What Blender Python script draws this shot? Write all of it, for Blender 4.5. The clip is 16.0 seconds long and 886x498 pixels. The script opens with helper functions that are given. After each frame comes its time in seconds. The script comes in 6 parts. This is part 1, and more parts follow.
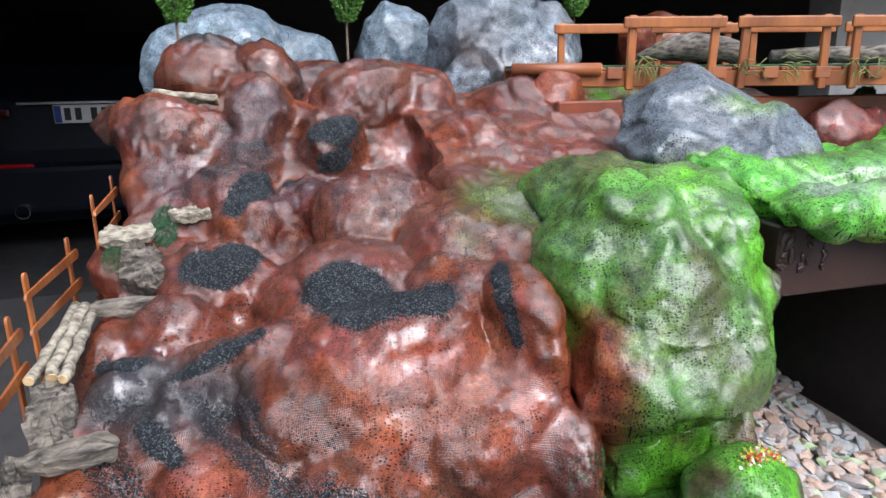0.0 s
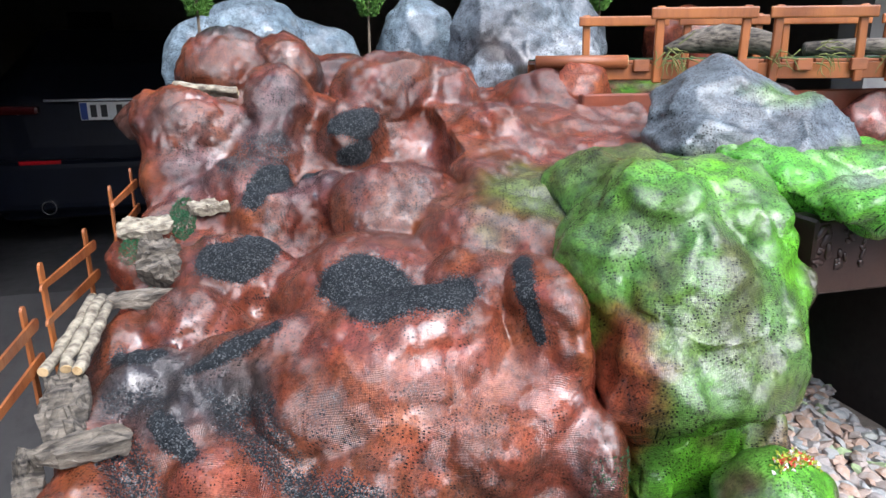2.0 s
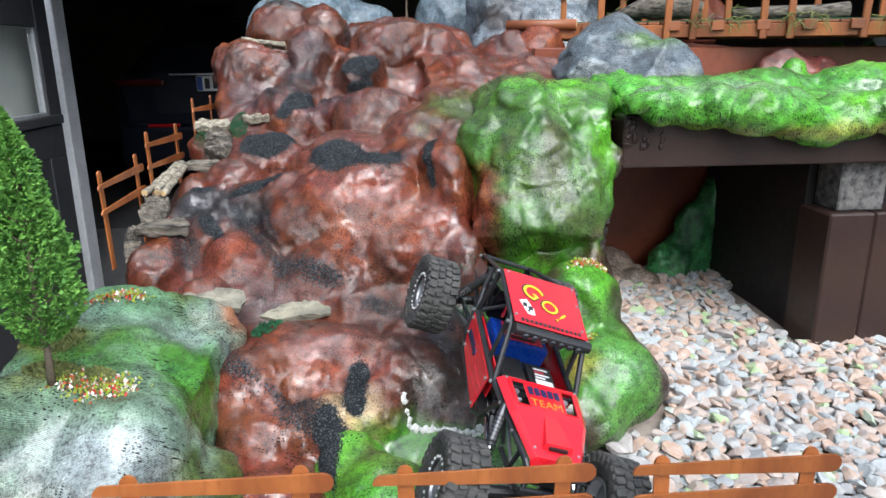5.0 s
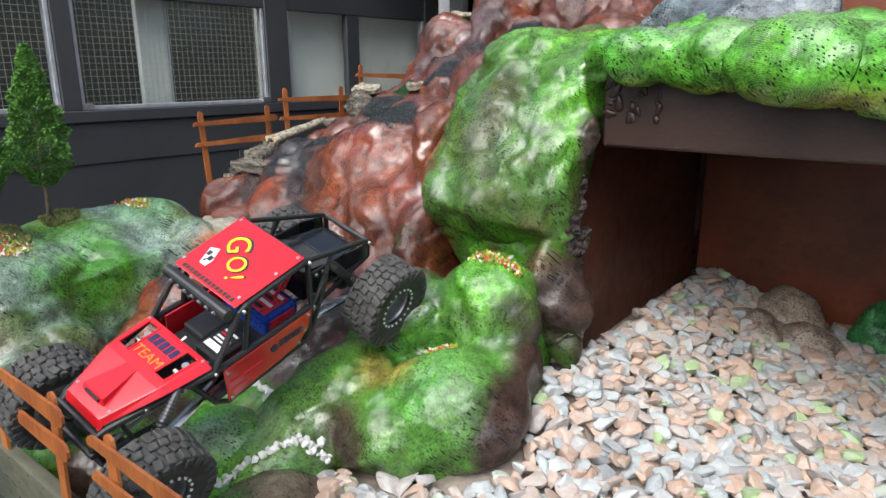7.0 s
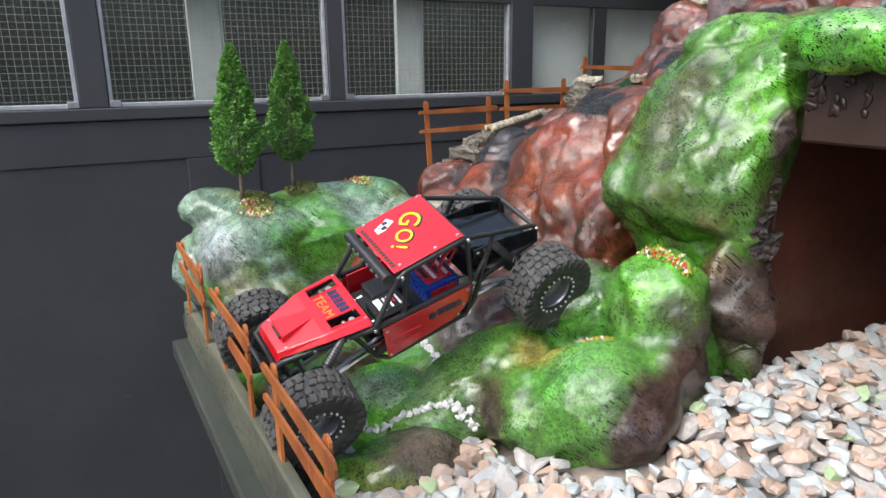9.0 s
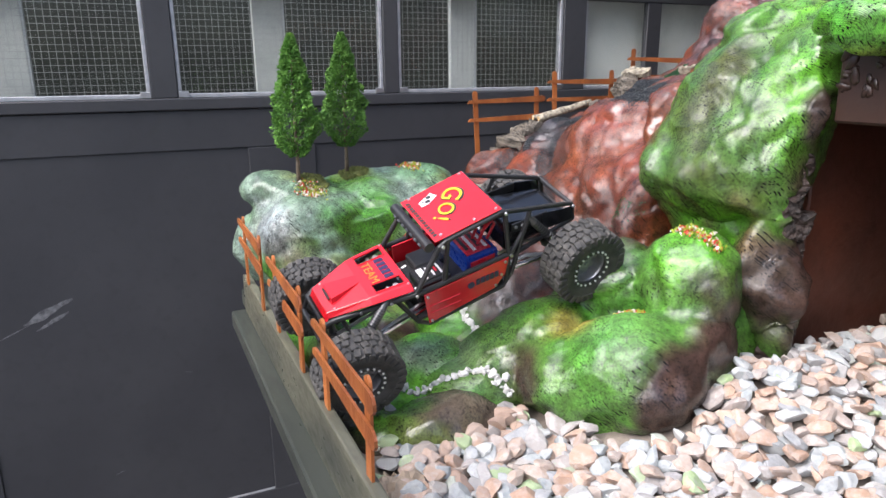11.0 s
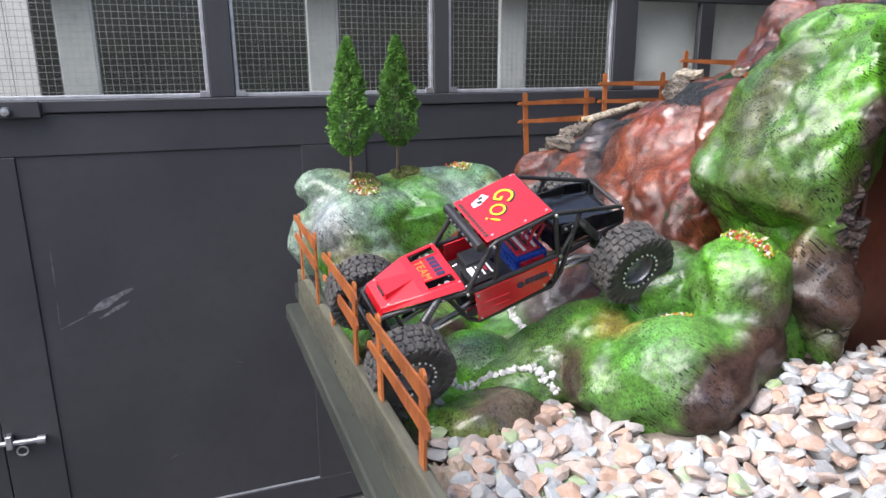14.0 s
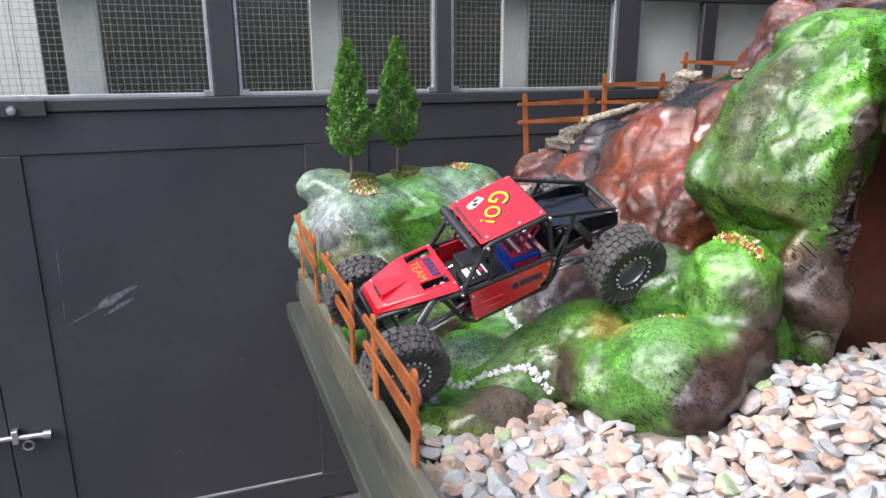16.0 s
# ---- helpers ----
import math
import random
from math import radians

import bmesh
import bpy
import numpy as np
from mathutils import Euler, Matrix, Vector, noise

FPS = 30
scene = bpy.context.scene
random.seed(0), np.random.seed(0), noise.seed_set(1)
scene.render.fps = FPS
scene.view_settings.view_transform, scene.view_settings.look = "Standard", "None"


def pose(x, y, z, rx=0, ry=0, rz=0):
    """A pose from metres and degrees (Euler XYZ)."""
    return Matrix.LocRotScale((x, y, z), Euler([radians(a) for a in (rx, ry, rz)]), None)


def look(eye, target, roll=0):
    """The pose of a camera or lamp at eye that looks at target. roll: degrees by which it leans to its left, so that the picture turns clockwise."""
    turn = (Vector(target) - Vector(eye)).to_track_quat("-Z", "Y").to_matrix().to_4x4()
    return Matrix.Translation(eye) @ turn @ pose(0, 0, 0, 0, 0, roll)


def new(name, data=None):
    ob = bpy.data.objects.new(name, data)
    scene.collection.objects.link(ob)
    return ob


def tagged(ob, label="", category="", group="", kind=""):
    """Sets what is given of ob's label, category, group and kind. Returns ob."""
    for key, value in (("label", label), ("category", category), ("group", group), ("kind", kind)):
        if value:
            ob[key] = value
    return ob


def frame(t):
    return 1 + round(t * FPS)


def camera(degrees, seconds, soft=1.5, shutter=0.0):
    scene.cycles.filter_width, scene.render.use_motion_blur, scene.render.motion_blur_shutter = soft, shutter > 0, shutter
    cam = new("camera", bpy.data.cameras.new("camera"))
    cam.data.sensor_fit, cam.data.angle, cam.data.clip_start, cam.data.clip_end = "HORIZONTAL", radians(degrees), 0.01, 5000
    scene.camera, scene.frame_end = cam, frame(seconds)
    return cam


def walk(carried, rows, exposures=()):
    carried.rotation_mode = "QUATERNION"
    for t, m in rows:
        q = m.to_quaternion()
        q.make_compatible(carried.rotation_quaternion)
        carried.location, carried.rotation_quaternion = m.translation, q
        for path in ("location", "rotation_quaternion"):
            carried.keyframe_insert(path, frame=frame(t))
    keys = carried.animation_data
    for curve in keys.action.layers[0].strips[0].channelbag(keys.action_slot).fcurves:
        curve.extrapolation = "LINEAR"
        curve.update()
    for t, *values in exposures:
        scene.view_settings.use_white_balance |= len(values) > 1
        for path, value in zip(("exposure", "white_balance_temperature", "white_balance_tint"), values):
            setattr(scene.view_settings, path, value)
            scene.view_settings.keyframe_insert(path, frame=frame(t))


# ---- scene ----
# ---------------------------------------------------------------- camera
cam = camera(66.4, 16.0)
PATH = [
    (0, (0.116, -0.045, 2.222), (0.653, 1.808, 1.694), -0.4),
    (0.5, (0.094, -0.009, 2.23), (0.57, 1.861, 1.703), -0.5),
    (1, (0.115, -0.002, 2.246), (0.591, 1.867, 1.718), -0.5),
    (1.5, (0.116, -0.009, 2.232), (0.587, 1.861, 1.701), -0.5),
    (2, (0.125, -0.021, 2.204), (0.6, 1.849, 1.676), -0.5),
    (2.5, (0.134, -0.046, 2.137), (0.604, 1.823, 1.604), -0.4),
    (3, (0.172, -0.195, 2.154), (0.641, 1.674, 1.62), -0.4),
    (3.5, (0.163, -0.5, 2.202), (0.565, 1.388, 1.678), -0.3),
    (4, (0.169, -0.615, 2.182), (0.549, 1.276, 1.655), -0.3),
    (4.5, (0.215, -0.663, 2.142), (0.589, 1.229, 1.611), -0.3),
    (5, (0.364, -0.706, 2.094), (0.539, 1.213, 1.557), -0.4),
    (5.2, (0.438, -0.729, 2.078), (0.527, 1.196, 1.541), -0.4),
    (7.3, (1.46, -0.15, 1.968), (0.073, 1.191, 1.442), -0.8),
    (7.5, (1.451, -0.119, 1.998), (-0.008, 1.138, 1.459), -1.0),
    (8, (1.406, -0.146, 1.982), (-0.084, 1.085, 1.465), -0.3),
    (8.5, (1.465, -0.137, 1.957), (-0.145, 0.93, 1.439), -0.6),
    (9, (1.543, -0.154, 1.962), (-0.148, 0.782, 1.449), -0.6),
    (9.2, (1.583, -0.185, 1.924), (-0.11, 0.751, 1.416), -0.5),
    (11.5, (1.621, -0.169, 1.936), (-0.157, 0.59, 1.423), -0.5),
    (12, (1.619, -0.179, 1.936), (-0.168, 0.557, 1.422), -0.5),
    (12.5, (1.621, -0.199, 1.928), (-0.178, 0.51, 1.415), -0.5),
    (13, (1.632, -0.191, 1.932), (-0.173, 0.502, 1.419), -0.5),
    (13.5, (1.641, -0.196, 1.941), (-0.165, 0.491, 1.426), -0.4),
    (14, (1.645, -0.197, 1.946), (-0.163, 0.483, 1.43), -0.3),
    (14.5, (1.646, -0.2, 1.952), (-0.163, 0.476, 1.432), -0.3),
    (15, (1.655, -0.194, 1.957), (-0.156, 0.477, 1.436), -0.3),
    (15.5, (1.66, -0.189, 1.959), (-0.152, 0.479, 1.436), -0.3),
    (16, (1.665, -0.186, 1.958), (-0.147, 0.478, 1.433), -0.2),
]
walk(cam, [(t, look(e, g, r)) for t, e, g, r in PATH], [(0.0, 1.55, 5850, 11), (0.5, 1.70, 5850, 11), (2.5, 1.72, 5850, 11), (4.0, 1.42, 5800, 6), (5.2, 1.42, 5900, 5), (7.5, 1.38, 6200, 6), (9.2, 1.55, 6200, 7), (11.5, 1.70, 6200, 14), (16.0, 1.72, 6200, 14)])

# ---------------------------------------------------------------- light
world = bpy.data.worlds.new("sky")
scene.world = world
world.use_nodes = True
wn = world.node_tree.nodes
sky = wn.new("ShaderNodeTexSky")
sky.sky_type = "NISHITA"
sky.sun_disc = False
sky.sun_elevation = radians(51)
sky.sun_rotation = radians(166)
sky.air_density, sky.dust_density, sky.ozone_density = 1.0, 5.0, 1.0
world.node_tree.links.new(sky.outputs[0], wn["Background"].inputs[0])
wn["Background"].inputs[1].default_value = 0.085
sun_data = bpy.data.lights.new("sun", "SUN")
sun_data.energy, sun_data.angle, sun_data.color = 1.5, radians(60), (0.98, 0.98, 1.0)
sun = new("sun", sun_data)
sun.matrix_world = look((1.35, -2.85, 6.5), (0.4, 1.0, 1.5))


# ---------------------------------------------------------------- materials
def nodes_of(m):
    m.use_nodes = True
    t = m.node_tree
    return t, t.nodes, t.links, t.nodes["Principled BSDF"]


def mixc(t, a, b, fac, mode="MIX"):
    """A colour mix node; a and b are sockets or colours, fac a socket or a number."""
    n = t.nodes.new("ShaderNodeMix")
    n.data_type, n.blend_type = "RGBA", mode
    for socket, v in ((n.inputs[0], fac), (n.inputs[6], a), (n.inputs[7], b)):
        if isinstance(v, bpy.types.NodeSocket):
            t.links.new(v, socket)
        elif isinstance(v, (int, float)):
            socket.default_value = v
        else:
            socket.default_value = (*v, 1)
    return n.outputs[2]


def noise_of(t, scale, detail=4, rough=0.55, stretch=None):
    c = t.nodes.new("ShaderNodeTexCoord")
    n = t.nodes.new("ShaderNodeTexNoise")
    n.inputs["Scale"].default_value, n.inputs["Detail"].default_value, n.inputs["Roughness"].default_value = scale, detail, rough
    if stretch:
        mp = t.nodes.new("ShaderNodeMapping")
        mp.inputs["Scale"].default_value = stretch
        t.links.new(c.outputs["Object"], mp.inputs[0])
        t.links.new(mp.outputs[0], n.inputs["Vector"])
    else:
        t.links.new(c.outputs["Object"], n.inputs["Vector"])
    return n.outputs[0]


def ramp_of(t, socket, a, b, lo=0.0, hi=1.0):
    n = t.nodes.new("ShaderNodeMapRange")
    n.inputs[1].default_value, n.inputs[2].default_value, n.inputs[3].default_value, n.inputs[4].default_value = a, b, lo, hi
    t.links.new(socket, n.inputs[0])
    return n.outputs[0]


def bump_of(t, height, strength, distance, normal=None):
    n = t.nodes.new("ShaderNodeBump")
    n.inputs["Strength"].default_value, n.inputs["Distance"].default_value = strength, distance
    t.links.new(height, n.inputs["Height"])
    if normal:
        t.links.new(normal, n.inputs["Normal"])
    return n.outputs[0]


def surface(name, c1, c2=None, scale=20.0, rough=0.5, metal=0.0, bump=0.0, bump_scale=200.0, stretch=None, spread=0.12, coat=0.0, vary=0.0):
    """A plain surface: two tones in large and small patches, uneven gloss and fine relief."""
    m = bpy.data.materials.new(name)
    t, n, l, p = nodes_of(m)
    c2 = c2 or tuple(v * 0.7 for v in c1)
    big = noise_of(t, scale, 3, 0.5, stretch)
    small = noise_of(t, scale * 7, 3, 0.6, stretch)
    col = mixc(t, c1, c2, ramp_of(t, big, 0.35, 0.68))
    col = mixc(t, col, tuple(v * 0.6 for v in c2), ramp_of(t, small, 0.52, 0.8, 0.0, 0.5))
    if vary:
        oi = n.new("ShaderNodeObjectInfo")
        hsv = n.new("ShaderNodeHueSaturation")
        l.new(ramp_of(t, oi.outputs["Random"], 0, 1, 1 - vary, 1 + vary), hsv.inputs["Value"])
        l.new(col, hsv.inputs["Color"])
        col = hsv.outputs[0]
    l.new(col, p.inputs["Base Color"])
    l.new(ramp_of(t, small, 0.2, 0.8, max(0.02, rough - spread), min(1, rough + spread)), p.inputs["Roughness"])
    p.inputs["Metallic"].default_value = metal
    p.inputs["Coat Weight"].default_value = coat
    p.inputs["Coat Roughness"].default_value = 0.15
    if bump:
        l.new(bump_of(t, noise_of(t, bump_scale, 5, 0.6, stretch), bump, 0.004), p.inputs["Normal"])
    return m


def rock_paint(name, rough=0.32, weave=1.0, gloss=1.0, open_at=0.485):
    """Varnished paint on plaster cloth: the paint is an attribute, its fourth value tells loose grit from varnish."""
    m = bpy.data.materials.new(name)
    t, n, l, p = nodes_of(m)
    a = n.new("ShaderNodeAttribute")
    a.attribute_name = "paint"
    grit = a.outputs["Alpha"]

    def product(u, v):
        k = n.new("ShaderNodeMath")
        k.operation = "MULTIPLY"
        l.new(u, k.inputs[0])
        l.new(v, k.inputs[1])
        return k.outputs[0]

    tc = n.new("ShaderNodeTexCoord")
    broad, mid, fine = noise_of(t, 9, 4, 0.6), noise_of(t, 30, 6, 0.68), noise_of(t, 150, 4, 0.65)
    hs = n.new("ShaderNodeHueSaturation")
    l.new(ramp_of(t, mid, 0.3, 0.72, 0.5, 2.1), hs.inputs["Value"])
    l.new(ramp_of(t, broad, 0.35, 0.65, 0.492, 0.508), hs.inputs["Hue"])
    hs.inputs["Saturation"].default_value = 1.0
    l.new(a.outputs["Color"], hs.inputs["Color"])
    col = mixc(t, hs.outputs[0], (0.18, 0.15, 0.15), ramp_of(t, fine, 0.5, 0.72, 0, 0.7), "MULTIPLY")
    thread_dirt = product(ramp_of(t, noise_of(t, 300, 3, 0.65), 0.47, 0.62, 0, 0.6), ramp_of(t, noise_of(t, 14, 4, 0.6), 0.4, 0.55, 0.3, 1))
    col = mixc(t, col, (0.22, 0.18, 0.18), thread_dirt, "MULTIPLY")
    # the cloth's own directions: across the slope, and down it, bent by the folds
    warp = n.new("ShaderNodeTexNoise")
    warp.inputs["Scale"].default_value, warp.inputs["Detail"].default_value = 7, 2
    l.new(tc.outputs["Object"], warp.inputs["Vector"])
    bent = n.new("ShaderNodeVectorMath")
    bent.operation = "MULTIPLY_ADD"
    bent.inputs[1].default_value = (0.055, 0.055, 0.055)
    l.new(warp.outputs["Color"], bent.inputs[0])
    l.new(tc.outputs["Object"], bent.inputs[2])

    def along(way):
        k = n.new("ShaderNodeVectorMath")
        k.operation = "DOT_PRODUCT"
        k.inputs[1].default_value = way
        l.new(bent.outputs[0], k.inputs[0])
        return k.outputs["Value"]

    across, down = along((0.90, -0.42, 0.12)), along((0.25, 0.62, 0.74))
    cloth = n.new("ShaderNodeCombineXYZ")
    l.new(ramp_of(t, across, 0, 1, 0, 1), cloth.inputs[0])
    l.new(ramp_of(t, down, 0, 1, 0, 1), cloth.inputs[1])
    for node in (cloth.inputs[0].links[0].from_node, cloth.inputs[1].links[0].from_node):
        node.clamp = False
    # open holes of the cloth: small black dashes in rows, in some places only
    mp = n.new("ShaderNodeMapping")
    mp.inputs["Scale"].default_value = (190, 250, 1)
    vo = n.new("ShaderNodeTexVoronoi")
    vo.voronoi_dimensions = "2D"
    vo.inputs["Scale"].default_value = 1.0
    vo.inputs["Randomness"].default_value = 0.28
    vo.distance = "CHEBYCHEV"
    l.new(cloth.outputs[0], mp.inputs[0])
    l.new(mp.outputs[0], vo.inputs["Vector"])
    vs = n.new("ShaderNodeSeparateColor")
    l.new(vo.outputs["Color"], vs.inputs[0])
    holes = product(ramp_of(t, vo.outputs["Distance"], 0.21, 0.26, 1, 0), ramp_of(t, vs.outputs[0], 0.60, 0.62, 0, 1))
    specks = ramp_of(t, noise_of(t, 210, 2, 0.5, (1, 1, 1.8)), 0.68, 0.71, 0, 1)
    both = n.new("ShaderNodeMath")
    both.operation = "MAXIMUM"
    l.new(holes, both.inputs[0])
    l.new(specks, both.inputs[1])
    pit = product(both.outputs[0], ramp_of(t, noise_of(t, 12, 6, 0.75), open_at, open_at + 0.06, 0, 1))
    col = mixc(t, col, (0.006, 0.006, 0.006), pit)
    # grit: loose dark grains with a few pale ones
    gv = n.new("ShaderNodeTexVoronoi")
    gv.inputs["Scale"].default_value = 540
    l.new(tc.outputs["Object"], gv.inputs["Vector"])
    gsep = n.new("ShaderNodeSeparateColor")
    l.new(gv.outputs["Color"], gsep.inputs[0])
    gcol = mixc(t, (0.020, 0.023, 0.026), (0.12, 0.13, 0.135), ramp_of(t, gsep.outputs[0], 0.70, 1.0, 0, 1))
    edge = n.new("ShaderNodeMath")
    edge.operation = "ADD"
    l.new(grit, edge.inputs[0])
    l.new(ramp_of(t, gsep.outputs[1], 0, 1, -0.42, 0.42), edge.inputs[1])
    gm = ramp_of(t, edge.outputs[0], 0.45, 0.55, 0, 1)
    col = mixc(t, col, gcol, gm)
    l.new(col, p.inputs["Base Color"])
    wet = product(ramp_of(t, gm, 0, 1, 1, 0), ramp_of(t, pit, 0, 1, 1, 0))
    r = n.new("ShaderNodeMix")
    l.new(wet, r.inputs[0])
    r.inputs[2].default_value = 0.85
    l.new(ramp_of(t, mid, 0.3, 0.7, rough + 0.25, rough + 0.5), r.inputs[3])
    l.new(r.outputs[0], p.inputs["Roughness"])
    # wrinkled cloth: threads that run across each other, hidden where the plaster lies thick
    threads = []
    for axis, size in (("X", 150), ("Y", 165)):
        wv = n.new("ShaderNodeTexWave")
        wv.bands_direction = axis
        wv.inputs["Scale"].default_value, wv.inputs["Distortion"].default_value, wv.inputs["Detail"].default_value = size, 0.9, 2
        wv.inputs["Detail Scale"].default_value = 0.5
        l.new(cloth.outputs[0], wv.inputs["Vector"])
        threads.append(wv.outputs[0])
    bare = ramp_of(t, noise_of(t, 10, 4, 0.65), 0.38, 0.58, 0.12, 1)
    b0 = bump_of(t, noise_of(t, 20, 3, 0.5), 0.10, 0.02)
    b1 = bump_of(t, product(product(threads[0], threads[1]), bare), 0.8 * weave, 0.0016, b0)
    b2 = bump_of(t, noise_of(t, 90, 6, 0.7), 0.55, 0.004, b1)
    b3 = bump_of(t, product(noise_of(t, 260, 4, 0.65), bare), 0.9, 0.002, b2)
    b4 = bump_of(t, pit, -0.6, 0.002, b3)
    b5 = bump_of(t, product(ramp_of(t, gv.outputs["Distance"], 0, 0.6, 1, 0), gm), 1.0, 0.002, b4)
    l.new(b5, p.inputs["Normal"])
    l.new(product(wet, ramp_of(t, noise_of(t, 11, 5, 0.65), 0.40, 0.45, 0.18 * gloss, 1.0 * gloss)), p.inputs["Coat Weight"])
    l.new(ramp_of(t, mid, 0.35, 0.68, 0.02, 0.06), p.inputs["Coat Roughness"])
    p.inputs["Coat IOR"].default_value = 1.85
    flow = bump_of(t, noise_of(t, 60, 3, 0.55), 0.20, 0.004, b0)
    flow = bump_of(t, product(threads[1], bare), 0.5 * weave, 0.0013, flow)
    flow = bump_of(t, product(threads[0], bare), 0.35 * weave, 0.0012, flow)
    flow = bump_of(t, product(noise_of(t, 240, 3, 0.65), ramp_of(t, bare, 0, 1, 0.25, 1)), 0.38, 0.0015, flow)
    l.new(bump_of(t, pit, -0.5, 0.002, flow), p.inputs["Coat Normal"])
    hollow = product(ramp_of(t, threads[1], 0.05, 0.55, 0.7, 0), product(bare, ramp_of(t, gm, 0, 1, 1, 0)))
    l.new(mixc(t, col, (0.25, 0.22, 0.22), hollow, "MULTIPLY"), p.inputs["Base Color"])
    l.new(ramp_of(t, wet, 0, 1, 0.1, 0.15), p.inputs["Specular IOR Level"])
    return m


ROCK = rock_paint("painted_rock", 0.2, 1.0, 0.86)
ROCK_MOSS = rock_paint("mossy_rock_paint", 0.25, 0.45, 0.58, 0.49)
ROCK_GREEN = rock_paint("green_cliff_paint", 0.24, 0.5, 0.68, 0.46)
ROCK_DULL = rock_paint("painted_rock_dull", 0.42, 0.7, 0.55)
WOOD = surface("stained_wood", (0.37, 0.125, 0.032), (0.20, 0.058, 0.016), 14, 0.38, bump=0.25, bump_scale=90, stretch=(1, 1, 0.25), vary=0.18)
WOOD_DARK = surface("bridge_wood", (0.30, 0.10, 0.035), (0.16, 0.05, 0.02), 12, 0.42, bump=0.25, bump_scale=70, stretch=(0.3, 1, 1), vary=0.2)
BARK = surface("grey_bark", (0.19, 0.165, 0.13), (0.018, 0.015, 0.012), 120, 0.88, bump=1.0, bump_scale=170, stretch=(0.16, 1, 1))
BIRCH = surface("pale_twig", (0.37, 0.335, 0.25), (0.09, 0.07, 0.05), 110, 0.8, bump=1.0, bump_scale=200, stretch=(0.5, 1, 1))
CUT = surface("cut_wood", (0.62, 0.45, 0.24), (0.42, 0.28, 0.13), 60, 0.8)
SLATE = surface("slate", (0.30, 0.28, 0.205), (0.14, 0.13, 0.10), 25, 0.7, bump=0.9, bump_scale=90)
DOOR_PAINT = surface("black_door_paint", (0.036, 0.037, 0.041), (0.048, 0.049, 0.053), 2.5, 0.42, bump=0.05, bump_scale=60, spread=0.08)
DOOR_EDGE = surface("pale_plaster", (0.55, 0.56, 0.58), (0.45, 0.46, 0.48), 6, 0.8, bump=0.3, bump_scale=60)
STEEL = surface("dull_steel", (0.55, 0.55, 0.56), (0.42, 0.42, 0.43), 40, 0.38, 0.9)
BLIND = surface("pale_blind", (0.85, 0.84, 0.80), (0.78, 0.77, 0.73), 5, 0.8)
GREYWALL = surface("grey_render", (0.42, 0.41, 0.38), (0.33, 0.32, 0.30), 1.2, 0.9, bump=0.3, bump_scale=50)
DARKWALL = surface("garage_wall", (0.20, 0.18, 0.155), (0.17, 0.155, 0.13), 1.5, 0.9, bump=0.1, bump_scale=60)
DARKFLOOR = surface("dark_floor", (0.040, 0.040, 0.042), (0.030, 0.030, 0.032), 2.0, 0.8, bump=0.3, bump_scale=60)
CONCRETE = surface("concrete", (0.09, 0.09, 0.09), (0.065, 0.065, 0.067), 2.0, 0.75, bump=0.3, bump_scale=60)
BROWN = surface("brown_paint", (0.040, 0.021, 0.015), (0.028, 0.015, 0.012), 8, 0.38, bump=0.15, bump_scale=120)
RUST = surface("red_brown_paint", (0.20, 0.050, 0.022), (0.11, 0.03, 0.016), 7, 0.4, bump=0.3, bump_scale=70)
# darker copy of RUST, with the arch's shade put into the colour
RUST_SHADED = surface("shaded_rust_paint", (0.085, 0.024, 0.013), (0.035, 0.013, 0.009), 5, 0.45, bump=0.3, bump_scale=70)
BOARD = surface("dark_green_board", (0.050, 0.055, 0.044), (0.028, 0.032, 0.027), 6, 0.36, bump=0.2, bump_scale=80, stretch=(0.2, 1, 1))
BOARD_WORN = surface("worn_olive_board", (0.115, 0.112, 0.078), (0.040, 0.042, 0.034), 11, 0.34, bump=0.35, bump_scale=60, stretch=(0.35, 1, 1))
FELT_MAT = surface("bridge_felt", (0.03, 0.10, 0.04), (0.02, 0.06, 0.025), 60, 0.95, bump=0.6, bump_scale=300)
LEAF = surface("model_foliage", (0.13, 0.29, 0.04), (0.055, 0.16, 0.022), 60, 0.75, vary=0.1)
MOSS = surface("dry_moss", (0.16, 0.17, 0.05), (0.09, 0.11, 0.03), 60, 0.9)
TRUNK = surface("model_trunk", (0.17, 0.13, 0.09), (0.09, 0.07, 0.05), 60, 0.85)
# ---------------------------------------------------------------- mesh helpers
def part(name, bm, material=None, parent=None, label="", smooth=False):
    """Links a bmesh as one mesh object under a thing or a part."""
    me = bpy.data.meshes.new(name)
    if smooth:
        for f in bm.faces:
            f.smooth = True
    bm.to_mesh(me)
    bm.free()
    if material:
        me.materials.append(material)
    ob = new(name, me)
    if parent:
        ob.parent = parent
    return tagged(ob, label)


def thing(name, m=None, label="", category="", group="", kind=""):
    ob = new(name)
    ob.empty_display_size = 0.02
    if m is not None:
        ob.matrix_world = m
    return tagged(ob, label, category, group, kind)


def box_bm(x0, x1, y0, y1, z0, z1, bevel=0.0, seg=1):
    bm = bmesh.new()
    bmesh.ops.create_cube(bm, size=1)
    for v in bm.verts:
        v.co = Vector(((x0 + x1) / 2 + v.co.x * (x1 - x0), (y0 + y1) / 2 + v.co.y * (y1 - y0), (z0 + z1) / 2 + v.co.z * (z1 - z0)))
    if bevel:
        bmesh.ops.bevel(bm, geom=bm.edges[:], offset=bevel, segments=seg, affect="EDGES", profile=0.6)
    return bm


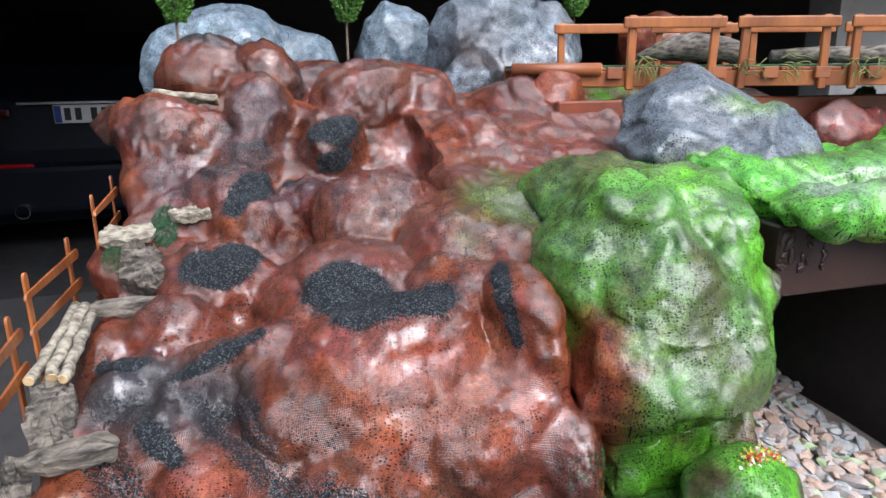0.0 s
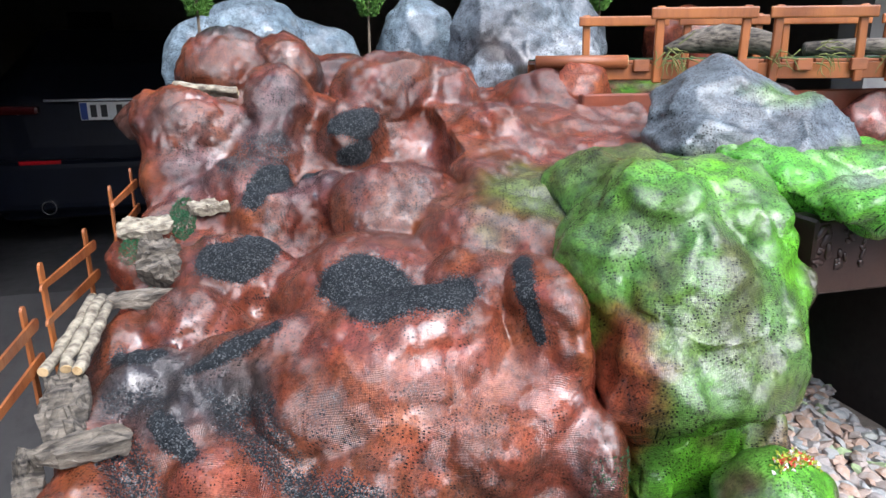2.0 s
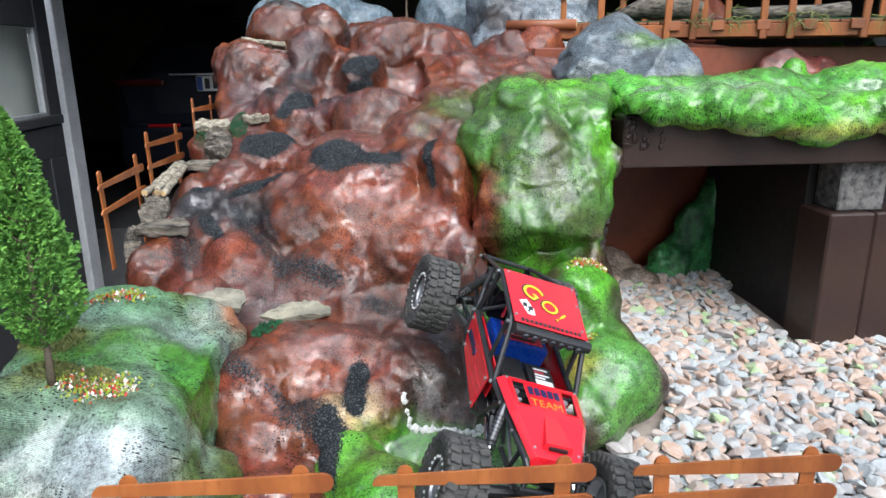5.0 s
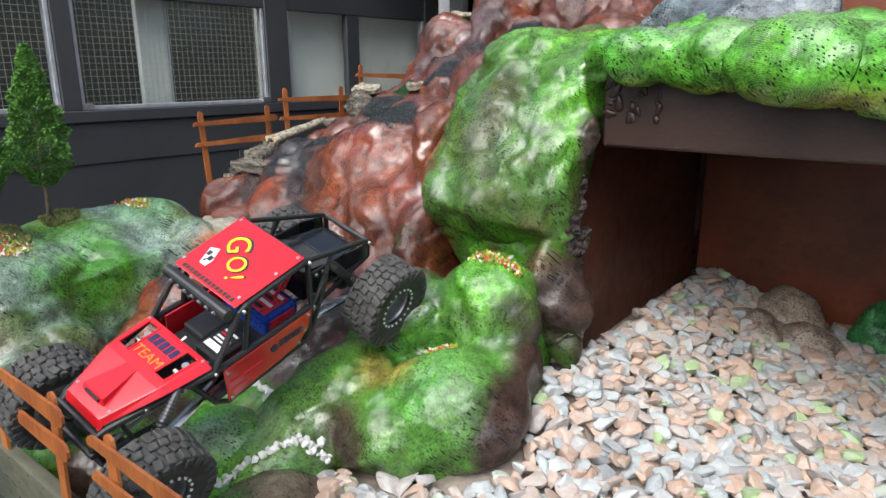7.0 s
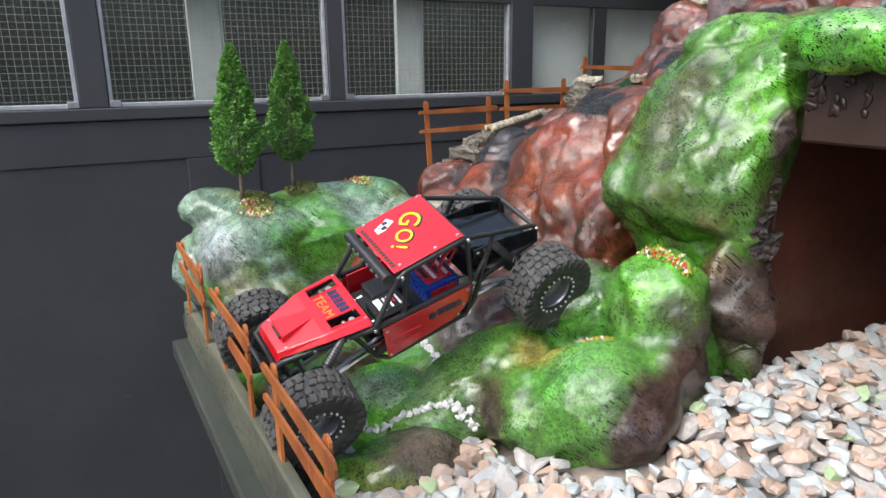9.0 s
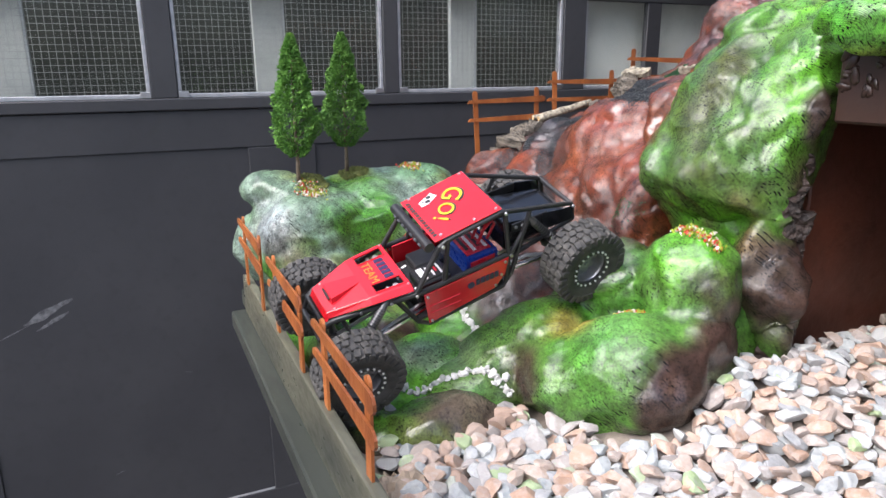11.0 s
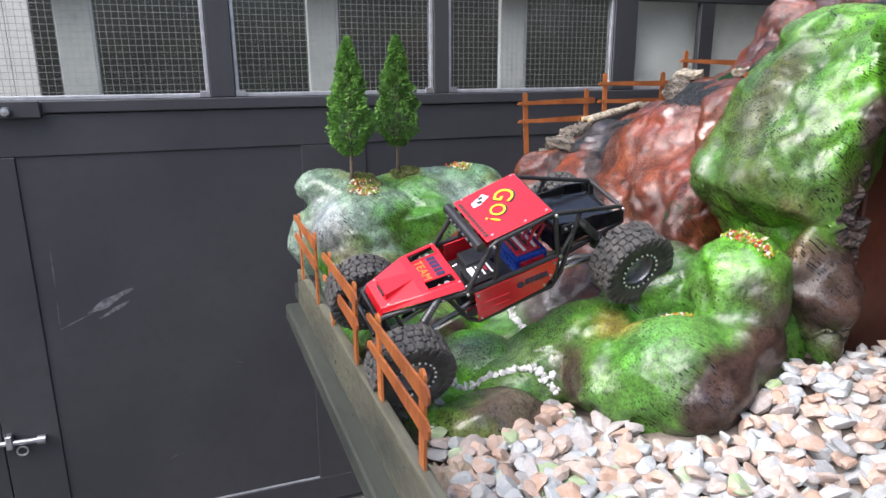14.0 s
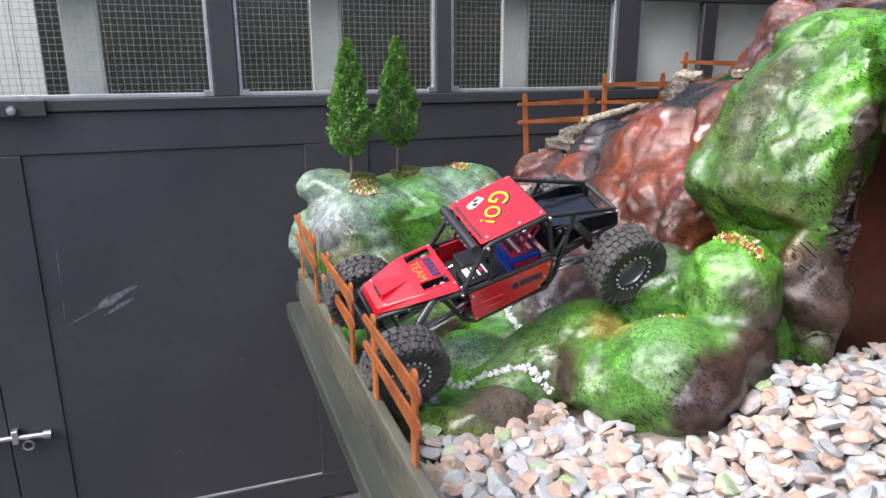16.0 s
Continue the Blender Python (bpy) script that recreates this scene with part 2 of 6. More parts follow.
def add(bm, other, m=None):
    """Adds a second bmesh to the first, at a pose."""
    me = bpy.data.meshes.new("tmp")
    if m is not None:
        bmesh.ops.transform(other, matrix=m, verts=other.verts)
    other.to_mesh(me)
    other.free()
    bm.from_mesh(me)
    bpy.data.meshes.remove(me)
    return bm


def tube_bm(points, r, seg=8, caps=True, radii=None):
    """A round bar through points."""
    bm = bmesh.new()
    pts = [Vector(p) for p in points]
    rings = []
    up = None
    for i, p in enumerate(pts):
        d = (pts[min(i + 1, len(pts) - 1)] - pts[max(i - 1, 0)]).normalized()
        if up is None:
            up = Vector((0, 0, 1)) if abs(d.z) < 0.9 else Vector((1, 0, 0))
        s = d.cross(up).normalized()
        up = s.cross(d).normalized()
        rr = radii[i] if radii else r
        rings.append([bm.verts.new(p + rr * (math.cos(2 * math.pi * k / seg) * s + math.sin(2 * math.pi * k / seg) * up)) for k in range(seg)])
    for a, b in zip(rings, rings[1:]):
        for k in range(seg):
            bm.faces.new((a[k], a[(k + 1) % seg], b[(k + 1) % seg], b[k]))
    if caps:
        bm.faces.new(rings[0][::-1])
        bm.faces.new(rings[-1])
    return bm


def lathe_bm(profile, seg=32):
    """Turns (radius, height) pairs round the y axis; height runs along y."""
    bm = bmesh.new()
    rings = []
    for r, h in profile:
        rings.append([bm.verts.new((r * math.cos(2 * math.pi * k / seg), h, r * math.sin(2 * math.pi * k / seg))) for k in range(seg)])
    for a, b in zip(rings, rings[1:]):
        for k in range(seg):
            bm.faces.new((a[k], b[k], b[(k + 1) % seg], a[(k + 1) % seg]))
    bmesh.ops.recalc_face_normals(bm, faces=bm.faces)
    return bm


def plate_bm(outline, thick, holes=False):
    """A flat plate from an outline in its own plane, given thickness along its normal."""
    bm = bmesh.new()
    f = bm.faces.new([bm.verts.new(p) for p in outline])
    bm.normal_update()
    n = f.normal.copy()
    out = bmesh.ops.extrude_face_region(bm, geom=[f])
    bmesh.ops.translate(bm, vec=n * -thick, verts=[g for g in out["geom"] if isinstance(g, bmesh.types.BMVert)])
    bmesh.ops.recalc_face_normals(bm, faces=bm.faces)
    return bm


# ---------------------------------------------------------------- uneven surfaces
def lattice(ix, iy, iz, seed):
    h = (ix * 374761393 + iy * 668265263 + iz * 2147483647 + seed * 1274126177) & 0x7FFFFFFF
    h = ((h ^ (h >> 13)) * 1274126177) & 0x7FFFFFFF
    return ((h ^ (h >> 16)) & 0xFFFF) / 32767.5 - 1.0


def grain(p, scale, seed=0):
    """Smooth noise from -1 to 1 at the points p."""
    q = p * scale + 100.0
    i = np.floor(q).astype(np.int64)
    f = q - i
    f = f * f * (3 - 2 * f)
    out = 0
    for a in (0, 1):
        for b in (0, 1):
            for c in (0, 1):
                w = (f[:, 0] if a else 1 - f[:, 0]) * (f[:, 1] if b else 1 - f[:, 1]) * (f[:, 2] if c else 1 - f[:, 2])
                out = out + w * lattice(i[:, 0] + a, i[:, 1] + b, i[:, 2] + c, seed)
    return out


def fbm(p, scale, octaves=4, seed=0, fall=0.5):
    total, amp = 0, 1.0
    for k in range(octaves):
        total = total + amp * grain(p, scale * 2 ** k, seed + k)
        amp *= fall
    return total


def ease(x):
    x = np.clip(x, 0, 1)
    return x * x * (3 - 2 * x)


class Heap:
    """Lumps of plaster that are melted into one skin."""

    def __init__(self):
        self.bm = bmesh.new()

    def lump(self, x, y, z, rx, ry, rz, turn=0.0, tilt=0.0, sub=3):
        m = pose(x, y, z, tilt, 0, turn) @ Matrix.Diagonal((rx, ry, rz, 1))
        bmesh.ops.create_icosphere(self.bm, subdivisions=sub, radius=1, matrix=m)

    def slope(self, x0, x1, profile, base):
        """A core with a side view given as (y, z) pairs, rising away from the front."""
        prof = [*profile, (profile[-1][0], base), (profile[0][0], base)]
        rows = [[self.bm.verts.new((x, y, z)) for y, z in prof] for x in (x0, x1)]
        n = len(prof)
        fs = [self.bm.faces.new(rows[0]), self.bm.faces.new(rows[1][::-1])]
        for k in range(n):
            fs.append(self.bm.faces.new((rows[0][k], rows[1][k], rows[1][(k + 1) % n], rows[0][(k + 1) % n])))
        bmesh.ops.recalc_face_normals(self.bm, faces=fs)

    def skin(self, name, voxel, smooth, relief, base, patches, material, label="", category="rock", parent=None, grits=(), facet=0.0, planes=0.4, size=0.10):
        me = bpy.data.meshes.new(name)
        self.bm.to_mesh(me)
        self.bm.free()
        raw = bpy.data.objects.new("raw", me)
        scene.collection.objects.link(raw)
        r = raw.modifiers.new("melt", "REMESH")
        r.mode, r.voxel_size = "VOXEL", voxel
        s = raw.modifiers.new("soften", "SMOOTH")
        s.factor, s.iterations = 0.5, smooth
        deps = bpy.context.evaluated_depsgraph_get()
        deps.update()
        out = bpy.data.meshes.new_from_object(raw.evaluated_get(deps))
        bpy.data.objects.remove(raw)
        bpy.data.meshes.remove(me)
        count = len(out.vertices)
        co, no = np.empty(count * 3), np.empty(count * 3)
        out.vertices.foreach_get("co", co)
        out.vertices.foreach_get("normal", no)
        co, no = co.reshape(-1, 3), no.reshape(-1, 3)
        d = relief * 0.8 * fbm(co, 8, 3, 3, 0.5)
        # flat faces with worn ridges, and folds in the cloth that run down the slope
        d = d + relief * 2.4 * np.clip(fbm(co + 1.3, 5.5, 2, 61), -0.14, 0.10)
        folds = np.abs(fbm(co * np.array((1.0, 0.4, 0.6)) + 5.1, 12, 3, 71))
        d = d - relief * 0.5 * np.clip(0.16 - folds, 0, 1) * 3.0
        d = d - 0.0035 * np.abs(fbm(co * np.array((1.0, 0.55, 0.75)) + 2.7, 22, 3, 91)) + 0.0014 * fbm(co, 60, 2, 95)
        if planes:
            # draw the skin towards flat faces with worn edges between them
            pick = np.random.default_rng(5).choice(count, max(6, int(count * voxel * voxel / (size * size))), replace=False)
            c32, n32, s32 = co.astype(np.float32), no.astype(np.float32), co[pick].astype(np.float32)
            far = np.sqrt(np.maximum((c32 ** 2).sum(1)[:, None] + (s32 ** 2).sum(1)[None, :] - 2 * c32 @ s32.T, 0)) + 0.25 * size * (1 - n32 @ n32[pick].T)
            near = np.argmin(far, axis=1)
            tally = np.maximum(np.bincount(near, minlength=len(pick)), 1)[:, None]
            mid = np.stack([np.bincount(near, co[:, k], len(pick)) for k in range(3)], 1) / tally
            up = np.stack([np.bincount(near, no[:, k], len(pick)) for k in range(3)], 1)
            up = up / np.maximum(np.linalg.norm(up, axis=1, keepdims=True), 1e-6)
            w = np.exp(-(far - far.min(axis=1, keepdims=True)) / 0.008)
            w = w / w.sum(axis=1, keepdims=True)
            gap = ((mid * up).sum(1)[None, :] - co @ up.T).astype(np.float32)
            d = d + planes * np.clip((w * gap).sum(1), -0.03, 0.03)
        if facet:
            d = d + facet * np.round(2.2 * grain(co, 7, 21)) / 2.2
        co = co + no * d[:, None]
        out.vertices.foreach_set("co", co.ravel())
        out.polygons.foreach_set("use_smooth", np.ones(len(out.polygons), bool))
        # paint
        col = np.empty((count, 4))
        w = 0.5 + 0.5 * np.clip(fbm(co, 6, 4, 31), -1, 1)
        col[:, :3] = np.array(base[0]) * (1 - w[:, None]) + np.array(base[1]) * w[:, None]
        col[:, 3] = 0
        wob, wide = fbm(co, 13, 4, 41), fbm(co, 8, 3, 77)
        layers = []
        for x, y, z, rx, ry, rz, c, hard in patches:
            dd = np.sqrt(((co[:, 0] - x) / rx) ** 2 + ((co[:, 1] - y) / ry) ** 2 + ((co[:, 2] - z) / rz) ** 2)
            k = ease((1 - dd) * hard + 0.5 + 0.45 * wob)[:, None]
            col[:, :3] = col[:, :3] * (1 - k) + np.array(c) * k
        for full, stroke in grits:
            dd = np.full(count, 9.0)
            for a, b in zip(stroke, stroke[1:] or stroke):
                p0, way = np.array(a[:3]), np.array(b[:3]) - np.array(a[:3])
                u = np.clip(((co - p0) @ way) / max(way @ way, 1e-9), 0, 1)
                gap = np.linalg.norm(co - p0 - u[:, None] * way, axis=1)
                dd = np.minimum(dd, gap / (a[3] + (b[3] - a[3]) * u))
            mine = full * ease((1.05 - dd) * (1.6 if full > 0.8 else 1.0) + 0.5 + 0.5 * wide + 0.35 * wob)
            if full > 0.8:
                layers.append(mine)
            col[:, 3] = np.maximum(col[:, 3], mine)
        at = out.attributes.new("paint", "FLOAT_COLOR", "POINT")
        at.data.foreach_set("color", col.ravel())
        out.materials.clear()
        out.materials.append(material)
        ob = new(name, out)
        # loose grit lies on the paint as a thin raised layer, patch by patch
        quads = np.empty(len(out.loops), np.int32)
        out.loops.foreach_get("vertex_index", quads)
        starts = np.empty(len(out.polygons), np.int32)
        sizes = np.empty(len(out.polygons), np.int32)
        out.polygons.foreach_get("loop_start", starts)
        out.polygons.foreach_get("loop_total", sizes)
        for mine in layers:
            faces = [tuple(quads[a:a + n]) for a, n in zip(starts, sizes) if mine[quads[a:a + n]].min() > 0.55]
            if len(faces) < 6:
                continue
            used = sorted({v for f in faces for v in f})
            place = {v: i for i, v in enumerate(used)}
            lift = 0.0004 + 0.0012 * ease((mine[used] - 0.55) / 0.3)
            pts = co[used] + no[used] * lift[:, None]
            gm = bpy.data.meshes.new("grit_patch")
            gm.from_pydata(pts.tolist(), [], [tuple(place[v] for v in f) for f in faces])
            gm.polygons.foreach_set("use_smooth", np.ones(len(gm.polygons), bool))
            ga = gm.attributes.new("paint", "FLOAT_COLOR", "POINT")
            ga.data.foreach_set("color", np.column_stack([col[used, :3], np.clip(mine[used] * 1.2, 0, 1)]).ravel())
            gm.materials.append(material)
            g = new("grit_patch", gm)
            g.parent = ob
            tagged(g, "loose black grit patch")
        return tagged(ob, label, category)
# ---------------------------------------------------------------- setting
GROUND = -0.15


def setting(name, bm, material, label=""):
    return tagged(part(name, bm, material), label, name.split("_")[0], kind="structure")


setting("ground", box_bm(-40, 40, -40, 40, GROUND - 0.2, GROUND), CONCRETE, "grey concrete forecourt before the garage")
ramp = bmesh.new()
rows = [[ramp.verts.new((x, y, z)) for y, z in ((1.9, GROUND + 0.004), (3.9, 1.02), (10, 1.02), (10, GROUND + 0.004))] for x in (-5.0, 4.5)]
for k in range(4):
    ramp.faces.new((rows[0][k], rows[0][(k + 1) % 4], rows[1][(k + 1) % 4], rows[1][k]))
ramp.faces.new(rows[0][::-1])
ramp.faces.new(rows[1])
bmesh.ops.recalc_face_normals(ramp, faces=ramp.faces)
setting("floor", ramp, DARKFLOOR, "dark concrete garage floor rising from the entrance")
setting("wall_front_west", box_bm(-5.2, -1.47, 3.36, 3.6, GROUND, 5.0), GREYWALL, "rendered garage front beside the open door")
setting("wall_front_east", box_bm(3.56, 6.0, 3.36, 3.6, GROUND, 5.0), GREYWALL, "rendered garage front wall")
setting("lintel", box_bm(-1.47, 3.56, 3.36, 3.6, 2.78, 5.0), GREYWALL, "rendered lintel above the garage opening")
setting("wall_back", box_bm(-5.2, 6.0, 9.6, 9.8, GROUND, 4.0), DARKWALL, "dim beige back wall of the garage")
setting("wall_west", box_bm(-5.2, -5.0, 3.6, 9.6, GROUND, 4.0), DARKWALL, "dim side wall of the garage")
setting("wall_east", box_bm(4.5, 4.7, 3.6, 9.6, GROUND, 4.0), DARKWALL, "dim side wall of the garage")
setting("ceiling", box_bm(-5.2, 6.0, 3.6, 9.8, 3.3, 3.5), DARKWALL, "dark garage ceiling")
# added above the view: keeps sun and sky off the garage interior
setting("canopy", box_bm(-1.3, 6.0, 2.3, 3.36, 2.84, 2.95), DARKWALL, "dark canopy added out of view to shade the garage")
setting("jamb", box_bm(-1.405, -1.325, 3.22, 3.359, GROUND, 2.78, 0.004), DOOR_EDGE, "pale plastered door jamb")
# unseen, added behind the camera to hold back light from the horizon
setting("backdrop", box_bm(-12, 12, -9.4, -9.0, GROUND, 2.4), GREYWALL, "unseen grey wall added behind the camera to cut low light")
# unseen too; its height sets how much sky the door reflects
setting("wall_yard", box_bm(7.0, 7.3, -9.0, 3.36, GROUND, 2.0), GREYWALL, "unseen grey wall added at the east to limit low sky")

# the board that carries the course
bench = thing("display_table", None, "dark green board table under the rock course", "table")
part("tabletop", box_bm(-0.27, 2.4, 0.06, 3.0, 1.30, 1.345, 0.003), BOARD, bench)
part("front_board", box_bm(-0.03, 2.4, 0.036, 0.055, 1.36, 1.455, 0.004, 2), BOARD_WORN, bench, "olive-brown smeared upright board with a worn edge")
part("ledge", box_bm(-0.05, 2.4, 0.004, 0.059, 1.318, 1.359, 0.004), BOARD, bench)
for lx in (0.15, 2.2):
    for ly in (0.9, 2.9):
        part("leg", box_bm(lx - 0.04, lx + 0.04, ly - 0.04, ly + 0.04, GROUND if ly < 1.8 else 0.36, 1.30, 0.004), BOARD, bench)

# ---------------------------------------------------------------- rock course
RED, RED2 = (0.165, 0.038, 0.014), (0.078, 0.021, 0.010)
MAUVE, PINK, SOOT = (0.080, 0.034, 0.032), (0.180, 0.046, 0.022), (0.030, 0.023, 0.021)
GREEN, LIME, PALE = (0.050, 0.165, 0.011), (0.095, 0.31, 0.014), (0.18, 0.25, 0.16)
OLIVE, UMBER, GREY = (0.075, 0.10, 0.022), (0.042, 0.024, 0.018), (0.09, 0.10, 0.095)

h = Heap()
h.slope(-0.13, 0.60, [(0.30, 1.36), (0.42, 1.43), (0.55, 1.50), (0.70, 1.56), (0.80, 1.66), (0.95, 1.74), (1.12, 1.79), (1.26, 1.85), (1.40, 1.92), (1.50, 1.99), (1.57, 2.06), (1.66, 2.12), (2.45, 2.15)], 1.33)
h.slope(0.50, 0.80, [(0.98, 1.60), (1.00, 1.93), (1.30, 2.04), (1.55, 2.11), (2.45, 2.14)], 1.33)
h.slope(0.76, 1.02, [(1.16, 1.98), (1.30, 2.04), (1.55, 2.11), (2.45, 2.14)], 1.90)
# foot of the slope: the wide apron, its small pillar and the ribs down to the hump
h.lump(0.22, 0.585, 1.475, 0.20, 0.13, 0.100, 6)
h.lump(0.38, 0.57, 1.465, 0.11, 0.11, 0.095)
h.lump(0.355, 0.46, 1.45, 0.065, 0.07, 0.075)
h.lump(0.09, 0.50, 1.48, 0.09, 0.10, 0.080)
h.lump(0.13, 0.41, 1.425, 0.085, 0.10, 0.080, 25)
h.lump(0.26, 0.44, 1.42, 0.08, 0.08, 0.080)
h.lump(0.16, 0.27, 1.385, 0.10, 0.13, 0.065)
h.lump(0.45, 0.52, 1.425, 0.065, 0.075, 0.085)
h.lump(0.49, 0.66, 1.495, 0.065, 0.09, 0.075)
h.lump(-0.02, 0.70, 1.56, 0.06, 0.08, 0.085)
# ribs down the outer edge
h.lump(-0.03, 0.90, 1.685, 0.075, 0.075, 0.080, 20)
h.lump(0.035, 0.83, 1.625, 0.080, 0.085, 0.095)
h.lump(-0.08, 0.985, 1.735, 0.070, 0.070, 0.070)
h.lump(0.05, 0.985, 1.725, 0.12, 0.075, 0.085, 20)
h.lump(-0.14, 0.98, 1.68, 0.060, 0.15, 0.075)
h.lump(-0.14, 0.80, 1.63, 0.065, 0.10, 0.080)
h.lump(-0.13, 1.14, 1.735, 0.065, 0.13, 0.085)
h.lump(-0.11, 1.32, 1.82, 0.075, 0.11, 0.085)
h.lump(-0.02, 1.11, 1.775, 0.09, 0.085, 0.075)
# the wide bulge in the middle, its crest and the rib beside the cliff
h.lump(0.31, 0.925, 1.725, 0.19, 0.145, 0.150)
h.lump(0.19, 0.92, 1.70, 0.12, 0.115, 0.115)
h.lump(0.14, 0.985, 1.745, 0.095, 0.080, 0.095, 15)
h.lump(0.24, 0.80, 1.61, 0.12, 0.07, 0.090)
h.lump(0.40, 0.82, 1.655, 0.115, 0.090, 0.100, -15)
h.lump(0.515, 0.93, 1.775, 0.070, 0.17, 0.135, 6)
h.lump(0.48, 0.85, 1.69, 0.080, 0.110, 0.110)
h.lump(0.545, 0.79, 1.635, 0.060, 0.090, 0.100)
h.lump(0.45, 1.02, 1.80, 0.11, 0.13, 0.115)
h.lump(0.56, 1.05, 1.86, 0.08, 0.10, 0.090)
h.lump(0.28, 1.13, 1.80, 0.17, 0.17, 0.110)
h.lump(0.36, 1.30, 1.91, 0.14, 0.13, 0.115)
h.lump(0.47, 1.16, 1.87, 0.10, 0.16, 0.110)
h.lump(0.05, 1.215, 1.822, 0.120, 0.095, 0.098)
h.lump(0.125, 1.37, 1.895, 0.085, 0.080, 0.080)
h.lump(0.235, 1.385, 1.92, 0.075, 0.085, 0.080)
h.lump(0.085, 1.455, 1.96, 0.085, 0.075, 0.075)
# upper blocks
h.lump(-0.065, 1.63, 2.055, 0.105, 0.125, 0.120, 8)
h.lump(-0.055, 1.585, 1.955, 0.110, 0.105, 0.120)
h.lump(-0.04, 1.585, 2.09, 0.095, 0.080, 0.085)
h.lump(-0.115, 1.66, 2.09, 0.060, 0.080, 0.075)
h.lump(0.02, 1.60, 2.04, 0.070, 0.085, 0.100)
h.lump(0.150, 1.605, 2.105, 0.080, 0.105, 0.100)
h.lump(0.120, 1.545, 2.005, 0.085, 0.085, 0.085)
h.lump(0.245, 1.63, 2.045, 0.080, 0.100, 0.080)
h.lump(0.31, 1.535, 2.05, 0.085, 0.085, 0.085)
h.lump(0.42, 1.67, 2.140, 0.140, 0.110, 0.105, 10)
h.lump(0.56, 1.68, 2.11, 0.100, 0.110, 0.100)
h.lump(0.05, 1.84, 2.17, 0.150, 0.120, 0.130)
h.lump(0.18, 1.80, 2.18, 0.10, 0.12, 0.11)
h.lump(0.33, 1.94, 2.12, 0.19, 0.13, 0.115)
h.lump(0.58, 1.92, 2.11, 0.16, 0.15, 0.105)
h.lump(0.80, 1.66, 2.08, 0.12, 0.12, 0.11)
h.lump(0.40, 2.20, 2.08, 0.30, 0.2, 0.11)
h.lump(0.62, 1.46, 2.04, 0.10, 0.11, 0.09)
red_patches = [
    (0.30, 0.53, 1.53, 0.16, 0.10, 0.08, PINK, 0.9), (0.36, 0.80, 1.78, 0.12, 0.09, 0.09, PINK, 0.8), (0.02, 0.73, 1.68, 0.07, 0.06, 0.06, PINK, 0.9),
    (0.44, 0.78, 1.70, 0.07, 0.06, 0.10, PINK, 0.7), (0.52, 0.63, 1.60, 0.07, 0.10, 0.10, MAUVE, 0.9), (0.46, 0.50, 1.46, 0.10, 0.12, 0.09, UMBER, 1.0), (0.54, 0.62, 1.50, 0.06, 0.12, 0.10, SOOT, 0.8),
    (-0.06, 0.93, 1.79, 0.11, 0.09, 0.06, SOOT, 0.9), (0.02, 0.90, 1.76, 0.10, 0.06, 0.05, SOOT, 0.8), (0.10, 0.66, 1.62, 0.07, 0.07, 0.07, MAUVE, 0.8),
    (-0.10, 1.47, 2.10, 0.07, 0.07, 0.08, SOOT, 0.8), (-0.03, 1.45, 2.05, 0.06, 0.08, 0.12, MAUVE, 0.8), (0.14, 1.50, 2.10, 0.09, 0.08, 0.07, MAUVE, 0.8),
    (0.02, 1.85, 2.30, 0.14, 0.12, 0.04, SOOT, 0.8), (0.34, 1.78, 2.19, 0.20, 0.10, 0.06, SOOT, 0.7), (0.20, 1.38, 2.00, 0.10, 0.07, 0.08, MAUVE, 0.8),
    (0.60, 1.10, 1.98, 0.10, 0.14, 0.08, OLIVE, 0.8), (0.25, 0.60, 1.52, 0.30, 0.05, 0.05, SOOT, 0.6),
    # dark brown painted over this side for the shade inside the arch
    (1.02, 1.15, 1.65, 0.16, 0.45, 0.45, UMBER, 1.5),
    (0.14, 0.28, 1.45, 0.10, 0.07, 0.10, PINK, 0.7), (0.31, 0.40, 1.49, 0.05, 0.05, 0.06, (0.36, 0.26, 0.13), 0.8), (0.42, 0.39, 1.43, 0.09, 0.05, 0.05, GREEN, 0.8),
]
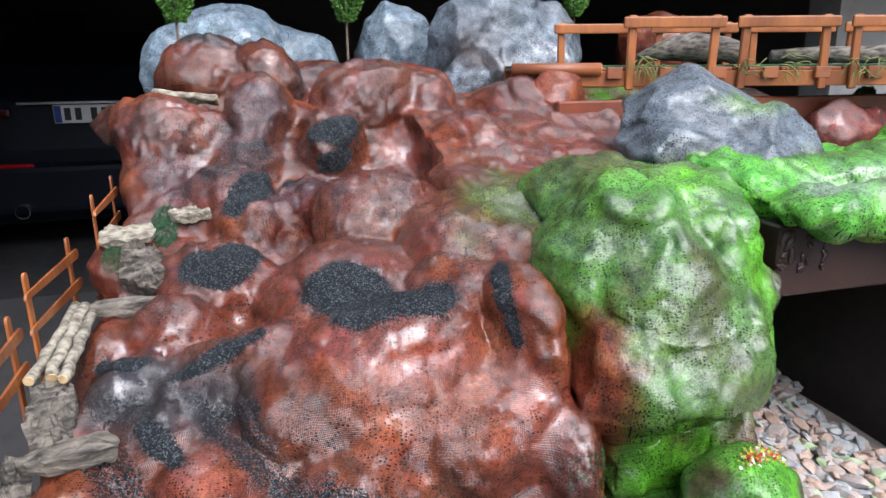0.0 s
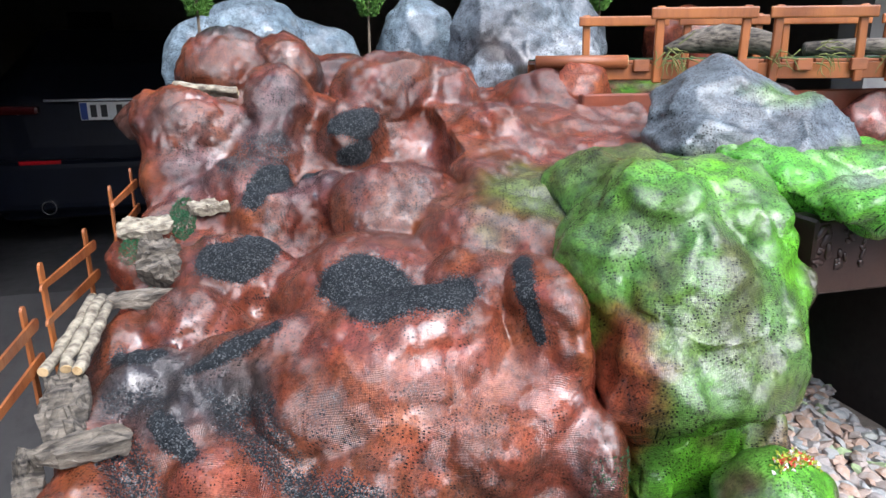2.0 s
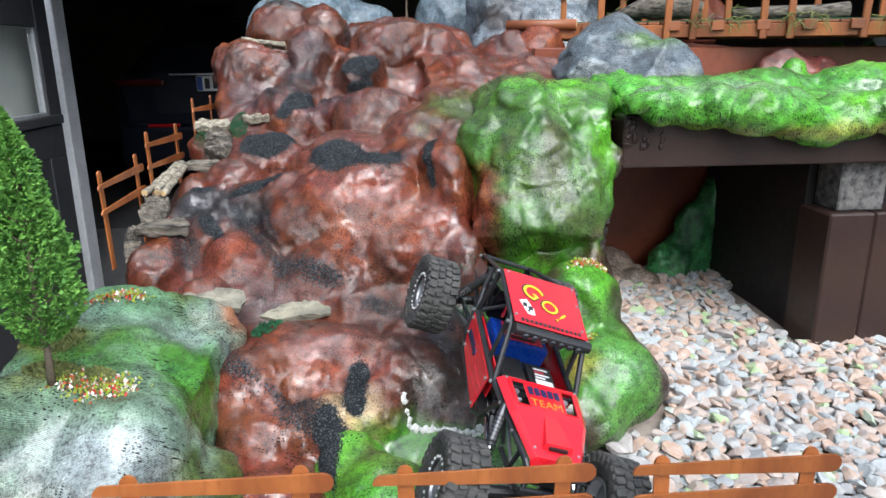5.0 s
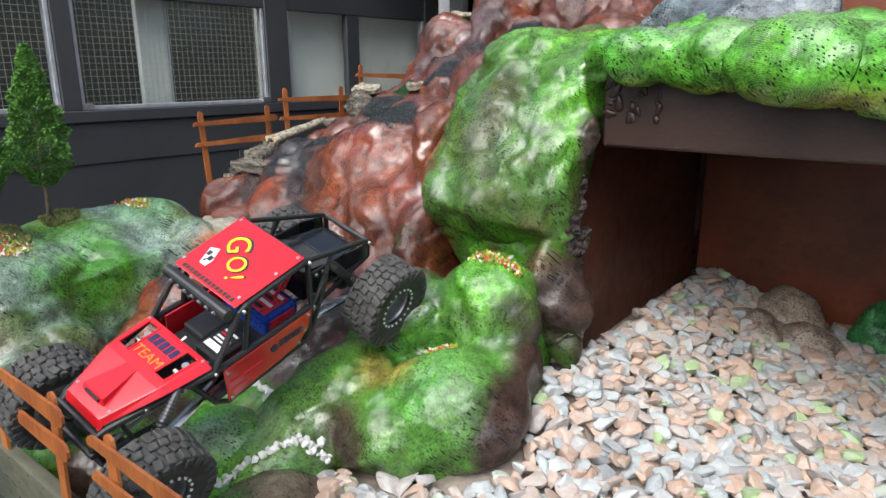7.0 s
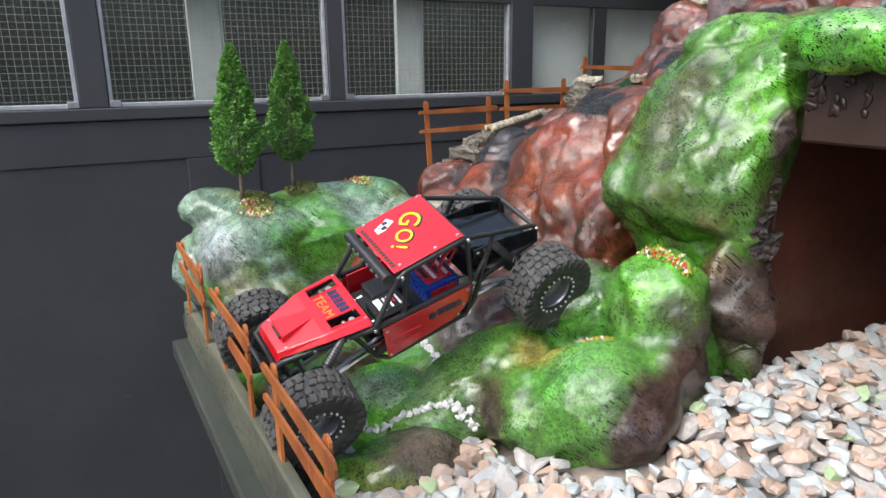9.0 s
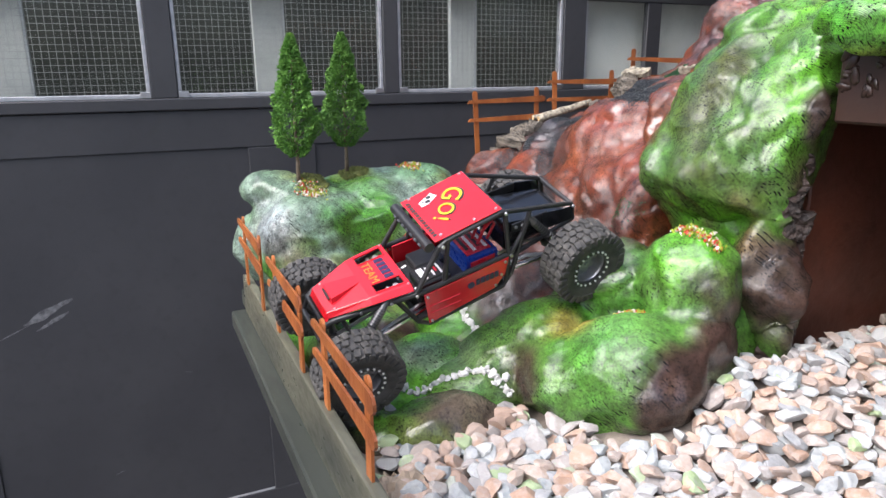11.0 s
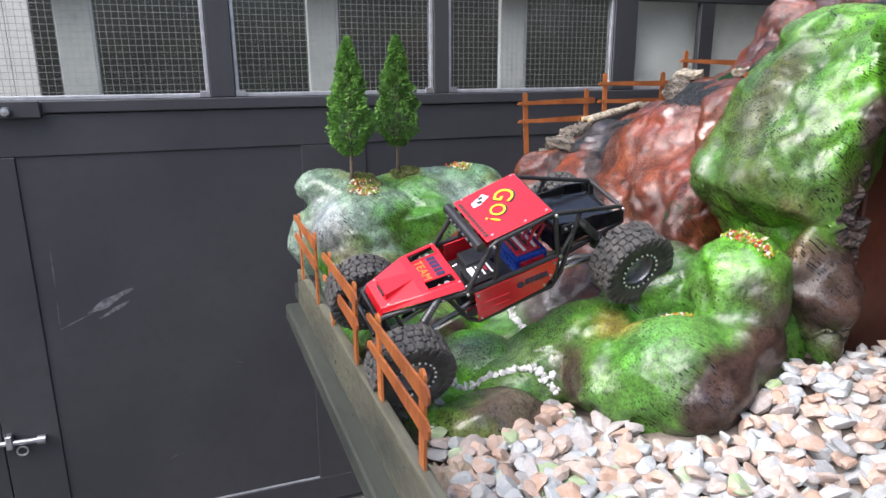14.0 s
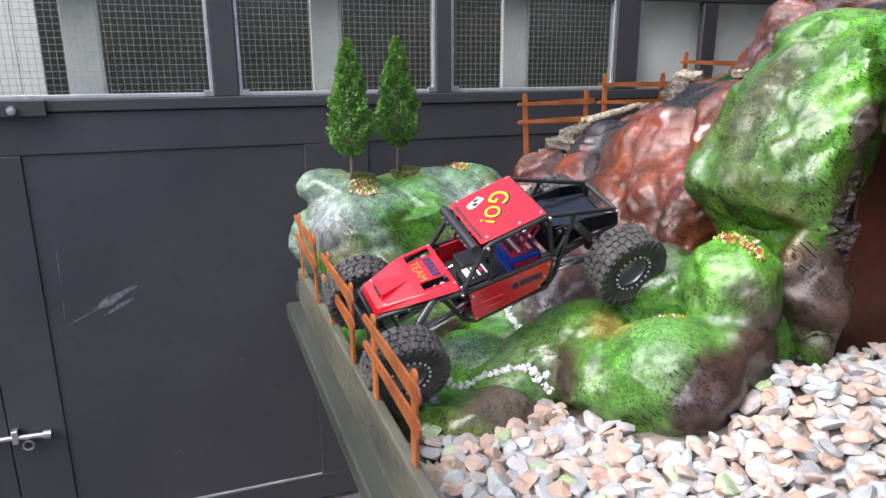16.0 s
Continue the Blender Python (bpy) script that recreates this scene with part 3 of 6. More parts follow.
# loose grit: how full it lies, and the run of each strewn patch as (x, y, z, half width)
red_grit = [
    (1.0, [(0.023, 1.16, 1.884, 0.036), (0.058, 1.145, 1.885, 0.038), (0.103, 1.209, 1.90, 0.036)]), (1.0, [(0.271, 1.477, 2.078, 0.026), (0.311, 1.472, 2.084, 0.036), (0.347, 1.496, 2.094, 0.026)]),
    (0.62, [(0.036, 1.422, 2.012, 0.032), (0.10, 1.472, 2.03, 0.045), (0.144, 1.483, 2.035, 0.036)]), (1.0, [(0.09, 1.344, 1.953, 0.025), (0.121, 1.387, 1.975, 0.032), (0.163, 1.44, 1.979, 0.022)]),
    (1.0, [(0.197, 1.409, 1.983, 0.018), (0.255, 1.46, 1.998, 0.024), (0.325, 1.468, 2.021, 0.022)]), (1.0, [(0.498, 0.955, 1.928, 0.019), (0.484, 0.907, 1.910, 0.019), (0.472, 0.844, 1.876, 0.020), (0.48, 0.820, 1.825, 0.013)]),
    (1.0, [(0.112, 0.96, 1.825, 0.013), (0.06, 0.964, 1.803, 0.022), (0.023, 0.937, 1.792, 0.017), (-0.014, 0.937, 1.779, 0.010)]), (1.0, [(-0.118, 1.022, 1.776, 0.026), (-0.083, 0.976, 1.796, 0.026), (-0.054, 0.981, 1.794, 0.014)]),
    (1.0, [(-0.048, 0.867, 1.749, 0.015), (-0.024, 0.836, 1.735, 0.023), (-0.004, 0.814, 1.715, 0.014)]), (0.74, [(0.016, 0.905, 1.752, 0.020), (0.038, 0.888, 1.723, 0.030), (0.086, 0.815, 1.699, 0.030), (0.14, 0.785, 1.662, 0.036), (0.193, 0.739, 1.655, 0.036), (0.243, 0.734, 1.633, 0.026)]),
    (0.7, [(0.094, 0.868, 1.745, 0.014), (0.062, 0.899, 1.729, 0.018)]), (0.66, [(-0.087, 0.846, 1.694, 0.034), (-0.067, 0.792, 1.664, 0.026)]), (0.55, [(-0.10, 0.93, 1.74, 0.03), (-0.04, 0.90, 1.76, 0.025)]),
    (1.0, [(0.25, 1.02, 1.86, 0.050), (0.29, 0.945, 1.86, 0.060), (0.35, 0.93, 1.87, 0.058)]), (1.0, [(0.311, 0.494, 1.519, 0.024), (0.311, 0.468, 1.495, 0.029), (0.302, 0.417, 1.489, 0.018)]),
    (0.72, [(0.066, 0.501, 1.564, 0.023), (0.106, 0.449, 1.551, 0.026), (0.155, 0.434, 1.518, 0.018), (0.19, 0.424, 1.484, 0.030), (0.245, 0.382, 1.488, 0.024)]), (0.85, [(0.252, 0.386, 1.492, 0.018), (0.262, 0.365, 1.461, 0.026), (0.261, 0.324, 1.447, 0.026)]),
    (0.66, [(0.332, 0.724, 1.58, 0.015), (0.393, 0.703, 1.553, 0.019), (0.435, 0.667, 1.547, 0.020), (0.497, 0.623, 1.557, 0.022)]), (0.8, [(0.133, 0.768, 1.647, 0.024), (0.181, 0.751, 1.666, 0.034), (0.241, 0.735, 1.642, 0.032)]),
    (0.5, [(0.53, 0.65, 1.60, 0.045), (0.55, 0.60, 1.54, 0.03)]),
]
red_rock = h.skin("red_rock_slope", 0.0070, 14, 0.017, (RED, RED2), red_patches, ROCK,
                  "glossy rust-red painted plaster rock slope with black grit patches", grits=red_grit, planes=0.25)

# green cliff that carries the bridge end
h = Heap()
h.slope(0.63, 0.815, [(0.78, 1.40), (0.77, 1.70), (0.82, 1.86), (0.90, 1.97), (1.05, 2.01), (1.14, 2.0)], 1.36)
h.slope(0.63, 0.80, [(1.10, 1.80), (1.12, 2.0), (1.30, 2.0)], 1.60)
h.lump(0.735, 0.785, 1.765, 0.120, 0.108, 0.085)
h.lump(0.645, 0.800, 1.755, 0.080, 0.105, 0.110)
h.lump(0.725, 0.825, 1.865, 0.110, 0.115, 0.110)
h.lump(0.820, 0.805, 1.800, 0.070, 0.110, 0.130)
h.lump(0.840, 0.860, 1.930, 0.065, 0.100, 0.080)
h.lump(0.705, 0.915, 1.975, 0.090, 0.115, 0.075)
h.lump(0.625, 0.930, 1.880, 0.075, 0.120, 0.105)
h.lump(0.715, 0.795, 1.955, 0.028, 0.030, 0.032)
h.lump(0.845, 0.870, 1.965, 0.075, 0.085, 0.055)
h.lump(0.845, 0.970, 1.995, 0.110, 0.130, 0.060)
h.lump(0.750, 1.080, 1.990, 0.130, 0.150, 0.065)
h.lump(0.840, 0.775, 1.600, 0.038, 0.050, 0.100)
h.lump(0.895, 0.790, 1.870, 0.028, 0.035, 0.050)
h.lump(0.878, 0.790, 1.575, 0.026, 0.045, 0.038)
edge_rng = random.Random(12)
for k in range(13):
    r = edge_rng.uniform(0.016, 0.034)
    h.lump(edge_rng.uniform(0.855, 0.885), edge_rng.uniform(0.785, 0.825), 1.40 + 0.042 * k, r, r * 1.2, r * edge_rng.uniform(0.8, 1.5), edge_rng.uniform(0, 90), 0, 1)
green_rock = h.skin("green_rock_cliff", 0.0070, 6, 0.016, (GREEN, (0.070, 0.145, 0.030)), [
     (0.74, 0.72, 1.60, 0.06, 0.05, 0.10, GREEN, 0.7),
    (0.66, 0.80, 1.84, 0.04, 0.06, 0.12, OLIVE, 0.6), (0.77, 0.74, 1.70, 0.09, 0.06, 0.05, LIME, 0.7), (0.80, 0.90, 2.05, 0.12, 0.10, 0.05, LIME, 0.6), (0.80, 0.72, 1.76, 0.05, 0.05, 0.06, OLIVE, 0.5), (0.76, 0.74, 1.60, 0.10, 0.06, 0.06, LIME, 0.7),
    (0.88, 0.78, 1.87, 0.04, 0.05, 0.10, LIME, 0.6), (0.93, 0.80, 1.68, 0.055, 0.10, 0.30, UMBER, 2.2), (0.87, 0.74, 1.58, 0.06, 0.10, 0.10, UMBER, 1.5), (0.74, 0.74, 1.84, 0.025, 0.05, 0.16, UMBER, 0.5), (0.83, 0.72, 1.66, 0.03, 0.05, 0.10, (0.10, 0.07, 0.03), 0.5), (0.590, 0.78, 1.72, 0.05, 0.09, 0.18, RED, 1.3), (0.88, 1.05, 1.65, 0.055, 0.22, 0.40, UMBER, 2.5),
    (0.74, 0.74, 1.80, 0.03, 0.05, 0.12, OLIVE, 0.6), (0.72, 1.05, 2.04, 0.08, 0.10, 0.05, OLIVE, 0.6)], ROCK_GREEN,
    "glossy green painted plaster cliff under the overpass", planes=0.85, size=0.095)

# green turf over the overpass
h = Heap()
h.slope(0.93, 2.3, [(0.80, 1.955), (0.80, 1.985), (0.95, 2.03), (1.20, 2.04), (1.28, 2.0)], 1.955)
for k in range(12):
    x = 0.97 + 0.118 * k
    h.lump(x, 0.79 + 0.02 * math.sin(k * 2.1), 1.985 + 0.012 * math.sin(k * 1.3 + 1) - 0.002 * k, 0.085, 0.075, 0.045, 20 * math.sin(k))
    h.lump(x + 0.03, 1.00 + 0.04 * math.cos(k * 1.7), 2.02 + 0.012 * math.cos(k * 2.3), 0.10, 0.10, 0.045)
h.lump(1.52, 1.14, 2.04, 0.06, 0.05, 0.045)
h.lump(1.40, 0.78, 1.955, 0.13, 0.055, 0.05)
h.lump(1.62, 0.77, 1.95, 0.12, 0.055, 0.05)
turf = h.skin("green_turf_deck", 0.0070, 3, 0.022, ((0.085, 0.30, 0.025), LIME), [
    (1.15, 0.82, 2.03, 0.12, 0.08, 0.03, PALE, 0.7), (1.45, 0.84, 2.04, 0.10, 0.08, 0.03, PALE, 0.7), (1.65, 0.82, 2.03, 0.10, 0.06, 0.03, PALE, 0.7),
    (1.6, 0.75, 1.935, 0.75, 0.05, 0.022, (0.24, 0.27, 0.045), 0.8), (1.3, 1.0, 2.07, 0.2, 0.06, 0.03, GREEN, 0.6), (1.0, 0.80, 2.02, 0.05, 0.05, 0.04, PALE, 0.6)], ROCK_GREEN,
    "bright green painted plaster turf over the beam", "turf", facet=0.005, planes=0.9, size=0.05)

# low mossy boulders
h = Heap()
h.slope(0.58, 0.84, [(0.44, 1.36), (0.52, 1.45), (0.64, 1.53), (0.80, 1.55)], 1.34)
h.lump(0.655, 0.635, 1.535, 0.085, 0.10, 0.090)
h.lump(0.785, 0.665, 1.578, 0.095, 0.082, 0.095)
h.lump(0.82, 0.53, 1.46, 0.12, 0.11, 0.095, 15)
h.lump(0.63, 0.49, 1.44, 0.095, 0.11, 0.090)
h.lump(0.60, 0.43, 1.40, 0.09, 0.11, 0.08)
h.lump(0.585, 0.61, 1.495, 0.055, 0.08, 0.07)
h.lump(0.74, 0.47, 1.42, 0.11, 0.09, 0.08)
h.lump(0.58, 0.34, 1.37, 0.11, 0.10, 0.06)
h.lump(0.855, 0.62, 1.46, 0.045, 0.09, 0.09)
moss_rock = h.skin("mossy_rock", 0.0065, 7, 0.010, ((0.085, 0.165, 0.036), (0.060, 0.195, 0.018)), [
    (0.82, 0.50, 1.55, 0.09, 0.07, 0.05, (0.10, 0.26, 0.05), 0.7), (0.82, 0.62, 1.66, 0.06, 0.06, 0.05, LIME, 0.8), (0.65, 0.56, 1.62, 0.05, 0.06, 0.05, GREY, 0.7),
    (0.945, 0.55, 1.44, 0.055, 0.17, 0.16, UMBER, 1.4), (0.90, 0.66, 1.53, 0.06, 0.10, 0.10, UMBER, 1.0), (0.70, 0.40, 1.42, 0.05, 0.06, 0.05, UMBER, 0.9),
    (0.54, 0.46, 1.42, 0.03, 0.12, 0.12, UMBER, 0.9), (0.70, 0.48, 1.53, 0.05, 0.04, 0.04, (0.24, 0.19, 0.04), 0.7), (0.67, 0.66, 1.65, 0.05, 0.04, 0.03, MAUVE, 0.6),
    (0.58, 0.72, 1.60, 0.08, 0.05, 0.05, (0.03, 0.11, 0.06), 0.9), (0.55, 0.36, 1.43, 0.10, 0.05, 0.03, (0.16, 0.24, 0.10), 0.6)], ROCK_MOSS,
    "moss-green and brown painted plaster boulders beside the gravel")

# bright green hump and the small brown one at the front
h = Heap()
h.lump(0.30, 0.35, 1.395, 0.070, 0.085, 0.070)
h.lump(0.355, 0.26, 1.395, 0.085, 0.090, 0.078, 20)
h.lump(0.44, 0.165, 1.390, 0.090, 0.085, 0.078, 20)
h.lump(0.515, 0.30, 1.385, 0.085, 0.085, 0.064)
h.lump(0.55, 0.19, 1.365, 0.075, 0.080, 0.052)
h.lump(0.36, 0.13, 1.385, 0.10, 0.08, 0.060)
h.lump(0.20, 0.16, 1.38, 0.12, 0.09, 0.055)
h.slope(0.05, 0.62, [(0.075, 1.355), (0.2, 1.375), (0.45, 1.405)], 1.34)
green_hump = h.skin("green_hump_rock", 0.0060, 6, 0.007, (LIME, (0.10, 0.33, 0.03)), [
    (0.43, 0.30, 1.43, 0.035, 0.09, 0.035, UMBER, 1.2), (0.47, 0.25, 1.41, 0.035, 0.08, 0.03, OLIVE, 1.0), (0.54, 0.24, 1.42, 0.04, 0.09, 0.03, PALE, 0.6), (0.52, 0.10, 1.40, 0.10, 0.06, 0.05, UMBER, 0.8), (0.16, 0.14, 1.42, 0.08, 0.08, 0.06, RED2, 0.8),
    (0.34, 0.30, 1.44, 0.05, 0.05, 0.05, OLIVE, 0.7)], ROCK_MOSS,
    "lime-green painted plaster hump behind the front fence", grits=[(0.85, [(0.262, 0.35, 1.45, 0.024), (0.25, 0.26, 1.43, 0.022), (0.24, 0.12, 1.41, 0.02)])])
h = Heap()
h.lump(0.685, 0.255, 1.350, 0.085, 0.110, 0.058, 10)
h.lump(0.62, 0.13, 1.345, 0.10, 0.06, 0.04)
small_rock = h.skin("small_brown_rock", 0.006, 4, 0.006, ((0.12, 0.10, 0.07), UMBER), [
    (0.66, 0.18, 1.39, 0.06, 0.06, 0.04, GREEN, 0.7), (0.75, 0.20, 1.38, 0.06, 0.05, 0.03, OLIVE, 0.7)], ROCK_MOSS, "small brown and green painted rock at the gravel's edge")

# grey-green mound with the two trees
h = Heap()
h.slope(-0.22, 0.06, [(0.12, 1.44), (0.22, 1.56), (0.40, 1.60), (0.62, 1.62)], 1.34)
h.lump(-0.02, 0.20, 1.51, 0.115, 0.12, 0.13)
h.lump(-0.035, 0.255, 1.555, 0.100, 0.10, 0.095)
h.lump(-0.165, 0.575, 1.60, 0.09, 0.10, 0.08)
h.lump(-0.14, 0.22, 1.55, 0.10, 0.13, 0.12)
h.lump(-0.10, 0.40, 1.58, 0.13, 0.11, 0.09)
h.lump(-0.12, 0.54, 1.58, 0.13, 0.12, 0.10)
h.lump(-0.02, 0.58, 1.55, 0.10, 0.10, 0.09)
h.lump(-0.19, 0.13, 1.48, 0.09, 0.09, 0.10)
h.lump(-0.185, 0.145, 1.635, 0.080, 0.075, 0.045)
h.lump(0.07, 0.22, 1.43, 0.07, 0.12, 0.09)
h.lump(-0.19, 0.44, 1.58, 0.06, 0.2, 0.10)
mound = h.skin("grey_green_mound", 0.0065, 10, 0.014, ((0.23, 0.285, 0.27), (0.10, 0.18, 0.085)), [(0.03, 0.14, 1.50, 0.05, 0.05, 0.07, (0.16, 0.10, 0.035), 0.7), (-0.07, 0.10, 1.50, 0.04, 0.04, 0.07, (0.14, 0.09, 0.035), 0.6),
    (-0.02, 0.12, 1.58, 0.08, 0.05, 0.08, (0.24, 0.28, 0.28), 0.8), (-0.12, 0.34, 1.66, 0.10, 0.08, 0.05, GREEN, 0.6), (0.05, 0.33, 1.55, 0.06, 0.12, 0.10, GREEN, 0.8),
    (-0.10, 0.55, 1.68, 0.12, 0.08, 0.04, (0.10, 0.22, 0.10), 0.7), (-0.10, 0.24, 1.69, 0.08, 0.06, 0.03, (0.17, 0.19, 0.04), 0.9), (-0.16, 0.36, 1.68, 0.06, 0.05, 0.03, (0.17, 0.19, 0.04), 0.8),
    (0.07, 0.60, 1.60, 0.04, 0.08, 0.08, (0.28, 0.13, 0.06), 0.8), (0.12, 0.24, 1.45, 0.04, 0.10, 0.08, OLIVE, 0.8), (-0.02, 0.62, 1.66, 0.05, 0.06, 0.05, OLIVE, 0.7),
    (0.0, 0.08, 1.46, 0.12, 0.05, 0.04, GREEN, 0.8)], ROCK_MOSS, "grey-green painted plaster mound under the two model trees")

# boulder on the cliff
h = Heap()
h.lump(1.02, 1.20, 2.090, 0.170, 0.15, 0.130, -18, 8, 1)
h.lump(1.09, 1.09, 2.030, 0.150, 0.13, 0.110, 40, -6, 1)
h.lump(0.94, 1.14, 2.040, 0.120, 0.13, 0.085, 10, 0, 1)
boulder = h.skin("grey_boulder", 0.0075, 3, 0.004, ((0.13, 0.155, 0.17), (0.075, 0.09, 0.10)), [
    (1.07, 0.95, 2.08, 0.09, 0.06, 0.06, (0.22, 0.25, 0.28), 0.8), (1.05, 1.06, 2.16, 0.12, 0.045, 0.03, (0.10, 0.19, 0.04), 0.8), (0.95, 1.00, 2.02, 0.22, 0.08, 0.04, OLIVE, 0.8)], ROCK_DULL,
    "grey angular painted boulder on the green cliff", "boulder", planes=1.0, size=0.14)
# ---------------------------------------------------------------- garage door leaf with wired windows
GLASS = bpy.data.materials.new("window_glass")
t_, n_, l_, p_ = nodes_of(GLASS)
p_.inputs["Base Color"].default_value = (0.88, 0.91, 0.89, 1)
p_.inputs["Roughness"].default_value = 0.06
p_.inputs["Transmission Weight"].default_value = 1.0
p_.inputs["IOR"].default_value = 1.3
WIRE = surface("glass_wire", (0.36, 0.37, 0.35), (0.25, 0.26, 0.25), 30, 0.5, 0.6)
FROST = surface("pale_frosted_sheet", (0.52, 0.53, 0.50), (0.44, 0.45, 0.43), 4, 0.75)
DARK_SCREEN = surface("dark_screen_wall", (0.020, 0.024, 0.017), (0.010, 0.012, 0.009), 3, 0.9)
SILVER = surface("silver_bead", (0.5, 0.51, 0.53), (0.38, 0.39, 0.41), 30, 0.45, 0.5)

door = thing("door_1", None, "open black-painted garage door leaf with wired glass windows", "door", kind="structure")
XF, XB = -1.30, -1.345
stiles = [(-2.6, -2.45), (-1.03, -0.96), (-0.085, 0.012), (0.872, 0.942), (1.81, 1.94), (2.95, 3.08)]
for k, (a, b) in enumerate(stiles):
    part("stile", box_bm(XB, XF + 0.004, a, b, 1.837, 2.62, 0.003), DOOR_PAINT, door)
spans = [(-2.45, -1.03), (-0.96, -0.085), (0.012, 0.872), (0.942, 1.81), (1.94, 2.95)]
part("lock_rail", box_bm(XB, XF - 0.001, -2.6, 3.08, 1.63, 1.788, 0.003), DOOR_PAINT, door)
part("sill_rail", box_bm(XB, XF + 0.012, -2.6, 3.08, 1.79, 1.836, 0.004), DOOR_PAINT, door)
part("bottom_rail", box_bm(XB, XF - 0.001, -2.6, 3.08, GROUND + 0.03, 0.005, 0.003), DOOR_PAINT, door)
lower = [(-2.6, -2.45), (-1.20, -1.013), (-1.010, -0.805), (0.264, 0.548), (1.62, 1.90), (2.90, 3.08)]
for a, b in lower:
    part("lower_stile", box_bm(XB, XF - 0.001, a, b, 0.0055, 1.6295, 0.003), DOOR_PAINT, door)
for (_, a), (b, _) in zip(lower, lower[1:]):
    if b - a > 0.1:
        part("panel", box_bm(XB + 0.01, XF - 0.008, a + 0.0005, b - 0.0005, 0.006, 1.629), DOOR_PAINT, door)
for k, (a, b) in enumerate(spans):
    part("top_rail", box_bm(XB, XF - 0.001, a + 0.0005, b - 0.0005, 2.262, 2.62, 0.003), DOOR_PAINT, door)
    for q in ((a + 0.001, b - 0.001, 1.8365, 1.853), (a + 0.001, a + 0.016, 1.8535, 2.2615), (b - 0.016, b - 0.001, 1.8535, 2.2615)):
        part("window_frame", box_bm(XB + 0.004, XF - 0.006, *q, 0.002), SILVER, door, "thin silver window bead")
    if k < 4:
        for c in (a + 0.001, b - 0.041):
            part("corner_bracket", box_bm(XF - 0.005, XF + 0.003, c, c + 0.040, 1.838, 1.862, 0.002), STEEL, door, "bright steel corner bracket")
    pane = part("pane", box_bm(XB + 0.018, XB + 0.024, a + 0.016, b - 0.016, 1.853, 2.2615), GLASS, door, "wired glass pane")
    pane.visible_shadow = False
    if k < 4:
        wires = bmesh.new()
        step = 0.0245
        for i in range(int((b - a - 0.03) / step)):
            y = a + 0.03 + i * step
            add(wires, box_bm(XB + 0.026, XB + 0.0275, y, y + 0.0016, 1.8535, 2.261))
        for i in range(16):
            z = 1.864 + i * step
            add(wires, box_bm(XB + 0.0276, XB + 0.029, a + 0.017, b - 0.017, z, z + 0.0016))
        tagged(part("wire_mesh", wires, WIRE, door, "fine square wire mesh in the glass"), kind="stuff")
# panel seams and the extra door lines
part("bead", box_bm(XF - 0.0065, XF - 0.003, -0.804, 0.261, 0.006, 0.016, 0.001), SILVER, door, "worn lower edge of the panel")
part("muntin", box_bm(XB + 0.002, XF - 0.004, 2.33, 2.42, 1.8535, 2.2615, 0.003), DOOR_PAINT, door)
part("bolt_rail", box_bm(XF + 0.013, XF + 0.03, -0.955, -0.69, 1.775, 1.838, 0.004), DOOR_PAINT, door)
part("knob", lathe_bm([(0.0, 0.03), (0.014, 0.028), (0.018, 0.015), (0.012, 0.0)], 16), STEEL, door, "steel knob").matrix_world = pose(XF + 0.03, -0.80, 1.80, 0, 0, -90)
slide = part("slide_bolt", tube_bm([(XF + 0.022, -1.25, 0.49), (XF + 0.022, -0.87, 0.475)], 0.011, 12), STEEL, door, "round steel slide bolt")
part("bolt_end", tube_bm([(XF + 0.022, -0.885, 0.476), (XF + 0.022, -0.855, 0.474)], 0.019, 12), STEEL, door, "round steel bolt end")
for y in (-0.985,):
    part("bolt_guide", box_bm(XF, XF + 0.036, y - 0.012, y + 0.012, 0.455, 0.515, 0.003), STEEL, door, "steel bolt guide")
part("bolt_ring", tube_bm([(XF + 0.022, -0.945 + 0.02 * math.cos(a * 0.524), 0.437 + 0.02 * math.sin(a * 0.524)) for a in range(13)], 0.004, 6), STEEL, door, "steel ring under the bolt")

WORN = surface("worn_paint", (0.17, 0.175, 0.18), (0.06, 0.06, 0.065), 45, 0.6)
for y0, z0, y1, z1, w in ((-0.745, 0.93, -0.62, 0.985, 0.003), (-0.64, 0.985, -0.46, 1.07, 0.020), (-0.60, 0.955, -0.48, 1.02, 0.009), (-0.738, 1.27, -0.740, 1.10, 0.0022), (-0.742, 1.05, -0.746, 0.95, 0.0018), (-0.40, 0.26, -0.36, 0.275, 0.003), (-0.08, 0.68, -0.05, 0.672, 0.002)):
    mark = bmesh.new()
    g = random.Random(int(w * 1e4 + z0 * 100))
    top, low = [], []
    for k in range(9):
        u = k / 8
        e = w * math.sin(math.pi * (0.08 + 0.84 * u)) * g.uniform(0.45, 1.1)
        across = Vector((0, z0 - z1, y1 - y0)).normalized() * e
        c = Vector((XF - 0.0072, y0 + (y1 - y0) * u, z0 + (z1 - z0) * u + g.uniform(-0.2, 0.2) * w))
        top.append(mark.verts.new(c + across))
        low.append(mark.verts.new(c - across))
    for k in range(8):
        mark.faces.new((low[k], low[k + 1], top[k + 1], top[k]))
    part("scratch", mark, WORN, door, "pale worn scratch in the paint")

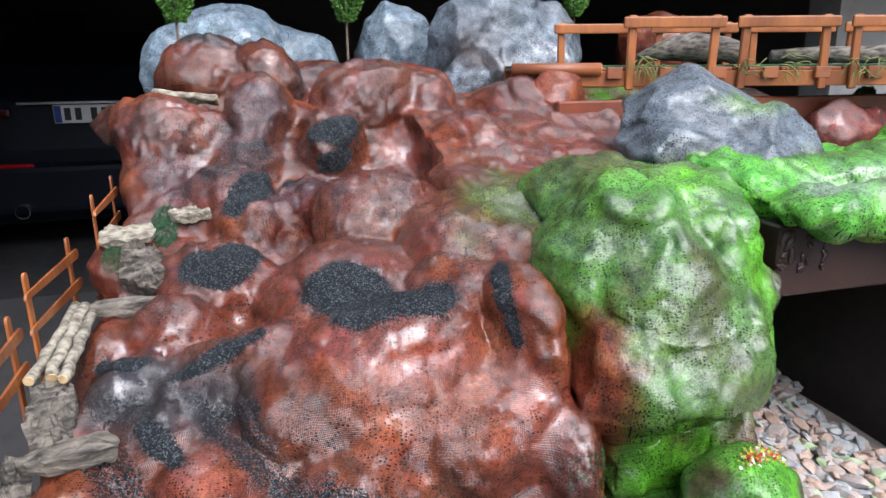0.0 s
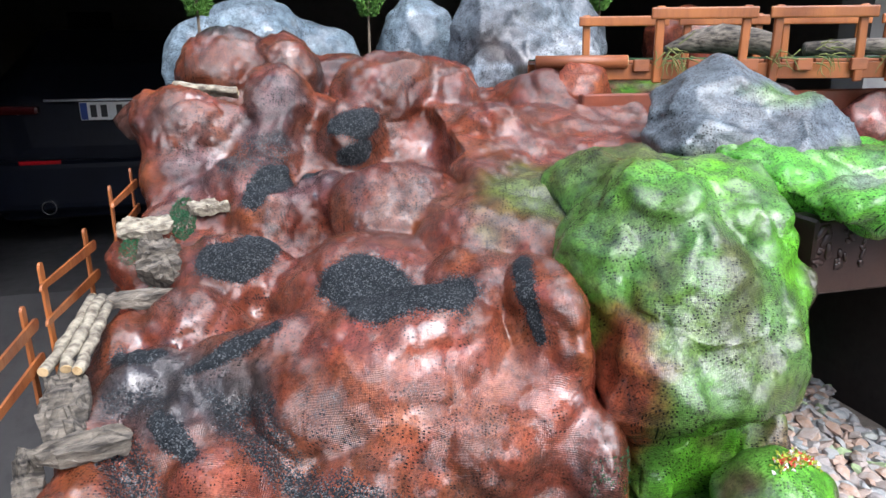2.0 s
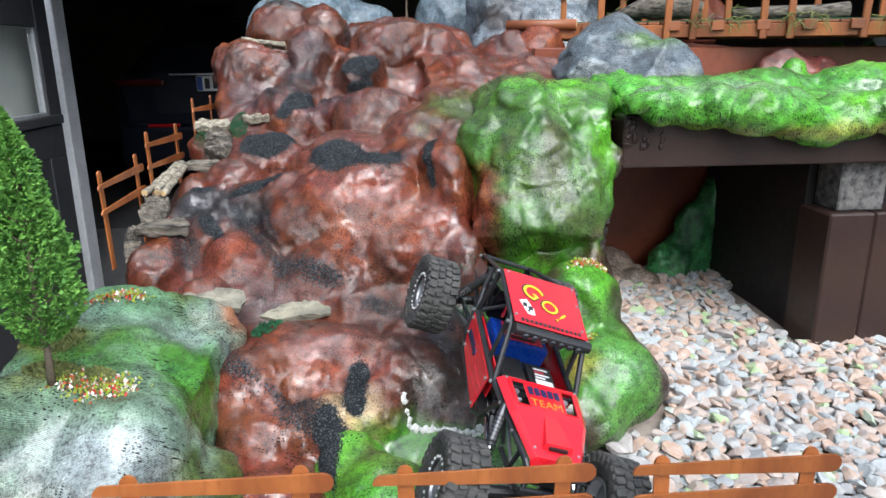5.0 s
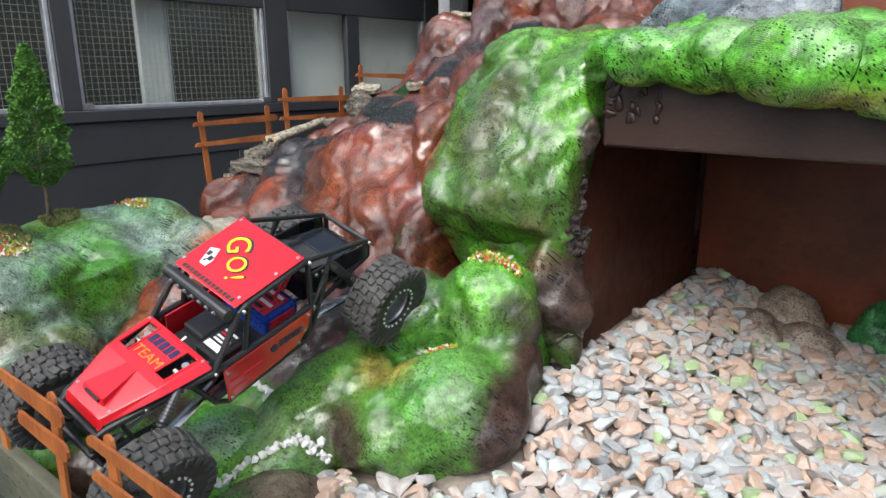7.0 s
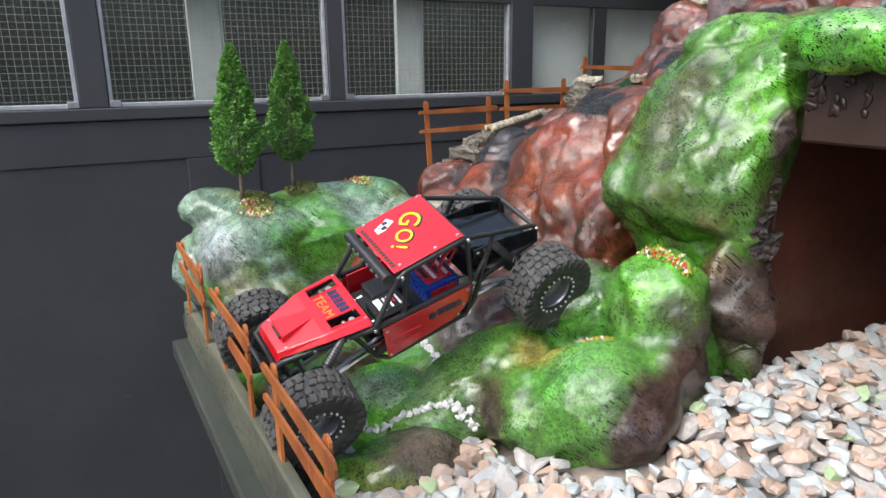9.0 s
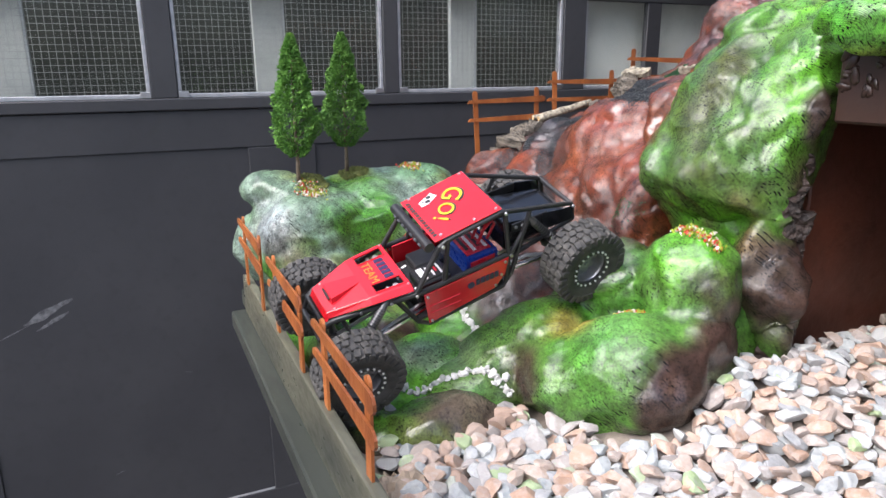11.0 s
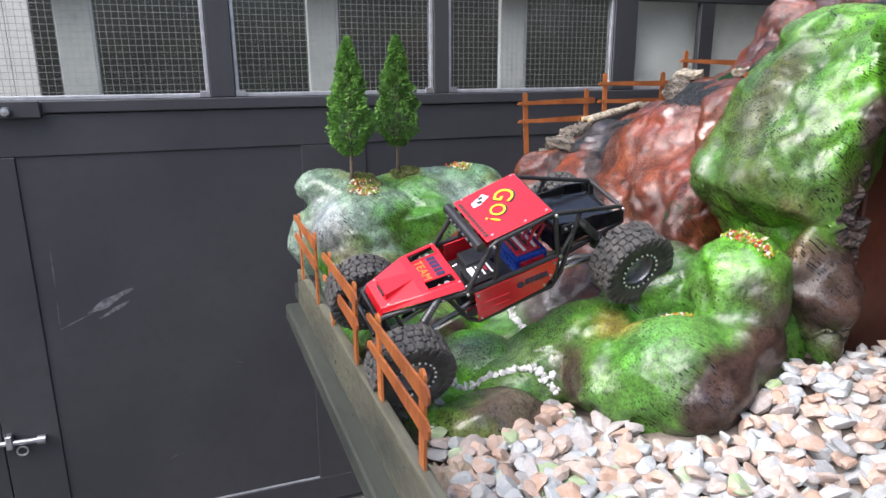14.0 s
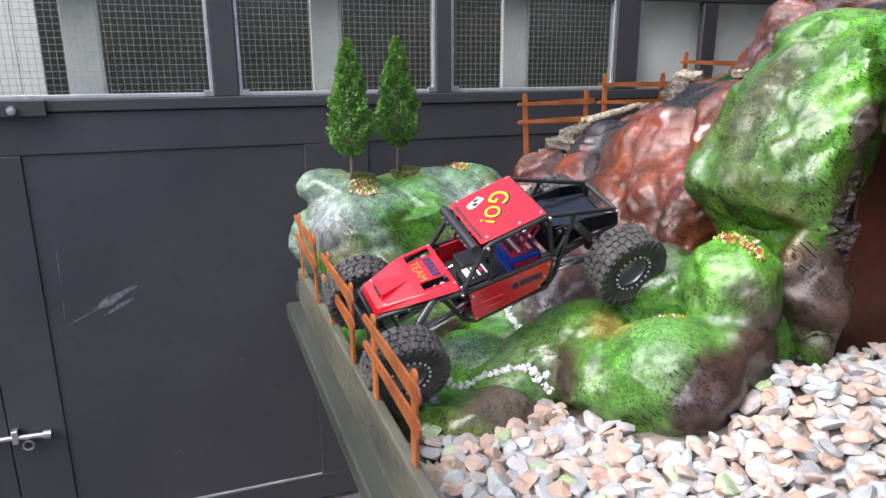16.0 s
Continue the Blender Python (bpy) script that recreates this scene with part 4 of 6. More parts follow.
# what stands behind the door's windows
blind = thing("window_blind", None, "pale vertical blind behind the wired window", "blind")
for k in range(6):
    part("slat", box_bm(-2.20, -2.195, -1.46 + 0.105 * k, -1.358 + 0.105 * k, GROUND, 2.7, 0.002), BLIND, blind)
for y in (-0.62, 0.335, 1.245):
    post = thing("steel_post", None, "grey steel post behind the wired window", "post", "posts behind the door")
    part("shaft", box_bm(-1.43, -1.40, y, y + 0.125, GROUND, 2.7, 0.003), FROST, post)
    part("edge_strip", box_bm(-1.43, -1.398, y + 0.126, y + 0.134, GROUND, 2.7, 0.001), SILVER, post)
frost = thing("frosted_panel", None, "pale frosted sheet behind the end window", "panel")
part("sheet", box_bm(-1.42, -1.414, 1.95, 3.09, GROUND, 2.5), FROST, frost)
# added screen: makes the panes look dark and blocks the low west sky
setting("wall_yard_west", box_bm(-3.7, -3.5, -9.0, 3.36, GROUND, 3.4), DARK_SCREEN, "dark wall added behind the door to darken its windows")

# ---------------------------------------------------------------- overpass
beam = thing("beam", None, "brown painted wooden beam under the green turf", "beam")
part("timber", box_bm(0.915, 2.35, 0.80, 0.86, 1.852, 1.972, 0.004), BROWN, beam)
part("underside", box_bm(0.93, 2.35, 0.861, 1.497, 1.88, 1.955, 0.003), BROWN, beam)
glue_rng = random.Random(31)
for k in range(26):
    x, z, r = 0.925 + 0.085 * glue_rng.random() ** 1.6, 1.895 + 0.065 * glue_rng.random(), glue_rng.uniform(0.004, 0.009)
    crumb = bmesh.new()
    bmesh.ops.create_icosphere(crumb, subdivisions=2, radius=r, matrix=pose(x, 0.7995, z, 0, glue_rng.uniform(0, 180), 0) @ Matrix.Diagonal((glue_rng.uniform(0.9, 1.8), 0.35, 0.7, 1)))
    for v in crumb.verts:
        v.co += Vector((glue_rng.uniform(-1, 1), 0, glue_rng.uniform(-1, 1))) * r * 0.22
    part("glue_blob", crumb, BROWN, beam, smooth=True)
pier = thing("pier", None, "dark brown painted bridge pier on the gravel", "pier")
# near-black colour carries the deep shade under the deck
part("side_wall", box_bm(1.462, 2.34, 0.931, 1.48, 1.345, 1.851, 0.003), surface("pier_shade_black", (0.010, 0.008, 0.008), (0.014, 0.010, 0.009), 6, 0.6, bump=0.2, bump_scale=80), pier, "side wall coloured black-brown for the shade under the deck")
part("block", box_bm(1.445, 1.562, 0.80, 0.93, 1.345, 1.728, 0.005), BROWN, pier)
part("block", box_bm(1.567, 2.34, 0.806, 0.93, 1.345, 1.728, 0.005), BROWN, pier)
part("rough_block", box_bm(1.480, 1.60, 0.83, 0.925, 1.7285, 1.851, 0.004), surface("speckled", (0.16, 0.15, 0.14), (0.015, 0.014, 0.014), 55, 0.6, bump=0.9, bump_scale=150), pier, "speckled grey-black block")
side = thing("arch_wall", None, "rust-brown painted board inside the arch, darkened for shade", "wall")
part("board", box_bm(0.825, 0.848, 0.862, 1.499, 1.346, 1.879, 0.003), RUST_SHADED, side)
back_wall = thing("retaining_wall", None, "rust-red painted retaining wall under the footbridge", "wall")
part("board", box_bm(0.86, 2.4, 1.50, 1.53, 1.34, 2.13, 0.004), RUST, back_wall)


# rocks and greenery behind the arch
for x, y, z, r, tn in ((1.05, 1.28, 1.40, 0.085, 10), (1.17, 1.30, 1.39, 0.07, 40), (1.10, 1.40, 1.42, 0.09, 70)):
    h = Heap()
    h.lump(x, y, z, r, r * 0.8, r * 0.75, tn)
    h.lump(x + 0.03, y - 0.02, z - 0.01, r * 0.7, r * 0.7, r * 0.7)
    h.skin("field_stone", 0.008, 1, 0.004, ((0.34, 0.27, 0.20), (0.25, 0.2, 0.16)), [], ROCK_DULL, "tan angular stone in the shade of the arch", "stone", facet=0.012)


def leaf_cloud(n, spot, size, seed, flat=1.0):
    """Many small folded leaves; spot(rng) gives a place and an outward way."""
    rng = random.Random(seed)
    vs, fs = [], []
    for _ in range(n):
        c, out = spot(rng)
        a = Vector((rng.uniform(-1, 1), rng.uniform(-1, 1), rng.uniform(-1, 1)))
        out = (Vector(out) + 0.7 * a).normalized()
        side = out.cross(Vector((rng.uniform(-1, 1), rng.uniform(-1, 1), rng.uniform(-1, 1)))).normalized()
        s = size * rng.uniform(0.6, 1.3)
        up = side.cross(out)
        c = Vector(c)
        k = len(vs)
        vs += [c - side * s * 0.4, c + up * s * 0.25 + out * s * 0.5 - side * s * 0.1, c + out * s, c - up * s * 0.25 + out * s * 0.5 + side * s * 0.3, c + side * s * 0.4]
        fs += [(k, k + 1, k + 2, k + 3), (k, k + 3, k + 4)]
    return vs, fs


def leaf_part(name, n, spot, size, seed, material, parent, label=""):
    vs, fs = leaf_cloud(n, spot, size, seed)
    me = bpy.data.meshes.new(name)
    me.from_pydata([tuple(v) for v in vs], [], fs)
    me.materials.append(material)
    ob = new(name, me)
    ob.parent = parent
    return tagged(ob, label)


def cone_tree(x, y, z, top, width, crown_from, seed, label):
    tree = thing("model_tree", None, label, "tree", "model trees")
    ht = top - crown_from
    rng = random.Random(seed)
    part("trunk", tube_bm([(x, y, z - 0.03), (x + 0.002, y, z + 0.02), (x - 0.001, y, crown_from + 0.25 * ht), (x, y, crown_from + 0.9 * ht)], 0.004, 7, radii=[0.006, 0.0048, 0.0042, 0.0015]), TRUNK, tree, smooth=True)
    limbs = bmesh.new()
    for k in range(26):
        a, u = rng.uniform(0, 6.28), rng.uniform(0.02, 0.85)
        r = width * prof_tree(u) * 0.8
        add(limbs, tube_bm([(x, y, crown_from + u * ht - 0.01), (x + r * math.cos(a), y + r * math.sin(a), crown_from + u * ht + 0.015)], 0.0012, 4))
    part("limbs", limbs, TRUNK, tree)

    def spot(g):
        u = g.random() ** 0.9
        a = g.uniform(0, 6.28318)
        bumps = 1 + 0.16 * math.sin(a * 3 + u * 17 + seed) + 0.12 * math.sin(a * 5 - u * 31)
        r = width * prof_tree(u) * bumps * (0.62 + 0.42 * g.random() ** 0.5)
        return (x + r * math.cos(a), y + r * math.sin(a), crown_from + u * ht), (math.cos(a), math.sin(a), 0.5)
    leaf_part("crown", 7000, spot, 0.0075, seed, LEAF, tree, "dense dark green foam foliage")
    return tree


def prof_tree(u):
    if u < 0.26:
        return 0.30 + 0.70 * math.sin(u / 0.26 * math.pi / 2)
    return max(0.05, (1 - min(1, (u - 0.26) / 0.74)) ** 0.72)


cone_tree(-0.105, 0.205, 1.69, 2.022, 0.054, 1.725, 5, "slim cone-shaped model tree with dense green foliage")
cone_tree(-0.194, 0.36, 1.69, 2.030, 0.056, 1.735, 9, "slim cone-shaped model tree standing farther back on the mound")


def round_tree(x, y, z, crown, r, hh, seed, label):
    tree = thing("model_tree", None, label, "tree", "model trees")
    part("trunk", tube_bm([(x, y, z - 0.02), (x, y, crown + hh * 0.5)], 0.004, 6, radii=[0.005, 0.003]), TRUNK, tree)

    def spot(g):
        u, a = g.random(), g.uniform(0, 6.28318)
        k = math.sin(math.pi * min(1, u * 0.8 + 0.12)) * r * (0.7 + 0.35 * g.random()) * (1 + 0.15 * math.sin(3 * a + 9 * u))
        return (x + k * math.cos(a), y + k * math.sin(a), crown + u * hh), (math.cos(a), math.sin(a), 0.4)
    leaf_part("crown", 2600, spot, 0.010, seed, LEAF, tree, "dense green foam foliage")
    return tree


round_tree(-0.035, 2.0, 2.28, 2.335, 0.048, 0.20, 21, "small green model tree beside the grey rock")
round_tree(0.50, 2.5, 2.26, 2.37, 0.055, 0.22, 22, "small green model tree between the grey rocks")
round_tree(1.42, 2.55, 2.2, 2.40, 0.05, 0.2, 23, "small green model tree behind the footbridge")
for x, y in ((1.93, 1.62), (1.99, 1.66), (2.08, 1.62)):
    round_tree(x, y, 1.9, 1.97, 0.035, 0.17, int(x * 100), "dark green model shrub beside the red rocks")

h = Heap()
h.lump(1.33, 1.41, 1.41, 0.10, 0.07, 0.11, 20)
h.lump(1.41, 1.43, 1.49, 0.09, 0.06, 0.15, 10)
h.lump(1.48, 1.44, 1.57, 0.07, 0.05, 0.15)
h.skin("green_drape", 0.008, 3, 0.012, ((0.035, 0.16, 0.045), (0.06, 0.24, 0.07)), [(1.36, 1.36, 1.50, 0.03, 0.05, 0.15, (0.02, 0.09, 0.03), 0.8)], ROCK_DULL,
       "draped green painted cloth leaning on the red wall", "drape", facet=0.006, planes=0.9, size=0.06)

# ---------------------------------------------------------------- fences
def rail_fence(m, length, height, posts, rails, label, group, tilt=0.0, post_w=0.012, over=0.03, material=WOOD):
    """A lolly-stick fence: round-topped posts and two rails, along local x."""
    f = thing("wooden_fence", m, label, "fence", group)
    for k, x in enumerate(posts):
        bm = bmesh.new()
        out = [(x - post_w / 2, 0.0025, -0.02), (x + post_w / 2, 0.0025, -0.02)]
        for s in range(7):
            a = math.pi * s / 6
            out.append((x + post_w / 2 * math.cos(a), 0.0025, height - post_w / 2 + post_w / 2 * math.sin(a)))
        p = plate_bm(out, 0.004)
        bmesh.ops.rotate(p, cent=(x, 0, 0), matrix=Matrix.Rotation(radians(tilt * (1 if k % 2 else -1)), 3, "Y"), verts=p.verts)
        part("post", p, material, f)
    for z in rails:
        out = []
        hw = post_w * 0.62
        for s in range(13):
            a = math.pi / 2 + math.pi * s / 12 if s < 7 else -math.pi / 2 + math.pi * (s - 7) / 5
            cx = -over if s < 7 else length + over
            out.append((cx + hw * math.cos(a), -0.0035, z + hw * math.sin(a)))
        part("rail", plate_bm(out, 0.004), material, f)
    return f


# left edge: three panels that climb the slope
for x0, y0, z0, x1, y1, z1 in ((-0.226, 0.787, 1.874, -0.222, 0.993, 1.882), (-0.208, 1.05, 1.929, -0.196, 1.252, 1.931), (-0.157, 1.306, 1.996, -0.165, 1.549, 1.993)):
    ln = math.hypot(x1 - x0, y1 - y0)
    ht = 0.20
    m = pose(x0, y0, z0 - ht, 0, -math.degrees(math.asin((z1 - z0) / ln)), math.degrees(math.atan2(y1 - y0, x1 - x0)))
    rail_fence(m, ln, ht, (0, ln), (ht - 0.036, ht - 0.090), "orange-brown stained stick fence along the rock slope", "stick fences", 1.0, 0.015, 0.022)
# front edge
for x0, x1, z0 in ((0.054, 0.247, 1.615), (0.388, 0.581, 1.604), (0.726, 0.920, 1.593)):
    m = pose(x0, 0.033 + 0.012 * x0, z0 - 0.185, 0, 0, 0)
    rail_fence(m, x1 - x0, 0.185, (0, x1 - x0), (0.163, 0.118), "orange-brown stained stick fence on the front board", "stick fences", 2.0, 0.021, 0.034)

# ---------------------------------------------------------------- footbridge
bridge = thing("footbridge", None, "stained wooden footbridge with plank railings", "bridge")
bdir = math.degrees(math.atan2(1.375 - 1.60, 1.84 - 1.08))
B = pose(1.10, 1.588, 2.188, 0, 0, bdir)


def bpart(name, bm, material=WOOD_DARK, label=""):
    bmesh.ops.transform(bm, matrix=B, verts=bm.verts)
    return part(name, bm, material, bridge, label)


bpart("beam", box_bm(-0.30, 1.25, -0.012, 0.012, -0.028, 0.012, 0.002), WOOD)
bpart("beam", box_bm(-0.30, 1.25, 0.29, 0.314, -0.028, 0.012, 0.002), WOOD)
for k in range(38):
    x = -0.30 + k * 0.041
    bpart("plank", box_bm(x, x + 0.037, -0.005 - 0.006 * random.random(), 0.305, 0.013, 0.021, 0.0015))
for start, y, count in ((0.0, 0.0, 5), (-0.128, 0.30, 4)):
    for k in range(count):
        x = start + 0.29 * k
        for q in (x, x + 0.21):
            lean = 1.5 * math.sin(9 * q + y)
            post = box_bm(-0.011, 0.011, -0.006, 0.006, -0.036 if y < 0.1 else -0.02, 0.150, 0.003)
            bmesh.ops.transform(post, matrix=pose(q, y - 0.019 if y < 0.1 else y, 0, 0, lean, 0), verts=post.verts)
            bpart("post", post, WOOD)
        bpart("handrail", box_bm(x - 0.026, x + 0.236, y - 0.035 if y < 0.1 else y - 0.016, y - 0.026 if y < 0.1 else y - 0.007, 0.118, 0.146, 0.004, 2), WOOD)
for x0, x1 in ((-0.30, 1.24),):
    mat = bmesh.new()
    add(mat, box_bm(x0, x1, 0.012, 0.288, 0.0215, 0.026, 0.001))
    bpart("turf_runner", mat, FELT_MAT, "thin green felt along the deck")
for k in range(9):
    x = -0.06 + 0.135 * k
    bpart("bracket", box_bm(x, x + 0.04, -0.026, -0.013, -0.008, 0.022, 0.002))
end_log = thing("round_beam", None, "round stained wooden beam at the footbridge's end", "beam")
part("shaft", tube_bm([(0.80, 1.66, 2.205), (1.02, 1.59, 2.205)], 0.017, 14), WOOD_DARK, end_log, smooth=True)
part("cut_end", tube_bm([(1.02, 1.59, 2.205), (1.0215, 1.5895, 2.205)], 0.016, 14), CUT, end_log, "pale cut end")
for name_pts, radii in (([(1.17, 1.66, 2.235), (1.25, 1.65, 2.255), (1.32, 1.63, 2.262), (1.40, 1.60, 2.255), (1.44, 1.585, 2.245)], [0.010, 0.030, 0.040, 0.034, 0.030]),
                        ([(1.56, 1.60, 2.235), (1.68, 1.56, 2.24), (1.82, 1.52, 2.238), (1.90, 1.50, 2.245)], [0.018, 0.022, 0.024, 0.026])):
    log = thing("fallen_log", None, "rough grey-brown log lying across the footbridge", "log", "logs on the footbridge")
    part("trunk", tube_bm(name_pts, 0.02, 11, radii=radii), BARK, log, smooth=True)
    e, d = Vector(name_pts[-1]), (Vector(name_pts[-1]) - Vector(name_pts[-2])).normalized()
    part("cut_end", tube_bm([e, e + d * 0.001], radii[-1] * 0.9, 11), CUT, log, "pale cut end")
for seed, (k, n) in enumerate(((0.04, 26), (0.30, 10), (0.42, 14), (0.60, 14), (0.66, 10), (0.86, 12), (0.93, 10))):
    g = random.Random(50 + seed)
    tuft = thing("moss_tuft", None, "dry yellow-green moss strands hanging over the footbridge", "moss", "moss tufts", kind="stuff")
    tangle = bmesh.new()
    for _ in range(n):
        a = Vector((k + g.gauss(0, 0.020), -0.030, 0.030 + g.gauss(0, 0.012)))
        pts = [a]
        way = Vector((g.uniform(-1, 1), g.uniform(-0.35, 0.0), g.uniform(-1.0, 0.5))).normalized()
        for _ in range(4):
            way = (way + 0.6 * Vector((g.uniform(-1, 1), g.uniform(-0.3, 0.2), g.uniform(-1, 0.3)))).normalized()
            pts.append(pts[-1] + way * g.uniform(0.008, 0.016))
        add(tangle, tube_bm([B @ p for p in pts], 0.0016, 4, radii=[0.0018, 0.0017, 0.0015, 0.0012, 0.0006]))
    part("strands", tangle, MOSS, tuft)

# ---------------------------------------------------------------- rocks at the back
def back_rock(name, lumps, colours, patches, label, facet=0.014, relief=0.01):
    h = Heap()
    for a in lumps:
        h.lump(*a, sub=2 if facet > 0.008 else 3)
    return h.skin(name, 0.011, 2, relief, colours, patches, ROCK_DULL, label, "rock", facet=facet * 0.4, planes=0.9, size=0.11)


G1, G2 = (0.20, 0.26, 0.30), (0.09, 0.125, 0.15)
back_rock("grey_rock", [(0.10, 2.40, 2.22, 0.22, 0.17, 0.20), (-0.05, 2.38, 2.20, 0.14, 0.13, 0.16), (0.30, 2.42, 2.20, 0.17, 0.15, 0.15)], (G1, G2), [], "blue-grey painted rock at the back of the course", 0.010)
back_rock("grey_rock", [(0.68, 2.50, 2.26, 0.15, 0.13, 0.18)], (G1, G2), [], "rounded blue-grey painted rock at the back", 0.010)
back_rock("dark_rock", [(0.86, 2.25, 2.24, 0.13, 0.12, 0.20), (1.02, 2.28, 2.32, 0.16, 0.13, 0.20), (1.20, 2.30, 2.25, 0.12, 0.12, 0.20), (0.98, 2.16, 2.22, 0.10, 0.08, 0.10), (1.15, 2.16, 2.20, 0.09, 0.08, 0.11), (0.84, 2.12, 2.17, 0.10, 0.08, 0.09)],
          ((0.20, 0.24, 0.27), (0.06, 0.07, 0.08)), [(0.85, 2.15, 2.2, 0.12, 0.1, 0.08, SOOT, 0.8), (1.15, 2.1, 2.2, 0.12, 0.1, 0.08, (0.3, 0.33, 0.35), 0.8)], "dark slate-blue painted rock with hollows", 0.022)
back_rock("red_back_rock", [(1.86, 2.62, 2.28, 0.19, 0.15, 0.15)], (RED, RED2), [], "red-brown painted rock behind the footbridge", 0.006)
back_rock("red_back_rock", [(1.68, 1.46, 2.03, 0.11, 0.07, 0.10), (1.79, 1.47, 2.02, 0.09, 0.06, 0.08)], ((0.20, 0.05, 0.035), (0.10, 0.035, 0.03)), [], "dark red painted rock under the footbridge", 0.006)
back_rock("red_back_rock", [(0.90, 1.62, 2.12, 0.075, 0.07, 0.085)], (RED, PINK), [], "small red painted rock at the bridge's end", 0.004)
back_rock("back_plateau", [(0.5, 2.6, 2.02, 0.9, 0.4, 0.16), (1.6, 2.5, 2.0, 0.8, 0.4, 0.17), (1.5, 1.9, 2.02, 0.6, 0.3, 0.1)], (RED2, SOOT), [(1.3, 2.0, 2.12, 0.3, 0.2, 0.1, GREEN, 0.5)], "red-brown plaster ground behind the rocks", 0.0)

# ---------------------------------------------------------------- parked estate car in the dark garage
CAR_PAINT = surface("navy_car_paint", (0.005, 0.007, 0.014), (0.004, 0.005, 0.009), 3, 0.42)
CAR_PAINT.node_tree.nodes["Principled BSDF"].inputs["Specular IOR Level"].default_value = 0.15
CAR_GLASS = surface("car_glass", (0.004, 0.004, 0.005), (0.004, 0.004, 0.005), 3, 0.06)
RUBBER = surface("tyre_rubber", (0.022, 0.022, 0.023), (0.034, 0.033, 0.032), 60, 0.72, bump=0.3, bump_scale=300)
REDLENS = surface("red_lens", (0.32, 0.008, 0.012), (0.22, 0.006, 0.01), 8, 0.15)
DARKLENS = surface("dark_lens", (0.05, 0.004, 0.005), (0.04, 0.003, 0.004), 8, 0.2)
PLATE = surface("plate_white", (0.75, 0.75, 0.73), (0.68, 0.68, 0.66), 8, 0.4)
INK = surface("black_ink", (0.012, 0.012, 0.013), (0.015, 0.015, 0.015), 20, 0.5)
EUBLUE = surface("blue_strip", (0.02, 0.06, 0.28), (0.02, 0.05, 0.22), 20, 0.4)
CHROME = surface("chrome", (0.75, 0.75, 0.76), (0.65, 0.65, 0.66), 20, 0.18, 1.0)


def loft_bm(sections):
    """Joins closed rings of equal count."""
    bm = bmesh.new()
    rings = [[bm.verts.new(p) for p in s] for s in sections]
    n = len(rings[0])
    for a, b in zip(rings, rings[1:]):
        for k in range(n):
            bm.faces.new((a[k], a[(k + 1) % n], b[(k + 1) % n], b[k]))
    bm.faces.new(rings[0][::-1])
    bm.faces.new(rings[-1])
    bmesh.ops.recalc_face_normals(bm, faces=bm.faces)
    return bm


auto = thing("parked_car", pose(-0.74, 4.72, 1.02), "dark navy estate car parked inside the garage", "car")


def ring_car(y, half, low, belt, top, shoulder):
    return [(-half * 0.93, y, low), (half * 0.93, y, low), (half, y, low + 0.18), (half, y, belt - 0.05), (half * 0.97, y, belt), (shoulder, y, top - 0.05), (shoulder * 0.86, y, top), (-shoulder * 0.86, y, top), (-shoulder, y, top - 0.05), (-half * 0.97, y, belt), (-half, y, belt - 0.05), (-half, y, low + 0.18)]


body = part("body", loft_bm([ring_car(0.0, 0.80, 0.34, 0.66, 0.70, 0.66), ring_car(0.05, 0.87, 0.24, 0.95, 1.00, 0.72), ring_car(0.22, 0.90, 0.20, 0.98, 1.20, 0.66), ring_car(0.55, 0.91, 0.20, 0.98, 1.43, 0.60), ring_car(1.7, 0.91, 0.20, 0.97, 1.46, 0.60), ring_car(2.7, 0.91, 0.20, 0.95, 1.40, 0.58), ring_car(3.4, 0.90, 0.20, 0.92, 0.98, 0.70), ring_car(4.4, 0.82, 0.24, 0.72, 0.76, 0.62)]), CAR_PAINT, auto, smooth=False)
bv = body.modifiers.new("round", "BEVEL")
bv.width, bv.segments = 0.05, 3
part("rear_window", plate_bm([(-0.52, 0.175, 1.02), (0.52, 0.175, 1.02), (0.47, 0.50, 1.37), (-0.47, 0.50, 1.37)], 0.02), CAR_GLASS, auto)
part("bumper", box_bm(-0.86, 0.86, -0.06, 0.25, 0.30, 0.62, 0.05, 3), CAR_PAINT, auto)
for s in (-1, 1):
    part("tail_light", box_bm(0.50 * s if s > 0 else -0.86, 0.86 if s > 0 else -0.50, -0.01, 0.12, 0.90, 0.955, 0.02, 2), DARKLENS, auto, "dark red tail light")
    part("reflector", box_bm(0.52 * s - 0.12, 0.52 * s + 0.12, -0.066, -0.055, 0.60, 0.625, 0.004), REDLENS, auto, "red bumper reflector strip")
    part("exhaust", lathe_bm([(0.038, 0.0), (0.045, 0.0), (0.045, 0.12), (0.036, 0.12)], 16), CHROME, auto, "chrome exhaust tip").matrix_local = pose(0.50 * s, -0.09, 0.33)
    for y in (0.95, 3.75):
        w = part("wheel", lathe_bm([(0.10, -0.1), (0.24, -0.1), (0.31, -0.1), (0.325, -0.06), (0.325, 0.06), (0.31, 0.1), (0.24, 0.1), (0.10, 0.1)], 28), RUBBER, auto, smooth=True)
        w.matrix_local = pose(0.80 * s, y, 0.325, 0, 0, 90)
part("trim_bar", box_bm(-0.46, 0.46, -0.018, 0.02, 0.975, 0.995, 0.004), CHROME, auto, "slim chrome bar above the plate")
plate = part("number_plate", box_bm(-0.26, 0.26, -0.030, -0.018, 0.862, 0.972, 0.004), PLATE, auto, "white number plate with a blue strip")
